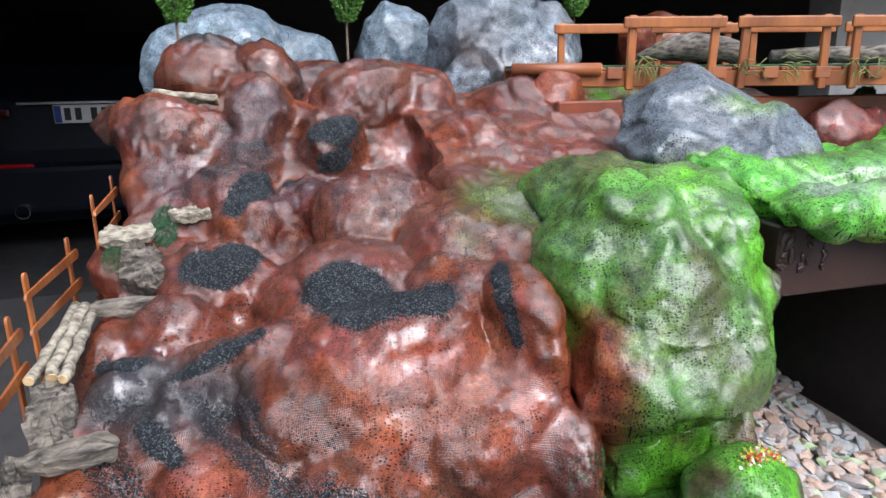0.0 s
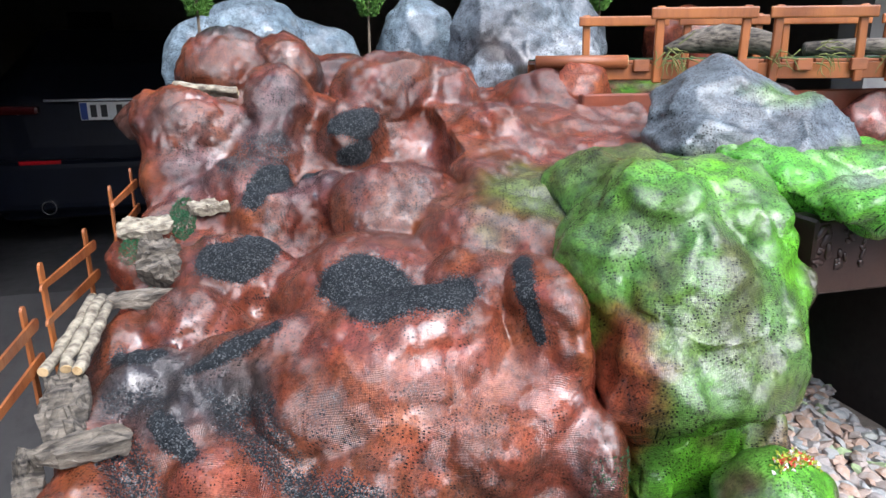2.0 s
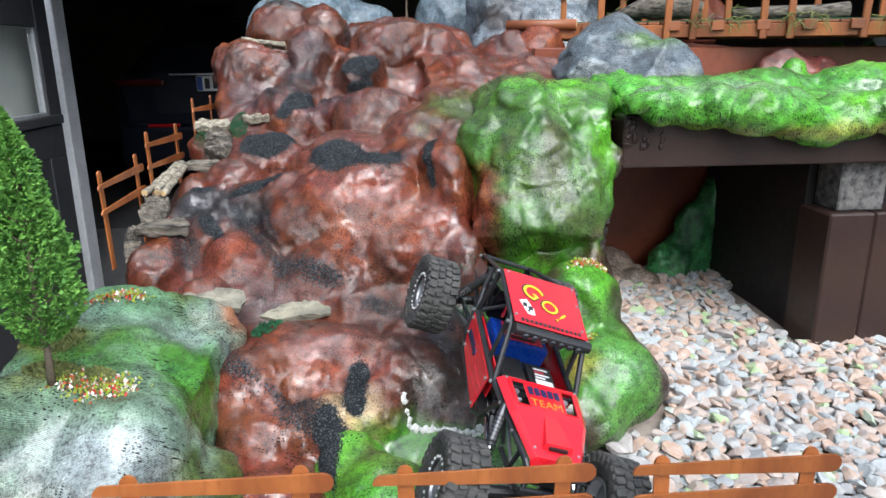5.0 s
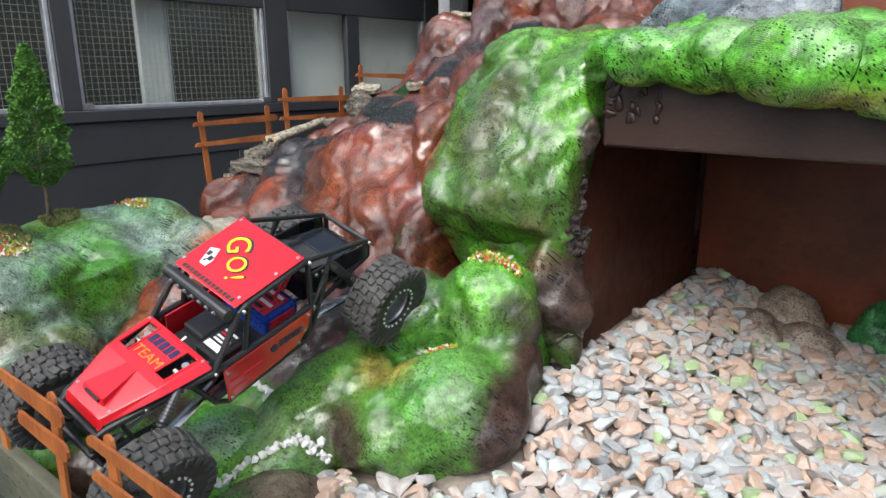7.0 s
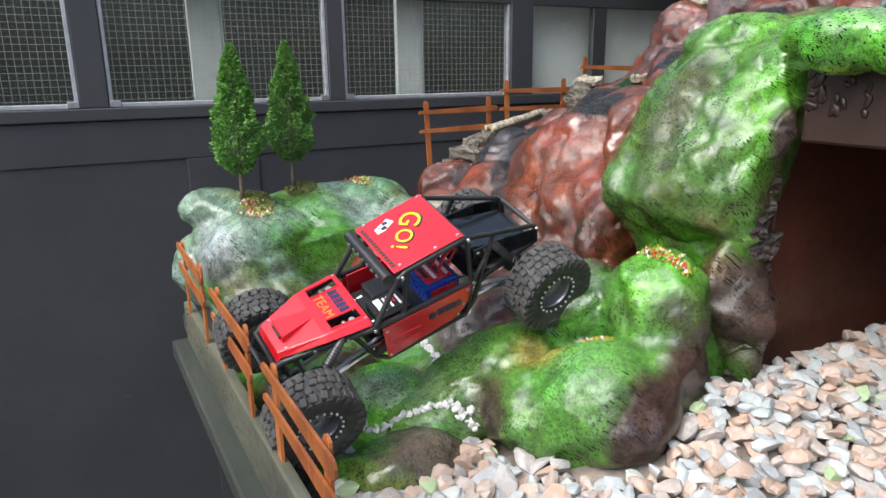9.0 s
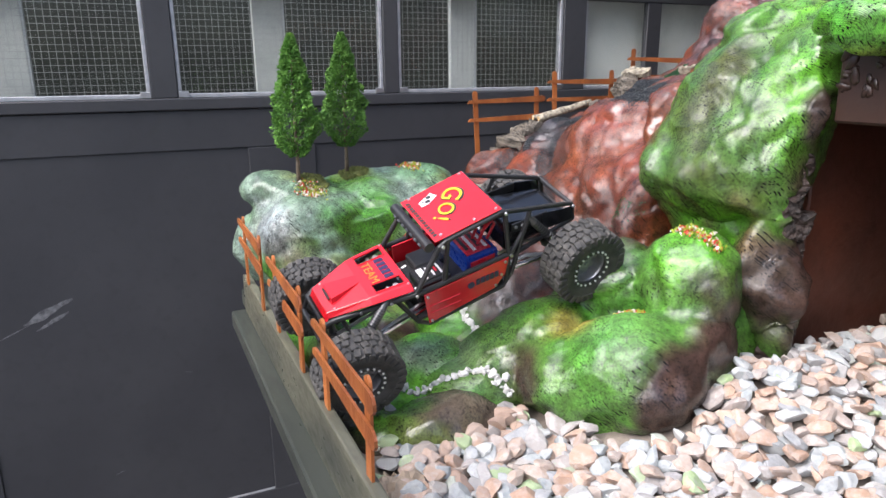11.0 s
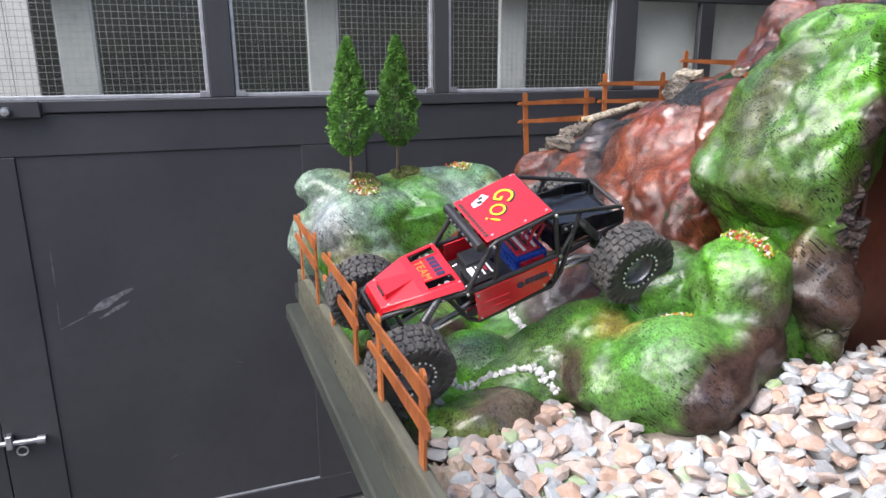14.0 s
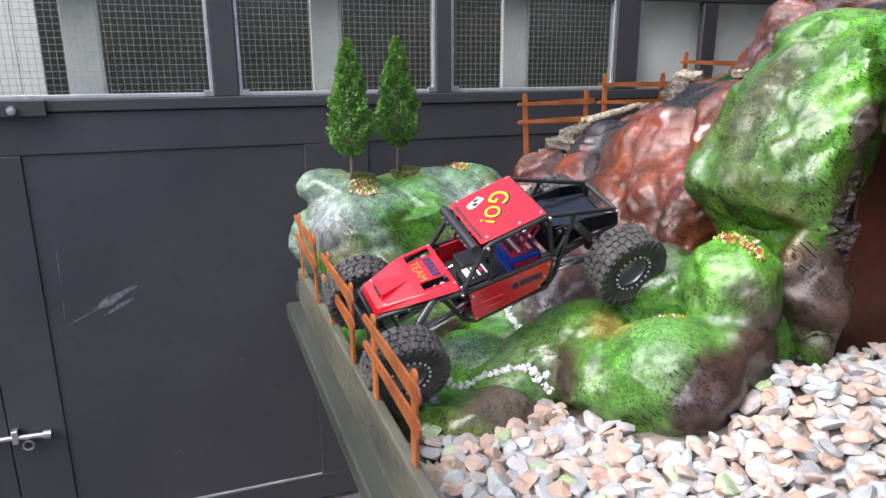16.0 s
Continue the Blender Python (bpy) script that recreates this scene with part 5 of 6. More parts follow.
part("strip", box_bm(-0.255, -0.215, -0.0335, -0.0305, 0.866, 0.968), EUBLUE, plate)
for x in (-0.18, -0.12, -0.03, 0.03, 0.09, 0.16, 0.22):
    part("character", box_bm(x - 0.018, x + 0.018, -0.0335, -0.0305, 0.880, 0.955), INK, plate)
picture = thing("wall_box", None, "small dark box on the garage's back wall", "box")
part("case", box_bm(-2.15, -1.65, 9.52, 9.6, 2.35, 2.85, 0.01), INK, picture)
# ---------------------------------------------------------------- radio-controlled crawler
RC_RED = surface("red_body_plastic", (0.62, 0.012, 0.022), (0.52, 0.010, 0.018), 12, 0.22, coat=0.6, spread=0.06)
RC_BLACK = surface("black_plastic", (0.012, 0.012, 0.013), (0.020, 0.020, 0.021), 30, 0.38, bump=0.1, bump_scale=300)
RC_GLOSS = surface("gloss_black_plastic", (0.008, 0.009, 0.011), (0.012, 0.012, 0.014), 20, 0.18, coat=0.4, spread=0.06)
RC_TUBE = surface("black_cage_tube", (0.014, 0.014, 0.015), (0.022, 0.022, 0.023), 40, 0.42)
RC_TYRE = surface("crawler_tyre", (0.030, 0.030, 0.029), (0.070, 0.066, 0.060), 45, 0.75, bump=0.4, bump_scale=400)
RC_RIM = surface("grey_beadlock", (0.40, 0.40, 0.41), (0.30, 0.30, 0.31), 40, 0.36, 0.6)
RC_RING = surface("dark_beadlock_ring", (0.075, 0.075, 0.078), (0.05, 0.05, 0.052), 40, 0.35, 0.5)
RC_BOLT = surface("bright_bolt", (0.85, 0.85, 0.85), (0.75, 0.75, 0.75), 40, 0.45, 0.3)
RC_BLUE = surface("blue_case", (0.008, 0.045, 0.30), (0.006, 0.035, 0.24), 20, 0.3)
RC_LABEL = surface("red_label", (0.55, 0.02, 0.04), (0.4, 0.015, 0.03), 20, 0.3)
RC_YELLOW = surface("yellow_sticker", (0.80, 0.55, 0.02), (0.75, 0.42, 0.02), 20, 0.35)
RC_ORANGE = surface("orange_lettering", (0.75, 0.20, 0.02), (0.7, 0.16, 0.02), 20, 0.35)
RC_NAVY = surface("navy_lettering", (0.02, 0.02, 0.07), (0.02, 0.02, 0.05), 20, 0.35)
RC_WHITE = surface("white_sticker", (0.75, 0.75, 0.75), (0.7, 0.7, 0.7), 20, 0.4)
RC_LENS = surface("light_bar_lens", (0.06, 0.065, 0.07), (0.04, 0.042, 0.045), 20, 0.15)
SHOCK = surface("grey_shock_body", (0.15, 0.15, 0.155), (0.09, 0.09, 0.095), 60, 0.42, 0.8)
SPRING = surface("dark_spring", (0.05, 0.05, 0.052), (0.03, 0.03, 0.03), 20, 0.35, 0.7)

crawler = thing("crawler_car", Matrix(((0.0096, 0.9326, 0.3608, 0.566), (-0.9695, 0.0971, -0.2254, 0.300), (-0.2452, -0.3475, 0.9051, 1.576), (0, 0, 0, 1))).normalized(),
                "red radio-controlled rock crawler with open black tube cage", "model car")


def bar(name, pts, r, material=RC_TUBE, seg=8, parent=None):
    return part(name, tube_bm(pts, r, seg), material, parent or crawler, smooth=False)


def mirror_bar(name, pts, r, material=RC_TUBE):
    bar(name, pts, r, material)
    bar(name, [(x, -y, z) for x, y, z in pts], r, material)


def lettering(name, text, size, m, material, parent, depth=0.0004):
    cu = bpy.data.curves.new(name, "FONT")
    cu.body, cu.size, cu.extrude, cu.align_x, cu.align_y = text, size, depth, "CENTER", "CENTER"
    ob = bpy.data.objects.new("tmp", cu)
    scene.collection.objects.link(ob)
    bpy.context.view_layer.update()
    me = bpy.data.meshes.new_from_object(ob.evaluated_get(bpy.context.evaluated_depsgraph_get()))
    bpy.data.objects.remove(ob)
    me.materials.clear()
    me.materials.append(material)
    o = new(name, me)
    o.parent = parent
    o.matrix_local = m
    return o


# wheels
def carcass_bm(R=0.071, half=0.030, rim=0.036):
    return lathe_bm([(rim, -half * 0.74), (rim + 0.006, -half * 0.92), (R * 0.78, -half * 1.0), (R * 0.90, -half * 0.93), (R * 0.935, -half * 0.70), (R * 0.945, 0), (R * 0.935, half * 0.70), (R * 0.90, half * 0.93), (R * 0.78, half * 1.0), (rim + 0.006, half * 0.92), (rim, half * 0.74)], 40)


def tread_bm(R=0.071, half=0.030):
    bm = bmesh.new()
    n = 27
    for k in range(n):
        for row, (y0, y1, off, tall) in enumerate(((-half * 0.98, -half * 0.46, 0.0, 1.0), (-half * 0.42, -half * 0.03, 0.5, 1.0), (half * 0.03, half * 0.42, 0.0, 1.0), (half * 0.46, half * 0.98, 0.5, 1.0))):
            a = 2 * math.pi * (k + off + 0.12 * math.sin(k * 5 + row)) / n
            w = 0.0058 if row in (1, 2) else 0.0054
            lug = box_bm(-w, w, y0, y1, R * 0.90, R, 0.0012)
            bmesh.ops.rotate(lug, cent=(0, 0, 0), matrix=Matrix.Rotation(0.22 * (1 if row in (0, 2) else -1), 3, "Z"), verts=lug.verts)
            add(bm, lug, Matrix.Rotation(a, 4, "Y"))
            if row in (0, 3):
                s = -1 if row == 0 else 1
                side = box_bm(-w * 0.9, w * 0.9, s * half * 0.97 - 0.0025, s * half * 0.97 + 0.0025, R * 0.76, R * 0.95, 0.001)
                add(bm, side, Matrix.Rotation(a, 4, "Y"))
    return bm


def rim_bm():
    bm = lathe_bm([(0.030, -0.022), (0.037, -0.020), (0.0345, -0.010), (0.031, 0.0), (0.031, 0.016), (0.034, 0.0225), (0.0385, 0.0235), (0.0385, 0.021), (0.036, 0.019)], 36)
    hub = lathe_bm([(0.0, 0.010), (0.008, 0.010), (0.0085, 0.007), (0.014, 0.007), (0.0165, 0.004), (0.031, 0.001), (0.031, -0.004), (0.0, -0.004)], 24)
    for k in range(8):
        a = k * math.pi / 4 + 0.2
        add(hub, tube_bm([(0.0225 * math.cos(a), -0.002, 0.0225 * math.sin(a)), (0.0225 * math.cos(a), 0.0042, 0.0225 * math.sin(a))], 0.0040, 8, caps=False))
    add(bm, hub)
    add(bm, tube_bm([(0, -0.01, 0), (0, 0.013, 0)], 0.0045, 6))
    for k in range(6):
        a = k * math.pi / 3
        add(bm, tube_bm([(0.010 * math.cos(a), 0, 0.010 * math.sin(a)), (0.010 * math.cos(a), 0.0065, 0.010 * math.sin(a))], 0.0016, 6))
    return bm


def beadlock_bm():
    bm = lathe_bm([(0.030, 0.021), (0.0302, 0.0255), (0.0385, 0.0255), (0.0395, 0.0235)], 36)
    return bm


def bolts_bm():
    bm = bmesh.new()
    for k in range(20):
        a = k * math.pi / 10
        add(bm, tube_bm([(0.0345 * math.cos(a), 0.024, 0.0345 * math.sin(a)), (0.0345 * math.cos(a), 0.0275, 0.0345 * math.sin(a))], 0.0021, 6))
    return bm


first = None
for px, py, pz, lean, turn in ((0.210, 0.118, -0.0105, 0, -4), (0.210, -0.118, -0.035, 0, -4), (-0.222, 0.118, 0.0227, 0, 0), (-0.222, -0.118, -0.005, 0, 0)):
    flip = 0 if py > 0 else 180
    m = pose(px, py, pz, lean, 0, flip + turn)
    if first is None:
        first = part("wheel", rim_bm(), RC_RIM, crawler, "dark grey beadlock wheel", smooth=False)
        kids = [part("tyre", carcass_bm(), RC_TYRE, first, "black knobbly rubber tyre", smooth=True), tagged(part("tread", tread_bm(), RC_TYRE, first), kind="stuff"), part("beadlock_ring", beadlock_bm(), RC_RING, first), part("bolt_circle", bolts_bm(), RC_BOLT, first, "bright steel bolts")]
        first.matrix_local = m
    else:
        w = new("wheel", first.data)
        tagged(w, "dark grey beadlock wheel")
        w.parent = crawler
        w.matrix_local = m
        for k in kids:
            o = new(k.name.split(".")[0], k.data)
            o.parent = w
            for key in ("label", "kind"):
                if key in k.keys():
                    o[key] = k[key]

# axles, links and shocks
for ax, zl, zr in ((0.210, -0.0105, -0.035), (-0.222, 0.0227, -0.005)):
    bar("axle", [(ax, -0.095, zr), (ax, -0.02, (zl + zr) / 2), (ax, 0.02, (zl + zr) / 2), (ax, 0.095, zl)], 0.009, RC_BLACK, 10)
    g = bmesh.new()
    bmesh.ops.create_icosphere(g, subdivisions=2, radius=0.019, matrix=pose(ax, 0.022, (zl + zr) / 2) @ Matrix.Diagonal((1.1, 0.8, 1, 1)))
    part("gearbox", g, RC_BLACK, crawler, smooth=True)
    s = 1 if ax > 0 else -1
    for y in (0.075, -0.075):
        z0 = zl if y > 0 else zr
        bar("link", [(ax - 0.006 * s, y, z0 - 0.008), (ax - 0.075 * s, y * 0.72, z0 + 0.002), (0.05 * s, y * 0.5, 0.0)], 0.0035, STEEL)
        bar("link", [(ax, y * 0.45, z0 + 0.016), (0.05 * s, y * 0.4, 0.03)], 0.003, STEEL)
        top = Vector((ax - (0.085 if s > 0 else 0.075) * s, y * (0.80 if s > 0 else 0.76), 0.058 if s > 0 else 0.112))
        low = Vector((ax - 0.012 * s, y * 1.08, z0 + 0.006))
        mid = low.lerp(top, 0.45)
        sh = part("shock", tube_bm([mid, low.lerp(top, 0.5), low.lerp(top, 0.86), top], 0.0075, 12, radii=[0.0066, 0.0072, 0.0072, 0.0045]), SHOCK, crawler, "silver shock absorber with a dark spring")
        part("piston_rod", tube_bm([low, mid], 0.002, 6), CHROME, sh)
        d = (top - low).normalized()
        a = d.cross(Vector((0, 1, 0))).normalized()
        b = d.cross(a)
        part("spring", tube_bm([low.lerp(top, 0.06 + 0.46 * k / 60) + 0.0088 * (math.cos(k * 0.9) * a + math.sin(k * 0.9) * b) for k in range(61)], 0.0012, 5), SPRING, sh)
        for q in (0.52, 0.57, 0.62, 0.67, 0.72, 0.77, 0.82):
            c = low.lerp(top, q)
            part("collar", tube_bm([c, c + d * 0.0014], 0.0079, 12), SPRING, sh)
bar("drive_shaft", [(0.18, 0.01, -0.005), (0.03, 0.0, 0.02)], 0.004, RC_BLACK)
bar("drive_shaft", [(-0.18, 0.01, 0.0), (-0.03, 0.0, 0.02)], 0.004, RC_BLACK)
bar("steering_link", [(0.232, -0.085, -0.03), (0.232, 0.085, -0.012)], 0.003, RC_BLACK)
part("skid_plate", box_bm(-0.07, 0.07, -0.035, 0.035, -0.012, 0.012, 0.006), RC_BLACK, crawler)

# tube cage
mirror_bar("cage_tube", [(0.226, 0.040, 0.040), (0.216, 0.044, 0.046), (0.080, 0.070, 0.056), (0.062, 0.070, 0.055), (-0.100, 0.070, 0.060)], 0.0045)
mirror_bar("cage_tube", [(0.078, 0.069, 0.054), (0.026, 0.0635, 0.128), (0.014, 0.0635, 0.1345), (-0.088, 0.0650, 0.1495), (-0.096, 0.0650, 0.1485)], 0.0045)
mirror_bar("cage_tube", [(0.024, 0.068, 0.057), (0.010, 0.0640, 0.134)], 0.0042)
mirror_bar("cage_tube", [(-0.096, 0.065, 0.1485), (-0.100, 0.070, 0.060), (-0.094, 0.069, 0.0)], 0.0045)
mirror_bar("cage_tube", [(-0.092, 0.065, 0.149), (-0.238, 0.0485, 0.098), (-0.247, 0.0475, 0.091), (-0.250, 0.0475, 0.060)], 0.0042)
mirror_bar("cage_tube", [(-0.250, 0.0475, 0.060), (-0.104, 0.067, 0.050)], 0.004)
mirror_bar("cage_tube", [(-0.102, 0.070, 0.056), (-0.138, 0.062, 0.096), (-0.150, 0.058, 0.124)], 0.004)
mirror_bar("cage_tube", [(-0.136, 0.064, 0.098), (-0.106, 0.070, 0.018), (-0.088, 0.069, -0.008), (0.058, 0.067, -0.024), (0.076, 0.062, -0.014), (0.108, 0.058, 0.046)], 0.0042)
bar("cage_tube", [(-0.246, -0.0475, 0.093), (-0.246, 0.0475, 0.093)], 0.0042)
bar("cage_tube", [(-0.250, -0.0475, 0.060), (-0.250, 0.0475, 0.060)], 0.0042)
bar("cage_tube", [(-0.093, -0.065, 0.149), (-0.093, 0.065, 0.149)], 0.0042)
bar("cage_tube", [(0.018, -0.0635, 0.133), (0.018, 0.0635, 0.133)], 0.0042)
bar("cage_tube", [(0.076, -0.069, 0.052), (0.076, 0.069, 0.052)], 0.004)
bar("cage_tube", [(-0.100, -0.066, 0.064), (-0.090, 0.062, 0.140)], 0.0035)
mirror_bar("cage_tube", [(0.128, 0.058, 0.047), (0.150, 0.046, 0.006)], 0.0035)
mirror_bar("bumper_bar", [(0.226, 0.040, 0.040), (0.240, 0.040, 0.018), (0.228, 0.038, 0.000), (0.15, 0.045, -0.004)], 0.004)
bar("bumper_bar", [(0.228, -0.044, 0.038), (0.228, 0.044, 0.038)], 0.0045)
bar("bumper_bar", [(0.241, -0.046, 0.016), (0.241, 0.046, 0.016)], 0.0045)
mirror_bar("bumper_bar", [(0.20, 0.047, 0.044), (0.19, 0.043, 0.004)], 0.0035)
part("grille", box_bm(0.214, 0.222, -0.034, 0.034, 0.008, 0.040, 0.002), RC_BLACK, crawler, "dark servo and winch block behind the bumper")

# red panels: the hood has two open vents
hood = bmesh.new()
hood_rows = []
for x, w, z in ((0.0798, 0.0700, 0.0720), (0.0880, 0.0692, 0.0722), (0.1360, 0.0640, 0.0715), (0.1500, 0.0618, 0.0705), (0.2185, 0.0390, 0.0575), (0.2240, 0.0380, 0.0440)):
    k = w / 0.07
    hood_rows.append([hood.verts.new((x, y * k, z - (0.008 if abs(y) > 0.066 else 0))) for y in (-0.070, -0.060, -0.052, -0.031, 0.031, 0.052, 0.060, 0.070)])
for i, (a, b) in enumerate(zip(hood_rows, hood_rows[1:])):
    for k in range(7):
        if i == 1 and k in (2, 4):
            continue
        hood.faces.new((a[k], b[k], b[k + 1], a[k + 1]))
bmesh.ops.recalc_face_normals(hood, faces=hood.faces)
hood_ob = part("hood", hood, RC_RED, crawler, "glossy red hood with two open vents")
so = hood_ob.modifiers.new("thickness", "SOLIDIFY")
so.thickness, so.offset = 0.0022, 0
bv = hood_ob.modifiers.new("round", "BEVEL")
bv.width, bv.segments = 0.0012, 2
part("hood_tray", box_bm(0.084, 0.150, -0.056, 0.056, 0.044, 0.0465), RC_BLACK, crawler, "black shock plate under the hood")
for s in (-1, 1):
    rim = [(0.0870, s * 0.0305, 0.0735), (0.0870, s * 0.0525, 0.0735), (0.1370, s * 0.0490, 0.0728), (0.1370, s * 0.0285, 0.0728), (0.0870, s * 0.0305, 0.0735)]
    part("vent_rim", tube_bm(rim, 0.0016, 6), RC_RED, hood_ob)
    part("vent_bolt", tube_bm([(0.112, s * 0.034, 0.060), (0.112, s * 0.050, 0.060)], 0.0035, 8), STEEL, hood_ob, "steel shock bolt seen through the vent")
    part("vent_bolt", tube_bm([(0.100, s * 0.041, 0.047), (0.100, s * 0.041, 0.066)], 0.0050, 10), STEEL, hood_ob, "steel shock cap seen through the vent")
scoop = bmesh.new()
vv = [scoop.verts.new(p) for p in ((0.1500, -0.0100, 0.0722), (0.1500, 0.0100, 0.0722), (0.2060, 0.0230, 0.0600), (0.2060, -0.0230, 0.0600), (0.2030, 0.0205, 0.0705), (0.2030, -0.0205, 0.0705))]
for f in ((0, 1, 4, 5), (1, 2, 4), (0, 5, 3), (2, 3, 5, 4)):
    scoop.faces.new([vv[i] for i in f])
bmesh.ops.recalc_face_normals(scoop, faces=scoop.faces)
part("scoop", scoop, RC_RED, hood_ob, "wedge-shaped red hood scoop")
part("scoop_mouth", box_bm(0.2045, 0.2075, -0.014, 0.014, 0.0625, 0.0670), RC_BLACK, hood_ob)
lettering("hood_lettering", "TEAM", 0.021, pose(0.127, 0.0, 0.0732, 0, 0.8, 90), RC_ORANGE, hood_ob)
for k in range(5):
    part("logo_bar", box_bm(0.094, 0.110, -0.026 + 0.0108 * k, -0.0178 + 0.0108 * k, 0.0724, 0.0740), RC_NAVY, hood_ob)
for x, y, z in ((0.084, 0.0575, 0.0745), (0.084, -0.0575, 0.0745), (0.205, 0.034, 0.0615), (0.205, -0.034, 0.0615)):
    part("screw", tube_bm([(x, y, z - 0.008), (x, y, z)], 0.0022, 8), RC_RIM, hood_ob, "dark steel screw head")

# the roof's own frame starts at its front edge and rises to the rear
roof = part("roof", plate_bm([(0.017, -0.0633, 0.0), (0.017, 0.0633, 0.0), (-0.106, 0.0663, 0.0), (-0.106, -0.0663, 0.0)], 0.0022), RC_RED, crawler, "glossy red roof panel with stickers")
roof.matrix_local = pose(0.0153, 0, 0.1430, 0, 8.25, 0)
bv = roof.modifiers.new("round", "BEVEL")
bv.width, bv.segments = 0.0009, 2
for x, y, text, size in ((-0.0615, -0.023, "G", 0.049), (-0.0345, 0.004, "O", 0.039), (-0.0160, 0.0205, "!", 0.038)):
    lettering("roof_sticker_shadow", text, size * 1.16, pose(x - 0.001, y, 0.0004, 0, 0, 43), INK, roof)
    lettering("roof_sticker", text, size, pose(x, y, 0.0010, 0, 0, 43), RC_YELLOW, roof, 0.0005)
part("white_sticker", plate_bm([(-0.006, -0.038, 0.0010), (-0.006, -0.026, 0.0010), (-0.019, -0.026, 0.0010), (-0.040, -0.036, 0.0010), (-0.034, -0.049, 0.0010)], 0.0008), RC_WHITE, roof, "white square sticker with dark marks")
for x, y, a in ((-0.026, -0.041, 0.0045), (-0.020, -0.032, 0.0045), (-0.013, -0.036, 0.0020)):
    part("sticker_mark", box_bm(x - a, x + a, y - a * 0.8, y + a * 0.8, 0.0006, 0.0014), INK, roof)
for k in range(14):
    part("edge_lettering", box_bm(0.0065, 0.0135, -0.052 + 0.0076 * k, -0.0468 + 0.0076 * k, 0.0001, 0.0006), INK, roof)
for x, y in ((0.002, 0.055), (0.002, -0.060), (-0.099, 0.060), (-0.099, -0.060), (-0.058, 0.060)):
    part("screw", tube_bm([(x, y, -0.004), (x, y, 0.0020)], 0.0025, 8), STEEL, roof, "steel screw head")
for s in (-1, 1):
    y = 0.0745 * s
    o = [(0.061, y, -0.017), (0.066, y, 0.050), (-0.0986, y, 0.0575), (-0.090, y, 0.022), (-0.0685, y, 0.000)]
    sp = part("side_panel", plate_bm(o if s < 0 else o[::-1], 0.0025), RC_RED, crawler, "glossy red side panel")
    bv = sp.modifiers.new("round", "BEVEL")
    bv.width, bv.segments = 0.0009, 2
    for z in (0.020, 0.004):
        part("crease", box_bm(0.000, 0.058, y - 0.001, y + 0.0016 if s > 0 else y + 0.001, z, z + 0.0028, 0.0007), RC_RED, sp)
    part("logo_disc", tube_bm([(-0.022, y, 0.030), (-0.022, y + 0.0016 * s, 0.030)], 0.0065, 12), RC_NAVY, sp)
    for k in range(5):
        x0 = -0.076 + 0.0092 * k
        part("logo_bar", box_bm(x0, x0 + 0.0075, y - 0.0016 if s < 0 else y, y if s < 0 else y + 0.0016, 0.026, 0.038, 0.0003), RC_NAVY, sp)
    for x, z in ((0.056, -0.011), (0.060, 0.044), (-0.090, 0.051), (-0.070, 0.007), (-0.082, 0.026)):
        part("screw", tube_bm([(x, y - 0.003 * s, z), (x, y + 0.0025 * s, z)], 0.0026, 8), STEEL, sp, "steel screw head")
    for x, yy, z in ((0.078, 0.0725, 0.055), (0.022, 0.0675, 0.130), (-0.095, 0.069, 0.148), (-0.246, 0.0515, 0.092), (-0.102, 0.0740, 0.060), (0.170, 0.054, 0.050), (0.120, 0.064, 0.053)):
        part("joint_screw", tube_bm([(x, s * yy, z), (x, s * (yy + 0.004), z)], 0.0028, 8), STEEL, crawler, "steel screw head")
part("inner_panel", box_bm(-0.09, 0.06, -0.062, -0.059, 0.01, 0.058), RC_RED, crawler)
part("cab_floor", box_bm(-0.095, 0.078, -0.066, 0.066, -0.010, -0.006), RC_BLACK, crawler)
for y in (0.058, -0.058):
    bar("chrome_link", [(-0.226, y * 1.25, 0.004), (-0.190, y * 1.22, 0.022), (-0.120, y * 1.1, 0.020), (-0.055, y * 0.8, -0.004)], 0.0042, CHROME)
    bar("chrome_link", [(0.206, y * 1.25, -0.026), (0.165, y * 1.2, -0.004), (0.110, y * 1.05, -0.002), (0.050, y * 0.8, -0.006)], 0.0042, CHROME)
# light bar
lb = part("light_bar", tube_bm([(0.043, -0.064, 0.1335), (0.043, 0.064, 0.1335)], 0.0088, 14), RC_BLACK, crawler, "black roof light bar, unlit")
for k in range(7):
    part("lamp_lens", tube_bm([(0.0495, -0.045 + 0.015 * k, 0.1305), (0.0528, -0.045 + 0.015 * k, 0.1290)], 0.0050, 10), RC_LENS, lb, "small round lamp lens")
# cockpit
part("tub", box_bm(-0.10, 0.065, -0.050, 0.050, 0.008, 0.030, 0.004), RC_BLACK, crawler)
bat = part("battery_case", box_bm(-0.092, -0.028, -0.048, 0.050, 0.018, 0.062, 0.005, 2), RC_BLUE, crawler, "blue battery case with a red label")
part("battery_label", box_bm(-0.084, -0.036, -0.030, 0.040, 0.0622, 0.0635, 0.0004), RC_LABEL, bat, "red and black label")
part("battery_label", box_bm(-0.084, -0.036, 0.0502, 0.0515, 0.036, 0.056, 0.0004), RC_LABEL, bat, "red and black label")
for k in range(4):
    part("label_bar", box_bm(-0.080 + 0.011 * k, -0.074 + 0.011 * k, -0.022, 0.034 - 0.008 * (k % 2), 0.0636, 0.0642), INK if k % 2 else RC_WHITE, bat)
part("servo_box", box_bm(-0.012, 0.044, -0.044, 0.000, 0.030, 0.046, 0.003), RC_BLACK, crawler)
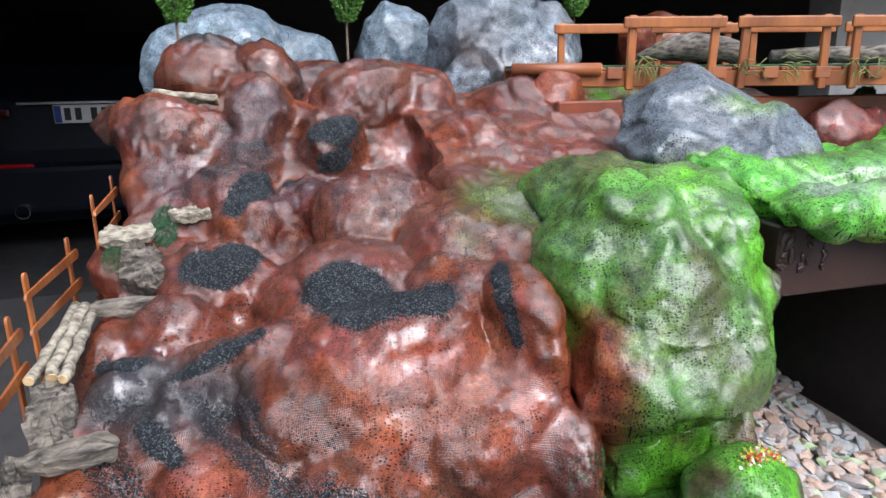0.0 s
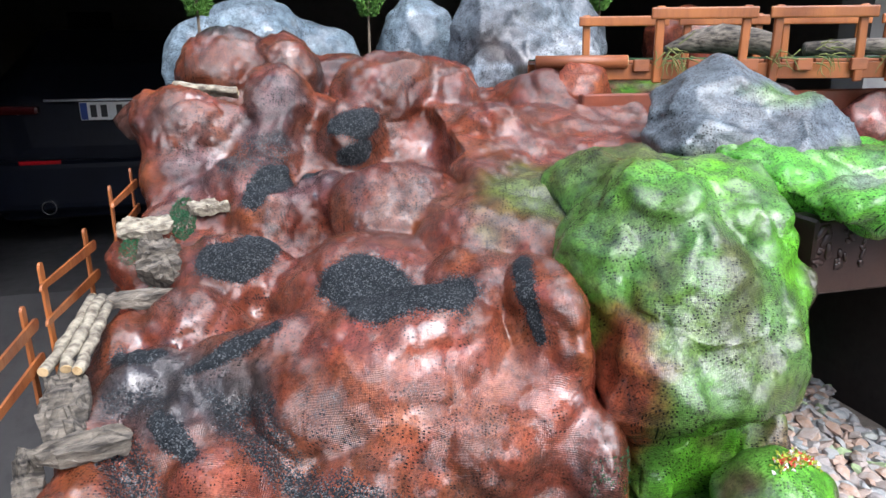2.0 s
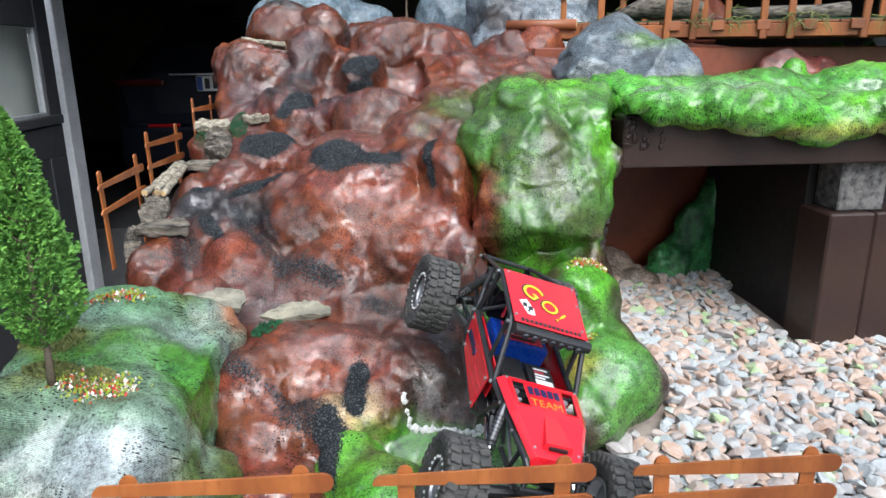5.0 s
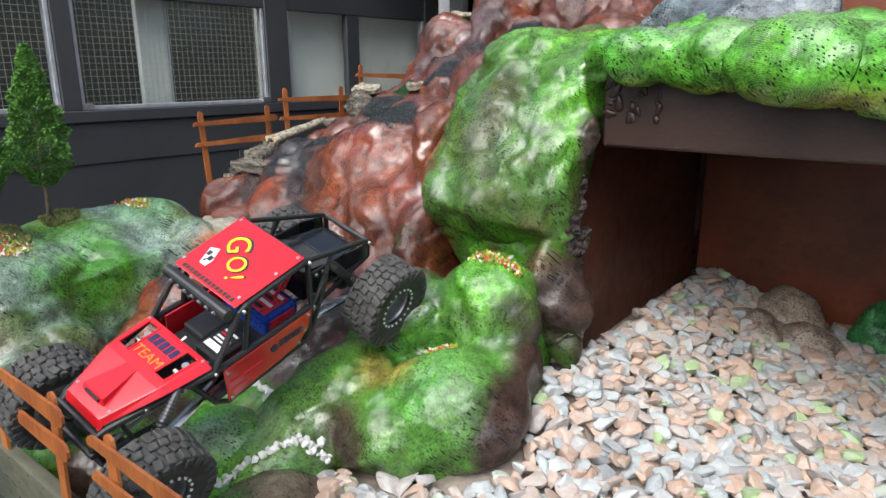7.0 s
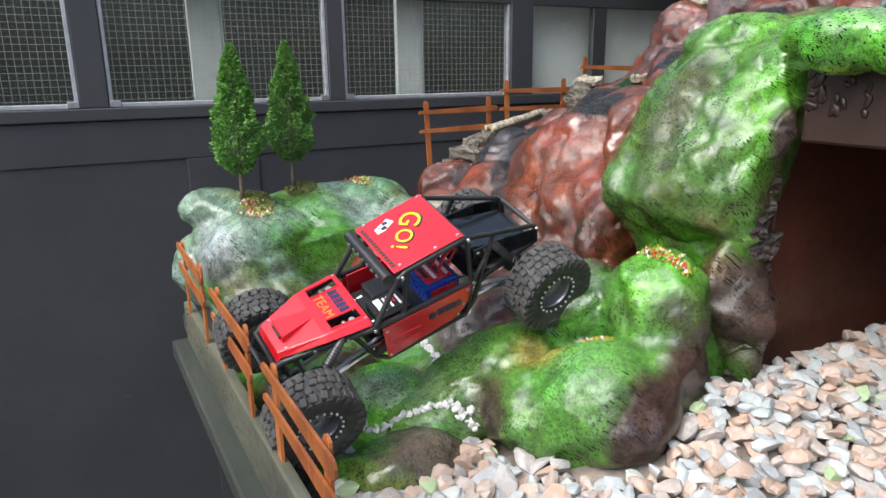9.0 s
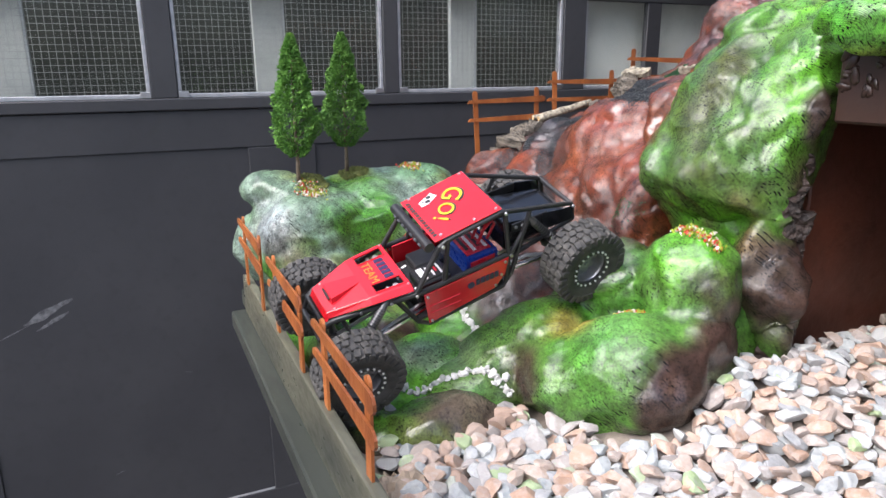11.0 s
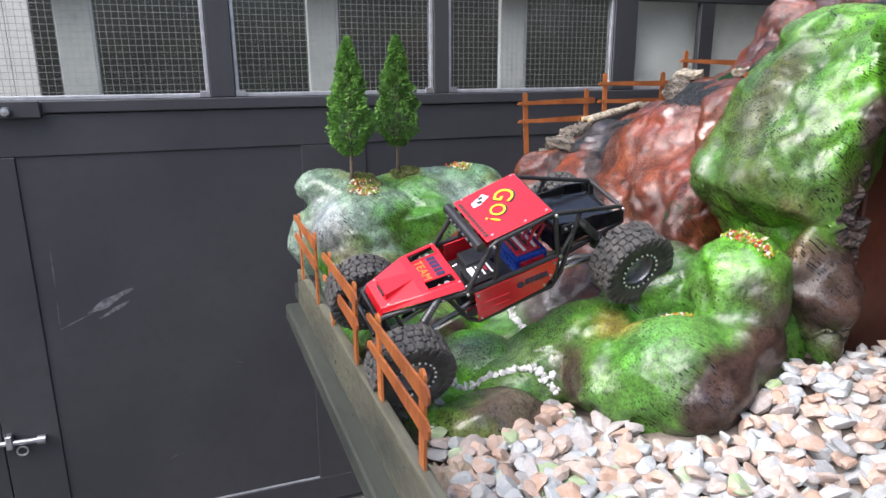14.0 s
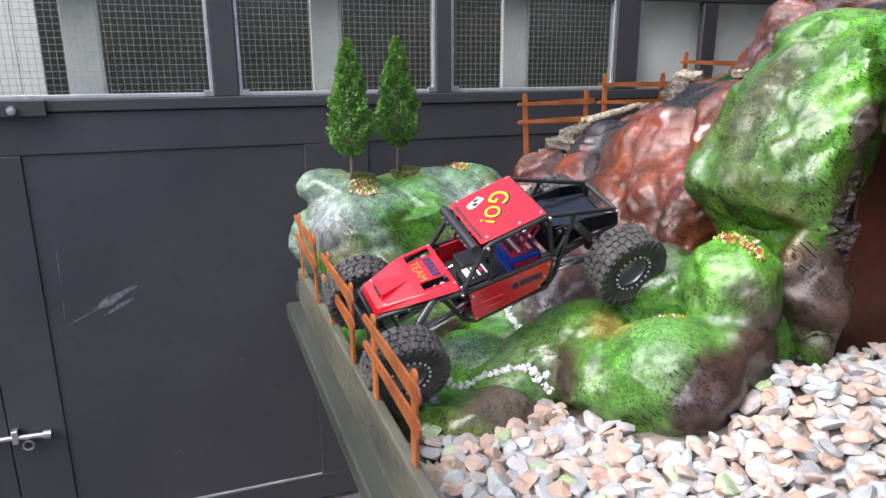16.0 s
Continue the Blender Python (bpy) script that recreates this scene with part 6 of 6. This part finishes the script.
esc = part("speed_controller", box_bm(0.000, 0.060, 0.004, 0.050, 0.030, 0.050, 0.003), RC_BLACK, crawler, "black speed controller with a white label")
part("label", box_bm(0.008, 0.052, 0.010, 0.044, 0.0502, 0.0512), INK, esc, "black label with white marks")
part("label_panel", box_bm(0.040, 0.051, 0.012, 0.042, 0.0513, 0.0518), RC_WHITE, esc)
for k in range(4):
    part("label_bar", box_bm(0.012 + 0.0068 * k, 0.0155 + 0.0068 * k, 0.014, 0.040 - 0.008 * (k % 2), 0.0513, 0.0518), RC_LABEL if k == 1 else RC_WHITE, esc)
for k in range(4):
    y = -0.03 + 0.018 * k
    bar("wire", [(-0.085, y, 0.07), (-0.098, y + 0.004, 0.100), (-0.088, y + 0.012, 0.116), (-0.070, y + 0.014, 0.104), (-0.060, y + 0.01, 0.076)], 0.0026, RC_LABEL)
# rear deck
deck = bmesh.new()
vs = [deck.verts.new(p) for p in ((-0.104, -0.048, 0.108), (-0.104, 0.048, 0.108), (-0.170, 0.046, 0.092), (-0.170, -0.046, 0.092), (-0.234, 0.040, 0.082), (-0.234, -0.040, 0.082), (-0.104, -0.050, 0.050), (-0.104, 0.050, 0.050), (-0.240, 0.043, 0.056), (-0.240, -0.043, 0.056))]
for f in ((0, 1, 2, 3), (3, 2, 4, 5), (6, 7, 1, 0), (7, 8, 4, 2, 1), (8, 9, 5, 4), (9, 6, 0, 3, 5), (6, 9, 8, 7)):
    deck.faces.new([vs[i] for i in f])
bmesh.ops.recalc_face_normals(deck, faces=deck.faces)
bmesh.ops.bevel(deck, geom=deck.edges[:], offset=0.003, segments=2, affect="EDGES")
part("rear_deck", deck, RC_GLOSS, crawler, "glossy black folded rear deck")
for s in (-1, 1):
    part("shock_mount", box_bm(-0.190, -0.118, s * 0.052 - 0.002, s * 0.052 + 0.002, 0.086, 0.104, 0.001), RC_BLACK, crawler)
    part("rear_guard", plate_bm([(-0.178, s * 0.0545, 0.066), (-0.246, s * 0.0515, 0.064), (-0.244, s * 0.0515, 0.090), (-0.178, s * 0.0545, 0.104)], 0.002), RC_GLOSS, crawler, "black side guard at the rear")
    for k in range(4):
        part("mount_bolt", tube_bm([(-0.125 - 0.013 * k, s * 0.054, 0.097), (-0.125 - 0.013 * k, s * 0.0565, 0.097)], 0.003, 8), RC_RIM, crawler)
# ---------------------------------------------------------------- small things laid on the course
bpy.context.view_layer.update()
deps_now = bpy.context.evaluated_depsgraph_get()


SUPPORTS = ("red_rock_slope", "grit_patch", "green_rock_cliff", "mossy_rock", "green_hump_rock", "small_brown_rock", "grey_green_mound", "tabletop", "beam", "timber", "green_turf_deck")


def drop(x, y, top=2.6):
    """The height of what lies under (x, y), below top."""
    for _ in range(40):
        hit, place, normal, _, ob, _ = scene.ray_cast(deps_now, Vector((x, y, top)), Vector((0, 0, -1)))
        if not hit:
            break
        if ob.name.split(".")[0] in SUPPORTS:
            return place.z, normal
        top = place.z - 0.0005
    return 1.345, Vector((0, 0, 1))


def shard_bm(rng, n=9, rx=0.06, ry=0.04, thick=0.012):
    """A broken flat stone or bark flake: an uneven outline with two uneven faces."""
    bm = bmesh.new()
    top, low = [], []
    for k in range(n):
        a = 2 * math.pi * k / n
        s = rng.uniform(0.75, 1.12)
        top.append(bm.verts.new((rx * s * math.cos(a), ry * s * math.sin(a), thick * rng.uniform(0.3, 0.7))))
        low.append(bm.verts.new((rx * s * 0.95 * math.cos(a), ry * s * 0.95 * math.sin(a), -thick * rng.uniform(0.3, 0.6))))
    c0, c1 = bm.verts.new((0, 0, thick * 0.8)), bm.verts.new((0, 0, -thick * 0.5))
    for k in range(n):
        q = (k + 1) % n
        bm.faces.new((top[k], top[q], c0))
        bm.faces.new((low[q], low[k], c1))
        bm.faces.new((top[k], low[k], low[q], top[q]))
    bmesh.ops.recalc_face_normals(bm, faces=bm.faces)
    bmesh.ops.subdivide_edges(bm, edges=bm.edges[:], cuts=4, use_grid_fill=True, fractal=0.25, seed=rng.randint(0, 99))
    spots = np.array([v.co for v in bm.verts])
    ribs = np.abs(fbm(spots * np.array((0.22, 1.0, 1.0)), 75, 3, rng.randint(0, 99)))
    for v, k in zip(bm.verts, ribs):
        v.co.z += thick * 1.0 * (0.3 - min(k, 0.6))
    for v in bm.verts:
        v.co += Vector((rng.uniform(-1, 1), rng.uniform(-1, 1), rng.uniform(-1, 1))) * thick * 0.05
    return bm


def flat_thing(name, label, category, x, y, z, rx, ry, thick, material, turn=0, tilt_x=0, tilt_y=0, seed=1, n=9):
    ob = part(name, shard_bm(random.Random(seed), n, rx, ry, thick), material)
    ob.matrix_world = pose(x, y, z if material in (BARK, BIRCH) else drop(x, y)[0] + thick * 0.45, tilt_x, tilt_y, turn)
    return tagged(ob, label, category)


flat_thing("slate_stone", "flat grey-olive slate lying at the foot of the red slope", "stone", 0.020, 0.645, 1.612, 0.068, 0.055, 0.012, SLATE, 10, 12, 6, 3)
flat_thing("slate_stone", "long thin grey-olive slate leaning on the red rock", "stone", 0.178, 0.692, 1.640, 0.082, 0.026, 0.014, SLATE, 3, 25, -3, 4)
flat_thing("bark_piece", "pale split piece of bark on the rock's edge", "bark", -0.105, 1.270, 1.920, 0.052, 0.032, 0.016, BIRCH, 15, 22, 0, 5)
flat_thing("bark_piece", "pale split piece of bark beside the moss", "bark", -0.002, 1.385, 1.930, 0.042, 0.024, 0.018, BIRCH, -15, 15, 0, 6)
flat_thing("bark_piece", "thick grey weathered bark on the rock's edge", "bark", -0.073, 1.215, 1.872, 0.050, 0.060, 0.034, BARK, 20, 42, 0, 7, 11)
flat_thing("bark_piece", "dark ridged bark strip lying across the edge", "bark", -0.100, 1.150, 1.826, 0.075, 0.017, 0.018, BARK, 8, 5, 0, 8)
flat_thing("bark_piece", "broad grey weathered driftwood on the edge", "driftwood", -0.172, 0.920, 1.750, 0.036, 0.075, 0.028, BARK, 12, 25, 0, 9, 11)
flat_thing("bark_piece", "dark ridged bark strip on the rock's edge", "bark", -0.135, 0.850, 1.728, 0.062, 0.022, 0.022, BARK, 15, 10, 0, 10)
flat_thing("bark_piece", "splintered bark leaning on the edge", "bark", -0.203, 0.835, 1.692, 0.022, 0.06, 0.02, BARK, 10, 35, 0, 11)


# torn plaster along the cliff's outer edge
TORN = surface("torn_umber_plaster", (0.040, 0.024, 0.018), (0.012, 0.008, 0.007), 60, 0.6, bump=1.0, bump_scale=130)
torn_rng = random.Random(77)
for k in range(19):
    z = 1.42 + 0.0205 * k
    flake = part("plaster_flake", shard_bm(torn_rng, 8, torn_rng.uniform(0.014, 0.024), torn_rng.uniform(0.020, 0.036), 0.014), TORN, green_rock, "torn dark umber plaster edge")
    flake.matrix_world = pose(0.869 + torn_rng.uniform(-0.006, 0.008), 0.790 + torn_rng.uniform(-0.010, 0.02), z, 85 + torn_rng.uniform(-12, 12), torn_rng.uniform(-25, 25), 40 + torn_rng.uniform(-20, 20))


def twig(pts, r, label, seed, bundle, kept=False):
    rng = random.Random(seed)
    line, base = [], []
    for k in range(10):
        u = k / 9
        p = Vector(pts[0]).lerp(Vector(pts[1]), u)
        base.append(drop(p.x, p.y)[0] + r - p.z)
        line.append(p)
    lift = sorted(base)[7]
    line = [p + Vector((0, 0, lift if lift > -0.1 and not kept else 0)) for p in line]
    for k, p in enumerate(line):
        line[k] = p + Vector((rng.uniform(-1, 1), rng.uniform(-1, 1), rng.uniform(-1, 1))) * r * 0.3
    t = thing("twig", None, label, "twig", bundle)
    part("stick", tube_bm(line, r, 9, radii=[r * rng.uniform(0.85, 1.12) for _ in line]), BIRCH, t, smooth=True)
    d = (line[0] - line[1]).normalized()
    part("cut_end", tube_bm([line[0], line[0] + d * 0.0015], r * 0.82, 9), CUT, t, "pale cut end")
    d = (line[-1] - line[-2]).normalized()
    part("cut_end", tube_bm([line[-1], line[-1] + d * 0.0015], r * 0.82, 9), CUT, t, "pale cut end")


twig([(-0.205, 0.965, 1.788), (-0.178, 1.165, 1.832)], 0.0095, "pale birch stick in a bundle on the edge", 1, "bundle of sticks", True)
twig([(-0.181, 0.968, 1.792), (-0.162, 1.150, 1.836)], 0.0095, "pale birch stick in a bundle on the edge", 2, "bundle of sticks", True)
twig([(-0.160, 0.960, 1.790), (-0.146, 1.120, 1.828)], 0.0085, "pale birch stick in a bundle on the edge", 3, "bundle of sticks", True)
twig([(-0.083, 1.682, 2.224), (0.062, 1.680, 2.214)], 0.0090, "pale grey stick laid across the upper rock", 4, "sticks on the upper rock")
twig([(-0.076, 1.660, 2.212), (0.060, 1.660, 2.200)], 0.0085, "pale grey stick laid across the upper rock", 5, "sticks on the upper rock")
twig([(-0.088, 1.671, 2.212), (0.000, 1.671, 2.208)], 0.0070, "pale grey stick laid across the upper rock", 6, "sticks on the upper rock")
twig([(0.34, 0.052, 1.425), (0.70, 0.056, 1.418)], 0.011, "weathered stick lying behind the front board", 7, "stick behind the board")

FELT = surface("green_felt", (0.015, 0.10, 0.035), (0.01, 0.06, 0.022), 80, 0.95, bump=0.8, bump_scale=300)


def turf_patch(x, y, rx, ry, n, seed, label, material=FELT, size=0.007, top=2.6):
    t = thing("turf_patch", None, label, "turf", "turf patches")

    def spot(g):
        a, r = g.uniform(0, 6.28), math.sqrt(g.random())
        px, py = x + rx * r * math.cos(a), y + ry * r * math.sin(a)
        z, nn = drop(px, py, top)
        return (px, py, z + 0.001), (g.uniform(-0.4, 0.4), g.uniform(-0.4, 0.4), 1)
    tagged(leaf_part("grass_mat", n, spot, size, seed, material, t), kind="stuff")


turf_patch(0.01, 1.668, 0.045, 0.028, 1800, 1, "dark green felt turf between the sticks", size=0.0035)
turf_patch(-0.052, 1.372, 0.026, 0.05, 1500, 2, "dark green felt turf between the bark pieces", size=0.0032)
turf_patch(-0.115, 1.23, 0.030, 0.025, 900, 3, "dark green felt turf on the edge", size=0.0032)
turf_patch(-0.10, 0.245, 0.06, 0.035, 700, 4, "dry yellow-green moss round the tree's foot", MOSS)
turf_patch(-0.18, 0.375, 0.05, 0.04, 600, 5, "dry yellow-green moss round the tree's foot", MOSS)
turf_patch(0.57, 0.70, 0.06, 0.04, 900, 6, "dark green felt turf under the cliff", size=0.0035, top=1.68)
turf_patch(0.12, 0.62, 0.03, 0.05, 300, 7, "dark green felt turf beside the mound")

PETAL_R = surface("red_petals", (0.6, 0.03, 0.03), (0.5, 0.08, 0.02), 50, 0.6)
PETAL_W = surface("white_petals", (0.75, 0.72, 0.68), (0.6, 0.5, 0.45), 50, 0.6)
PETAL_Y = surface("yellow_green_leaves", (0.35, 0.42, 0.04), (0.25, 0.32, 0.03), 50, 0.7)


def flower_bed(x0, y0, x1, y1, w, n, seed, label, top=2.6):
    t = thing("flower_bed", None, label, "flowers", "flower beds")
    for q, (nm, mt, share) in enumerate((("foliage", PETAL_Y, 1.6), ("red_bloom", PETAL_R, 0.8), ("white_bloom", PETAL_W, 0.7))):
        def spot(g):
            u = g.random()
            px, py = x0 + (x1 - x0) * u + g.gauss(0, w), y0 + (y1 - y0) * u + g.gauss(0, w)
            z, nn = drop(px, py, top)
            return (px, py, z + g.uniform(0, 0.006)), (g.uniform(-1, 1), g.uniform(-1, 1), 1)
        tagged(leaf_part(nm, int(n * share), spot, 0.006, seed + q, mt, t), kind="stuff")


flower_bed(0.765, 0.655, 0.845, 0.672, 0.006, 90, 100, "strip of tiny red and white flowers on the mossy rock", 1.70)
flower_bed(0.755, 0.562, 0.78, 0.560, 0.009, 50, 110, "small clump of orange and white flowers on the moss", 1.66)
flower_bed(-0.155, 0.52, -0.085, 0.52, 0.010, 90, 120, "strip of tiny red and white flowers on the mound")
flower_bed(-0.10, 0.21, -0.01, 0.235, 0.012, 130, 130, "bed of tiny red and white flowers at the tree's foot")

# white pebbles
PEBBLE = surface("white_pebble", (0.6, 0.6, 0.58), (0.48, 0.48, 0.46), 40, 0.7, vary=0.12)


def stone_mesh(name, rng, flat, rough, material, sub=1):
    bm = bmesh.new()
    bmesh.ops.create_icosphere(bm, subdivisions=sub, radius=1)
    cuts = [(Vector((rng.uniform(-1, 1), rng.uniform(-1, 1), rng.uniform(-1, 1))).normalized(), rng.uniform(0.4, 0.75)) for _ in range(9)]
    for v in bm.verts:
        for d, k in cuts:
            e = v.co.dot(d) - k
            if e > 0:
                v.co -= d * e
        v.co *= rng.uniform(1 - rough, 1 + rough)
        v.co.z *= flat
    me = bpy.data.meshes.new(name)
    bm.to_mesh(me)
    bm.free()
    me.materials.append(material)
    return me


rng = random.Random(8)
pebble_meshes = [stone_mesh("pebble", rng, 0.75, 0.05, PEBBLE) for _ in range(4)]


def pebble_row(label, way, n, r, spread, seed):
    t = thing("pebble_row", None, label, "pebbles", "pebble rows")
    g = random.Random(seed)
    for k in range(n):
        u = k / (n - 1) * (len(way) - 1)
        i = min(int(u), len(way) - 2)
        px = way[i][0] + (way[i + 1][0] - way[i][0]) * (u - i) + g.gauss(0, spread)
        py = way[i][1] + (way[i + 1][1] - way[i][1]) * (u - i) + g.gauss(0, spread)
        z, _ = drop(px, py)
        o = new("pebble", g.choice(pebble_meshes))
        o.parent = t
        s = r * g.uniform(0.7, 1.25)
        o.matrix_local = pose(px, py, z + s * 0.3, g.uniform(0, 360), g.uniform(0, 360), g.uniform(0, 360)) @ Matrix.Diagonal((s, s, s, 1))


pebble_row("row of small white pebbles edging the green hump", [(0.390, 0.440), (0.405, 0.426), (0.433, 0.424), (0.475, 0.423), (0.516, 0.418), (0.531, 0.385)], 58, 0.0078, 0.0028, 1)
pebble_row("curved row of small white pebbles before the mossy rock", [(0.600, 0.185), (0.603, 0.25), (0.632, 0.290), (0.645, 0.325), (0.664, 0.360), (0.690, 0.380)], 66, 0.0082, 0.0030, 2)
pebble_row("larger white pebbles where the row meets the gravel", [(0.690, 0.376), (0.722, 0.365), (0.745, 0.35)], 16, 0.0125, 0.0050, 3)

# ---------------------------------------------------------------- gravel
def stone_paint(name, joined):
    m = bpy.data.materials.new(name)
    t, n, l, p = nodes_of(m)
    src = n.new("ShaderNodeNewGeometry").outputs["Random Per Island"] if joined else n.new("ShaderNodeObjectInfo").outputs["Random"]
    cr = n.new("ShaderNodeValToRGB")
    els = cr.color_ramp.elements
    els[0].position, els[0].color = 0.0, (0.36, 0.235, 0.165, 1)
    els[1].position, els[1].color = 0.93, (0.40, 0.41, 0.405, 1)
    for pos, c in ((0.22, (0.40, 0.275, 0.205, 1)), (0.42, (0.30, 0.315, 0.32, 1)), (0.6, (0.31, 0.34, 0.34, 1)), (0.74, (0.42, 0.30, 0.225, 1)), (0.86, (0.24, 0.25, 0.26, 1)), (0.96, (0.30, 0.40, 0.20, 1))):
        e = els.new(pos)
        e.color = c
    l.new(src, cr.inputs[0])
    col = mixc(t, cr.outputs[0], (0.52, 0.515, 0.50), ramp_of(t, noise_of(t, 60, 5, 0.7), 0.42, 0.74, 0, 0.5))
    col = mixc(t, col, (0.2, 0.17, 0.15), ramp_of(t, noise_of(t, 150, 4, 0.6), 0.55, 0.8, 0, 0.5))
    l.new(col, p.inputs["Base Color"])
    p.inputs["Roughness"].default_value = 0.75
    l.new(bump_of(t, noise_of(t, 180, 5, 0.65), 0.5, 0.003), p.inputs["Normal"])
    return m


GRAVEL, GRAVEL_REST = stone_paint("gravel_stone", False), stone_paint("gravel_rest", True)
BEDDING = surface("gravel_dust", (0.30, 0.25, 0.21), (0.2, 0.17, 0.14), 30, 0.9, bump=0.5, bump_scale=100)


def bed_height(x, y):
    near = math.exp(-((x - 0.92) / 0.16) ** 2) * min(1, max(0, (y - 0.38) / 0.3))
    return 1.362 + 0.085 * near + 0.03 * min(1, max(0, (y - 0.5) / 0.6))


gravel = thing("gravel_bed", None, "bed of pink and grey angular gravel stones", "gravel")
bed = bmesh.new()
grid = [[bed.verts.new((0.60 + 0.06 * i, 0.058 + 0.06 * j, bed_height(0.60 + 0.06 * i, 0.058 + 0.06 * j) - 0.012)) for j in range(25)] for i in range(30)]
for i in range(29):
    for j in range(24):
        bed.faces.new((grid[i][j], grid[i + 1][j], grid[i + 1][j + 1], grid[i][j + 1]))
part("bedding", bed, BEDDING, gravel)
rng = random.Random(4)
stone_meshes = [stone_mesh("stone", rng, rng.uniform(0.42, 0.68), 0.05, GRAVEL, 2) for _ in range(14)]
shapes = [(np.array([v.co[:] for v in me.vertices]), [tuple(p.vertices) for p in me.polygons]) for me in stone_meshes]
rest_v, rest_f, count, single = [], [], 0, 0
for layer in range(2):
    for i in range(74):
        for j in range(63):
            x = 0.63 + i * 0.023 + rng.uniform(-0.010, 0.010)
            y = 0.068 + j * 0.023 + rng.uniform(-0.010, 0.010)
            if layer and rng.random() < 0.35:
                continue
            if y > 1.45 or (x > 1.40 and 0.82 < y < 1.24) or x > 2.3:
                continue
            z = bed_height(x, y)
            under, _ = drop(x, y)
            if 1.9 > under > z + 0.012 or (x < 0.90 and y > 0.75) or (x < 0.80 and y < 0.12):
                continue
            s = rng.uniform(0.014, 0.023) * (1.25 if rng.random() < 0.15 else 1)
            k = rng.randrange(14)
            m = pose(x, y, z + layer * 0.010 + 0.002, rng.uniform(-35, 35), rng.uniform(-35, 35), rng.uniform(0, 360)) @ Matrix.Diagonal((s * rng.uniform(0.9, 1.5), s, s, 1))
            if single < 300 and x < 1.25 and y < 0.36:
                o = new("stone", stone_meshes[k])
                o.parent = gravel
                o.matrix_local = m
                single += 1
            else:
                a = np.array(m)
                v, f = shapes[k]
                rest_v.append(v @ a[:3, :3].T + a[:3, 3])
                rest_f += [tuple(q + count for q in face) for face in f]
                count += len(v)
me = bpy.data.meshes.new("gravel_rest")
me.from_pydata(np.concatenate(rest_v).tolist(), [], rest_f)
me.materials.append(GRAVEL_REST)
ob = new("gravel_fill", me)
ob.parent = gravel
tagged(ob, kind="stuff")

# a few larger stones and a flat one at the corner
for x, y, sx, tn in ((0.755, 0.335, 0.034, 20), (0.80, 0.37, 0.026, 70), (0.71, 0.36, 0.022, 0)):
    z, _ = drop(x, y)
    o = tagged(new("white_stone", stone_mesh("white_stone", random.Random(int(x * 1000)), 0.6, 0.08, PEBBLE)), "larger whitish angular stone on the gravel's edge", "stone", "large white stones")
    o.matrix_world = pose(x, y, z + sx * 0.25, 10, 5, tn) @ Matrix.Diagonal((sx * 1.3, sx * 0.7, sx * 0.8, 1))
flat_thing("corner_stone", "flat tan sandstone at the table's front edge", "stone", 0.84, 0.105, 1.385, 0.055, 0.05, 0.03, surface("sandstone", (0.42, 0.33, 0.24), (0.3, 0.24, 0.18), 20, 0.85, bump=0.6, bump_scale=90), 20, 5, 0, 21, 8)
flat_thing("corner_stone", "flat grey stone at the table's front edge", "stone", 1.32, 0.16, 1.385, 0.09, 0.07, 0.03, surface("grey_slab", (0.36, 0.34, 0.33), (0.26, 0.25, 0.24), 20, 0.85, bump=0.6, bump_scale=90), 0, 5, 0, 22, 8)
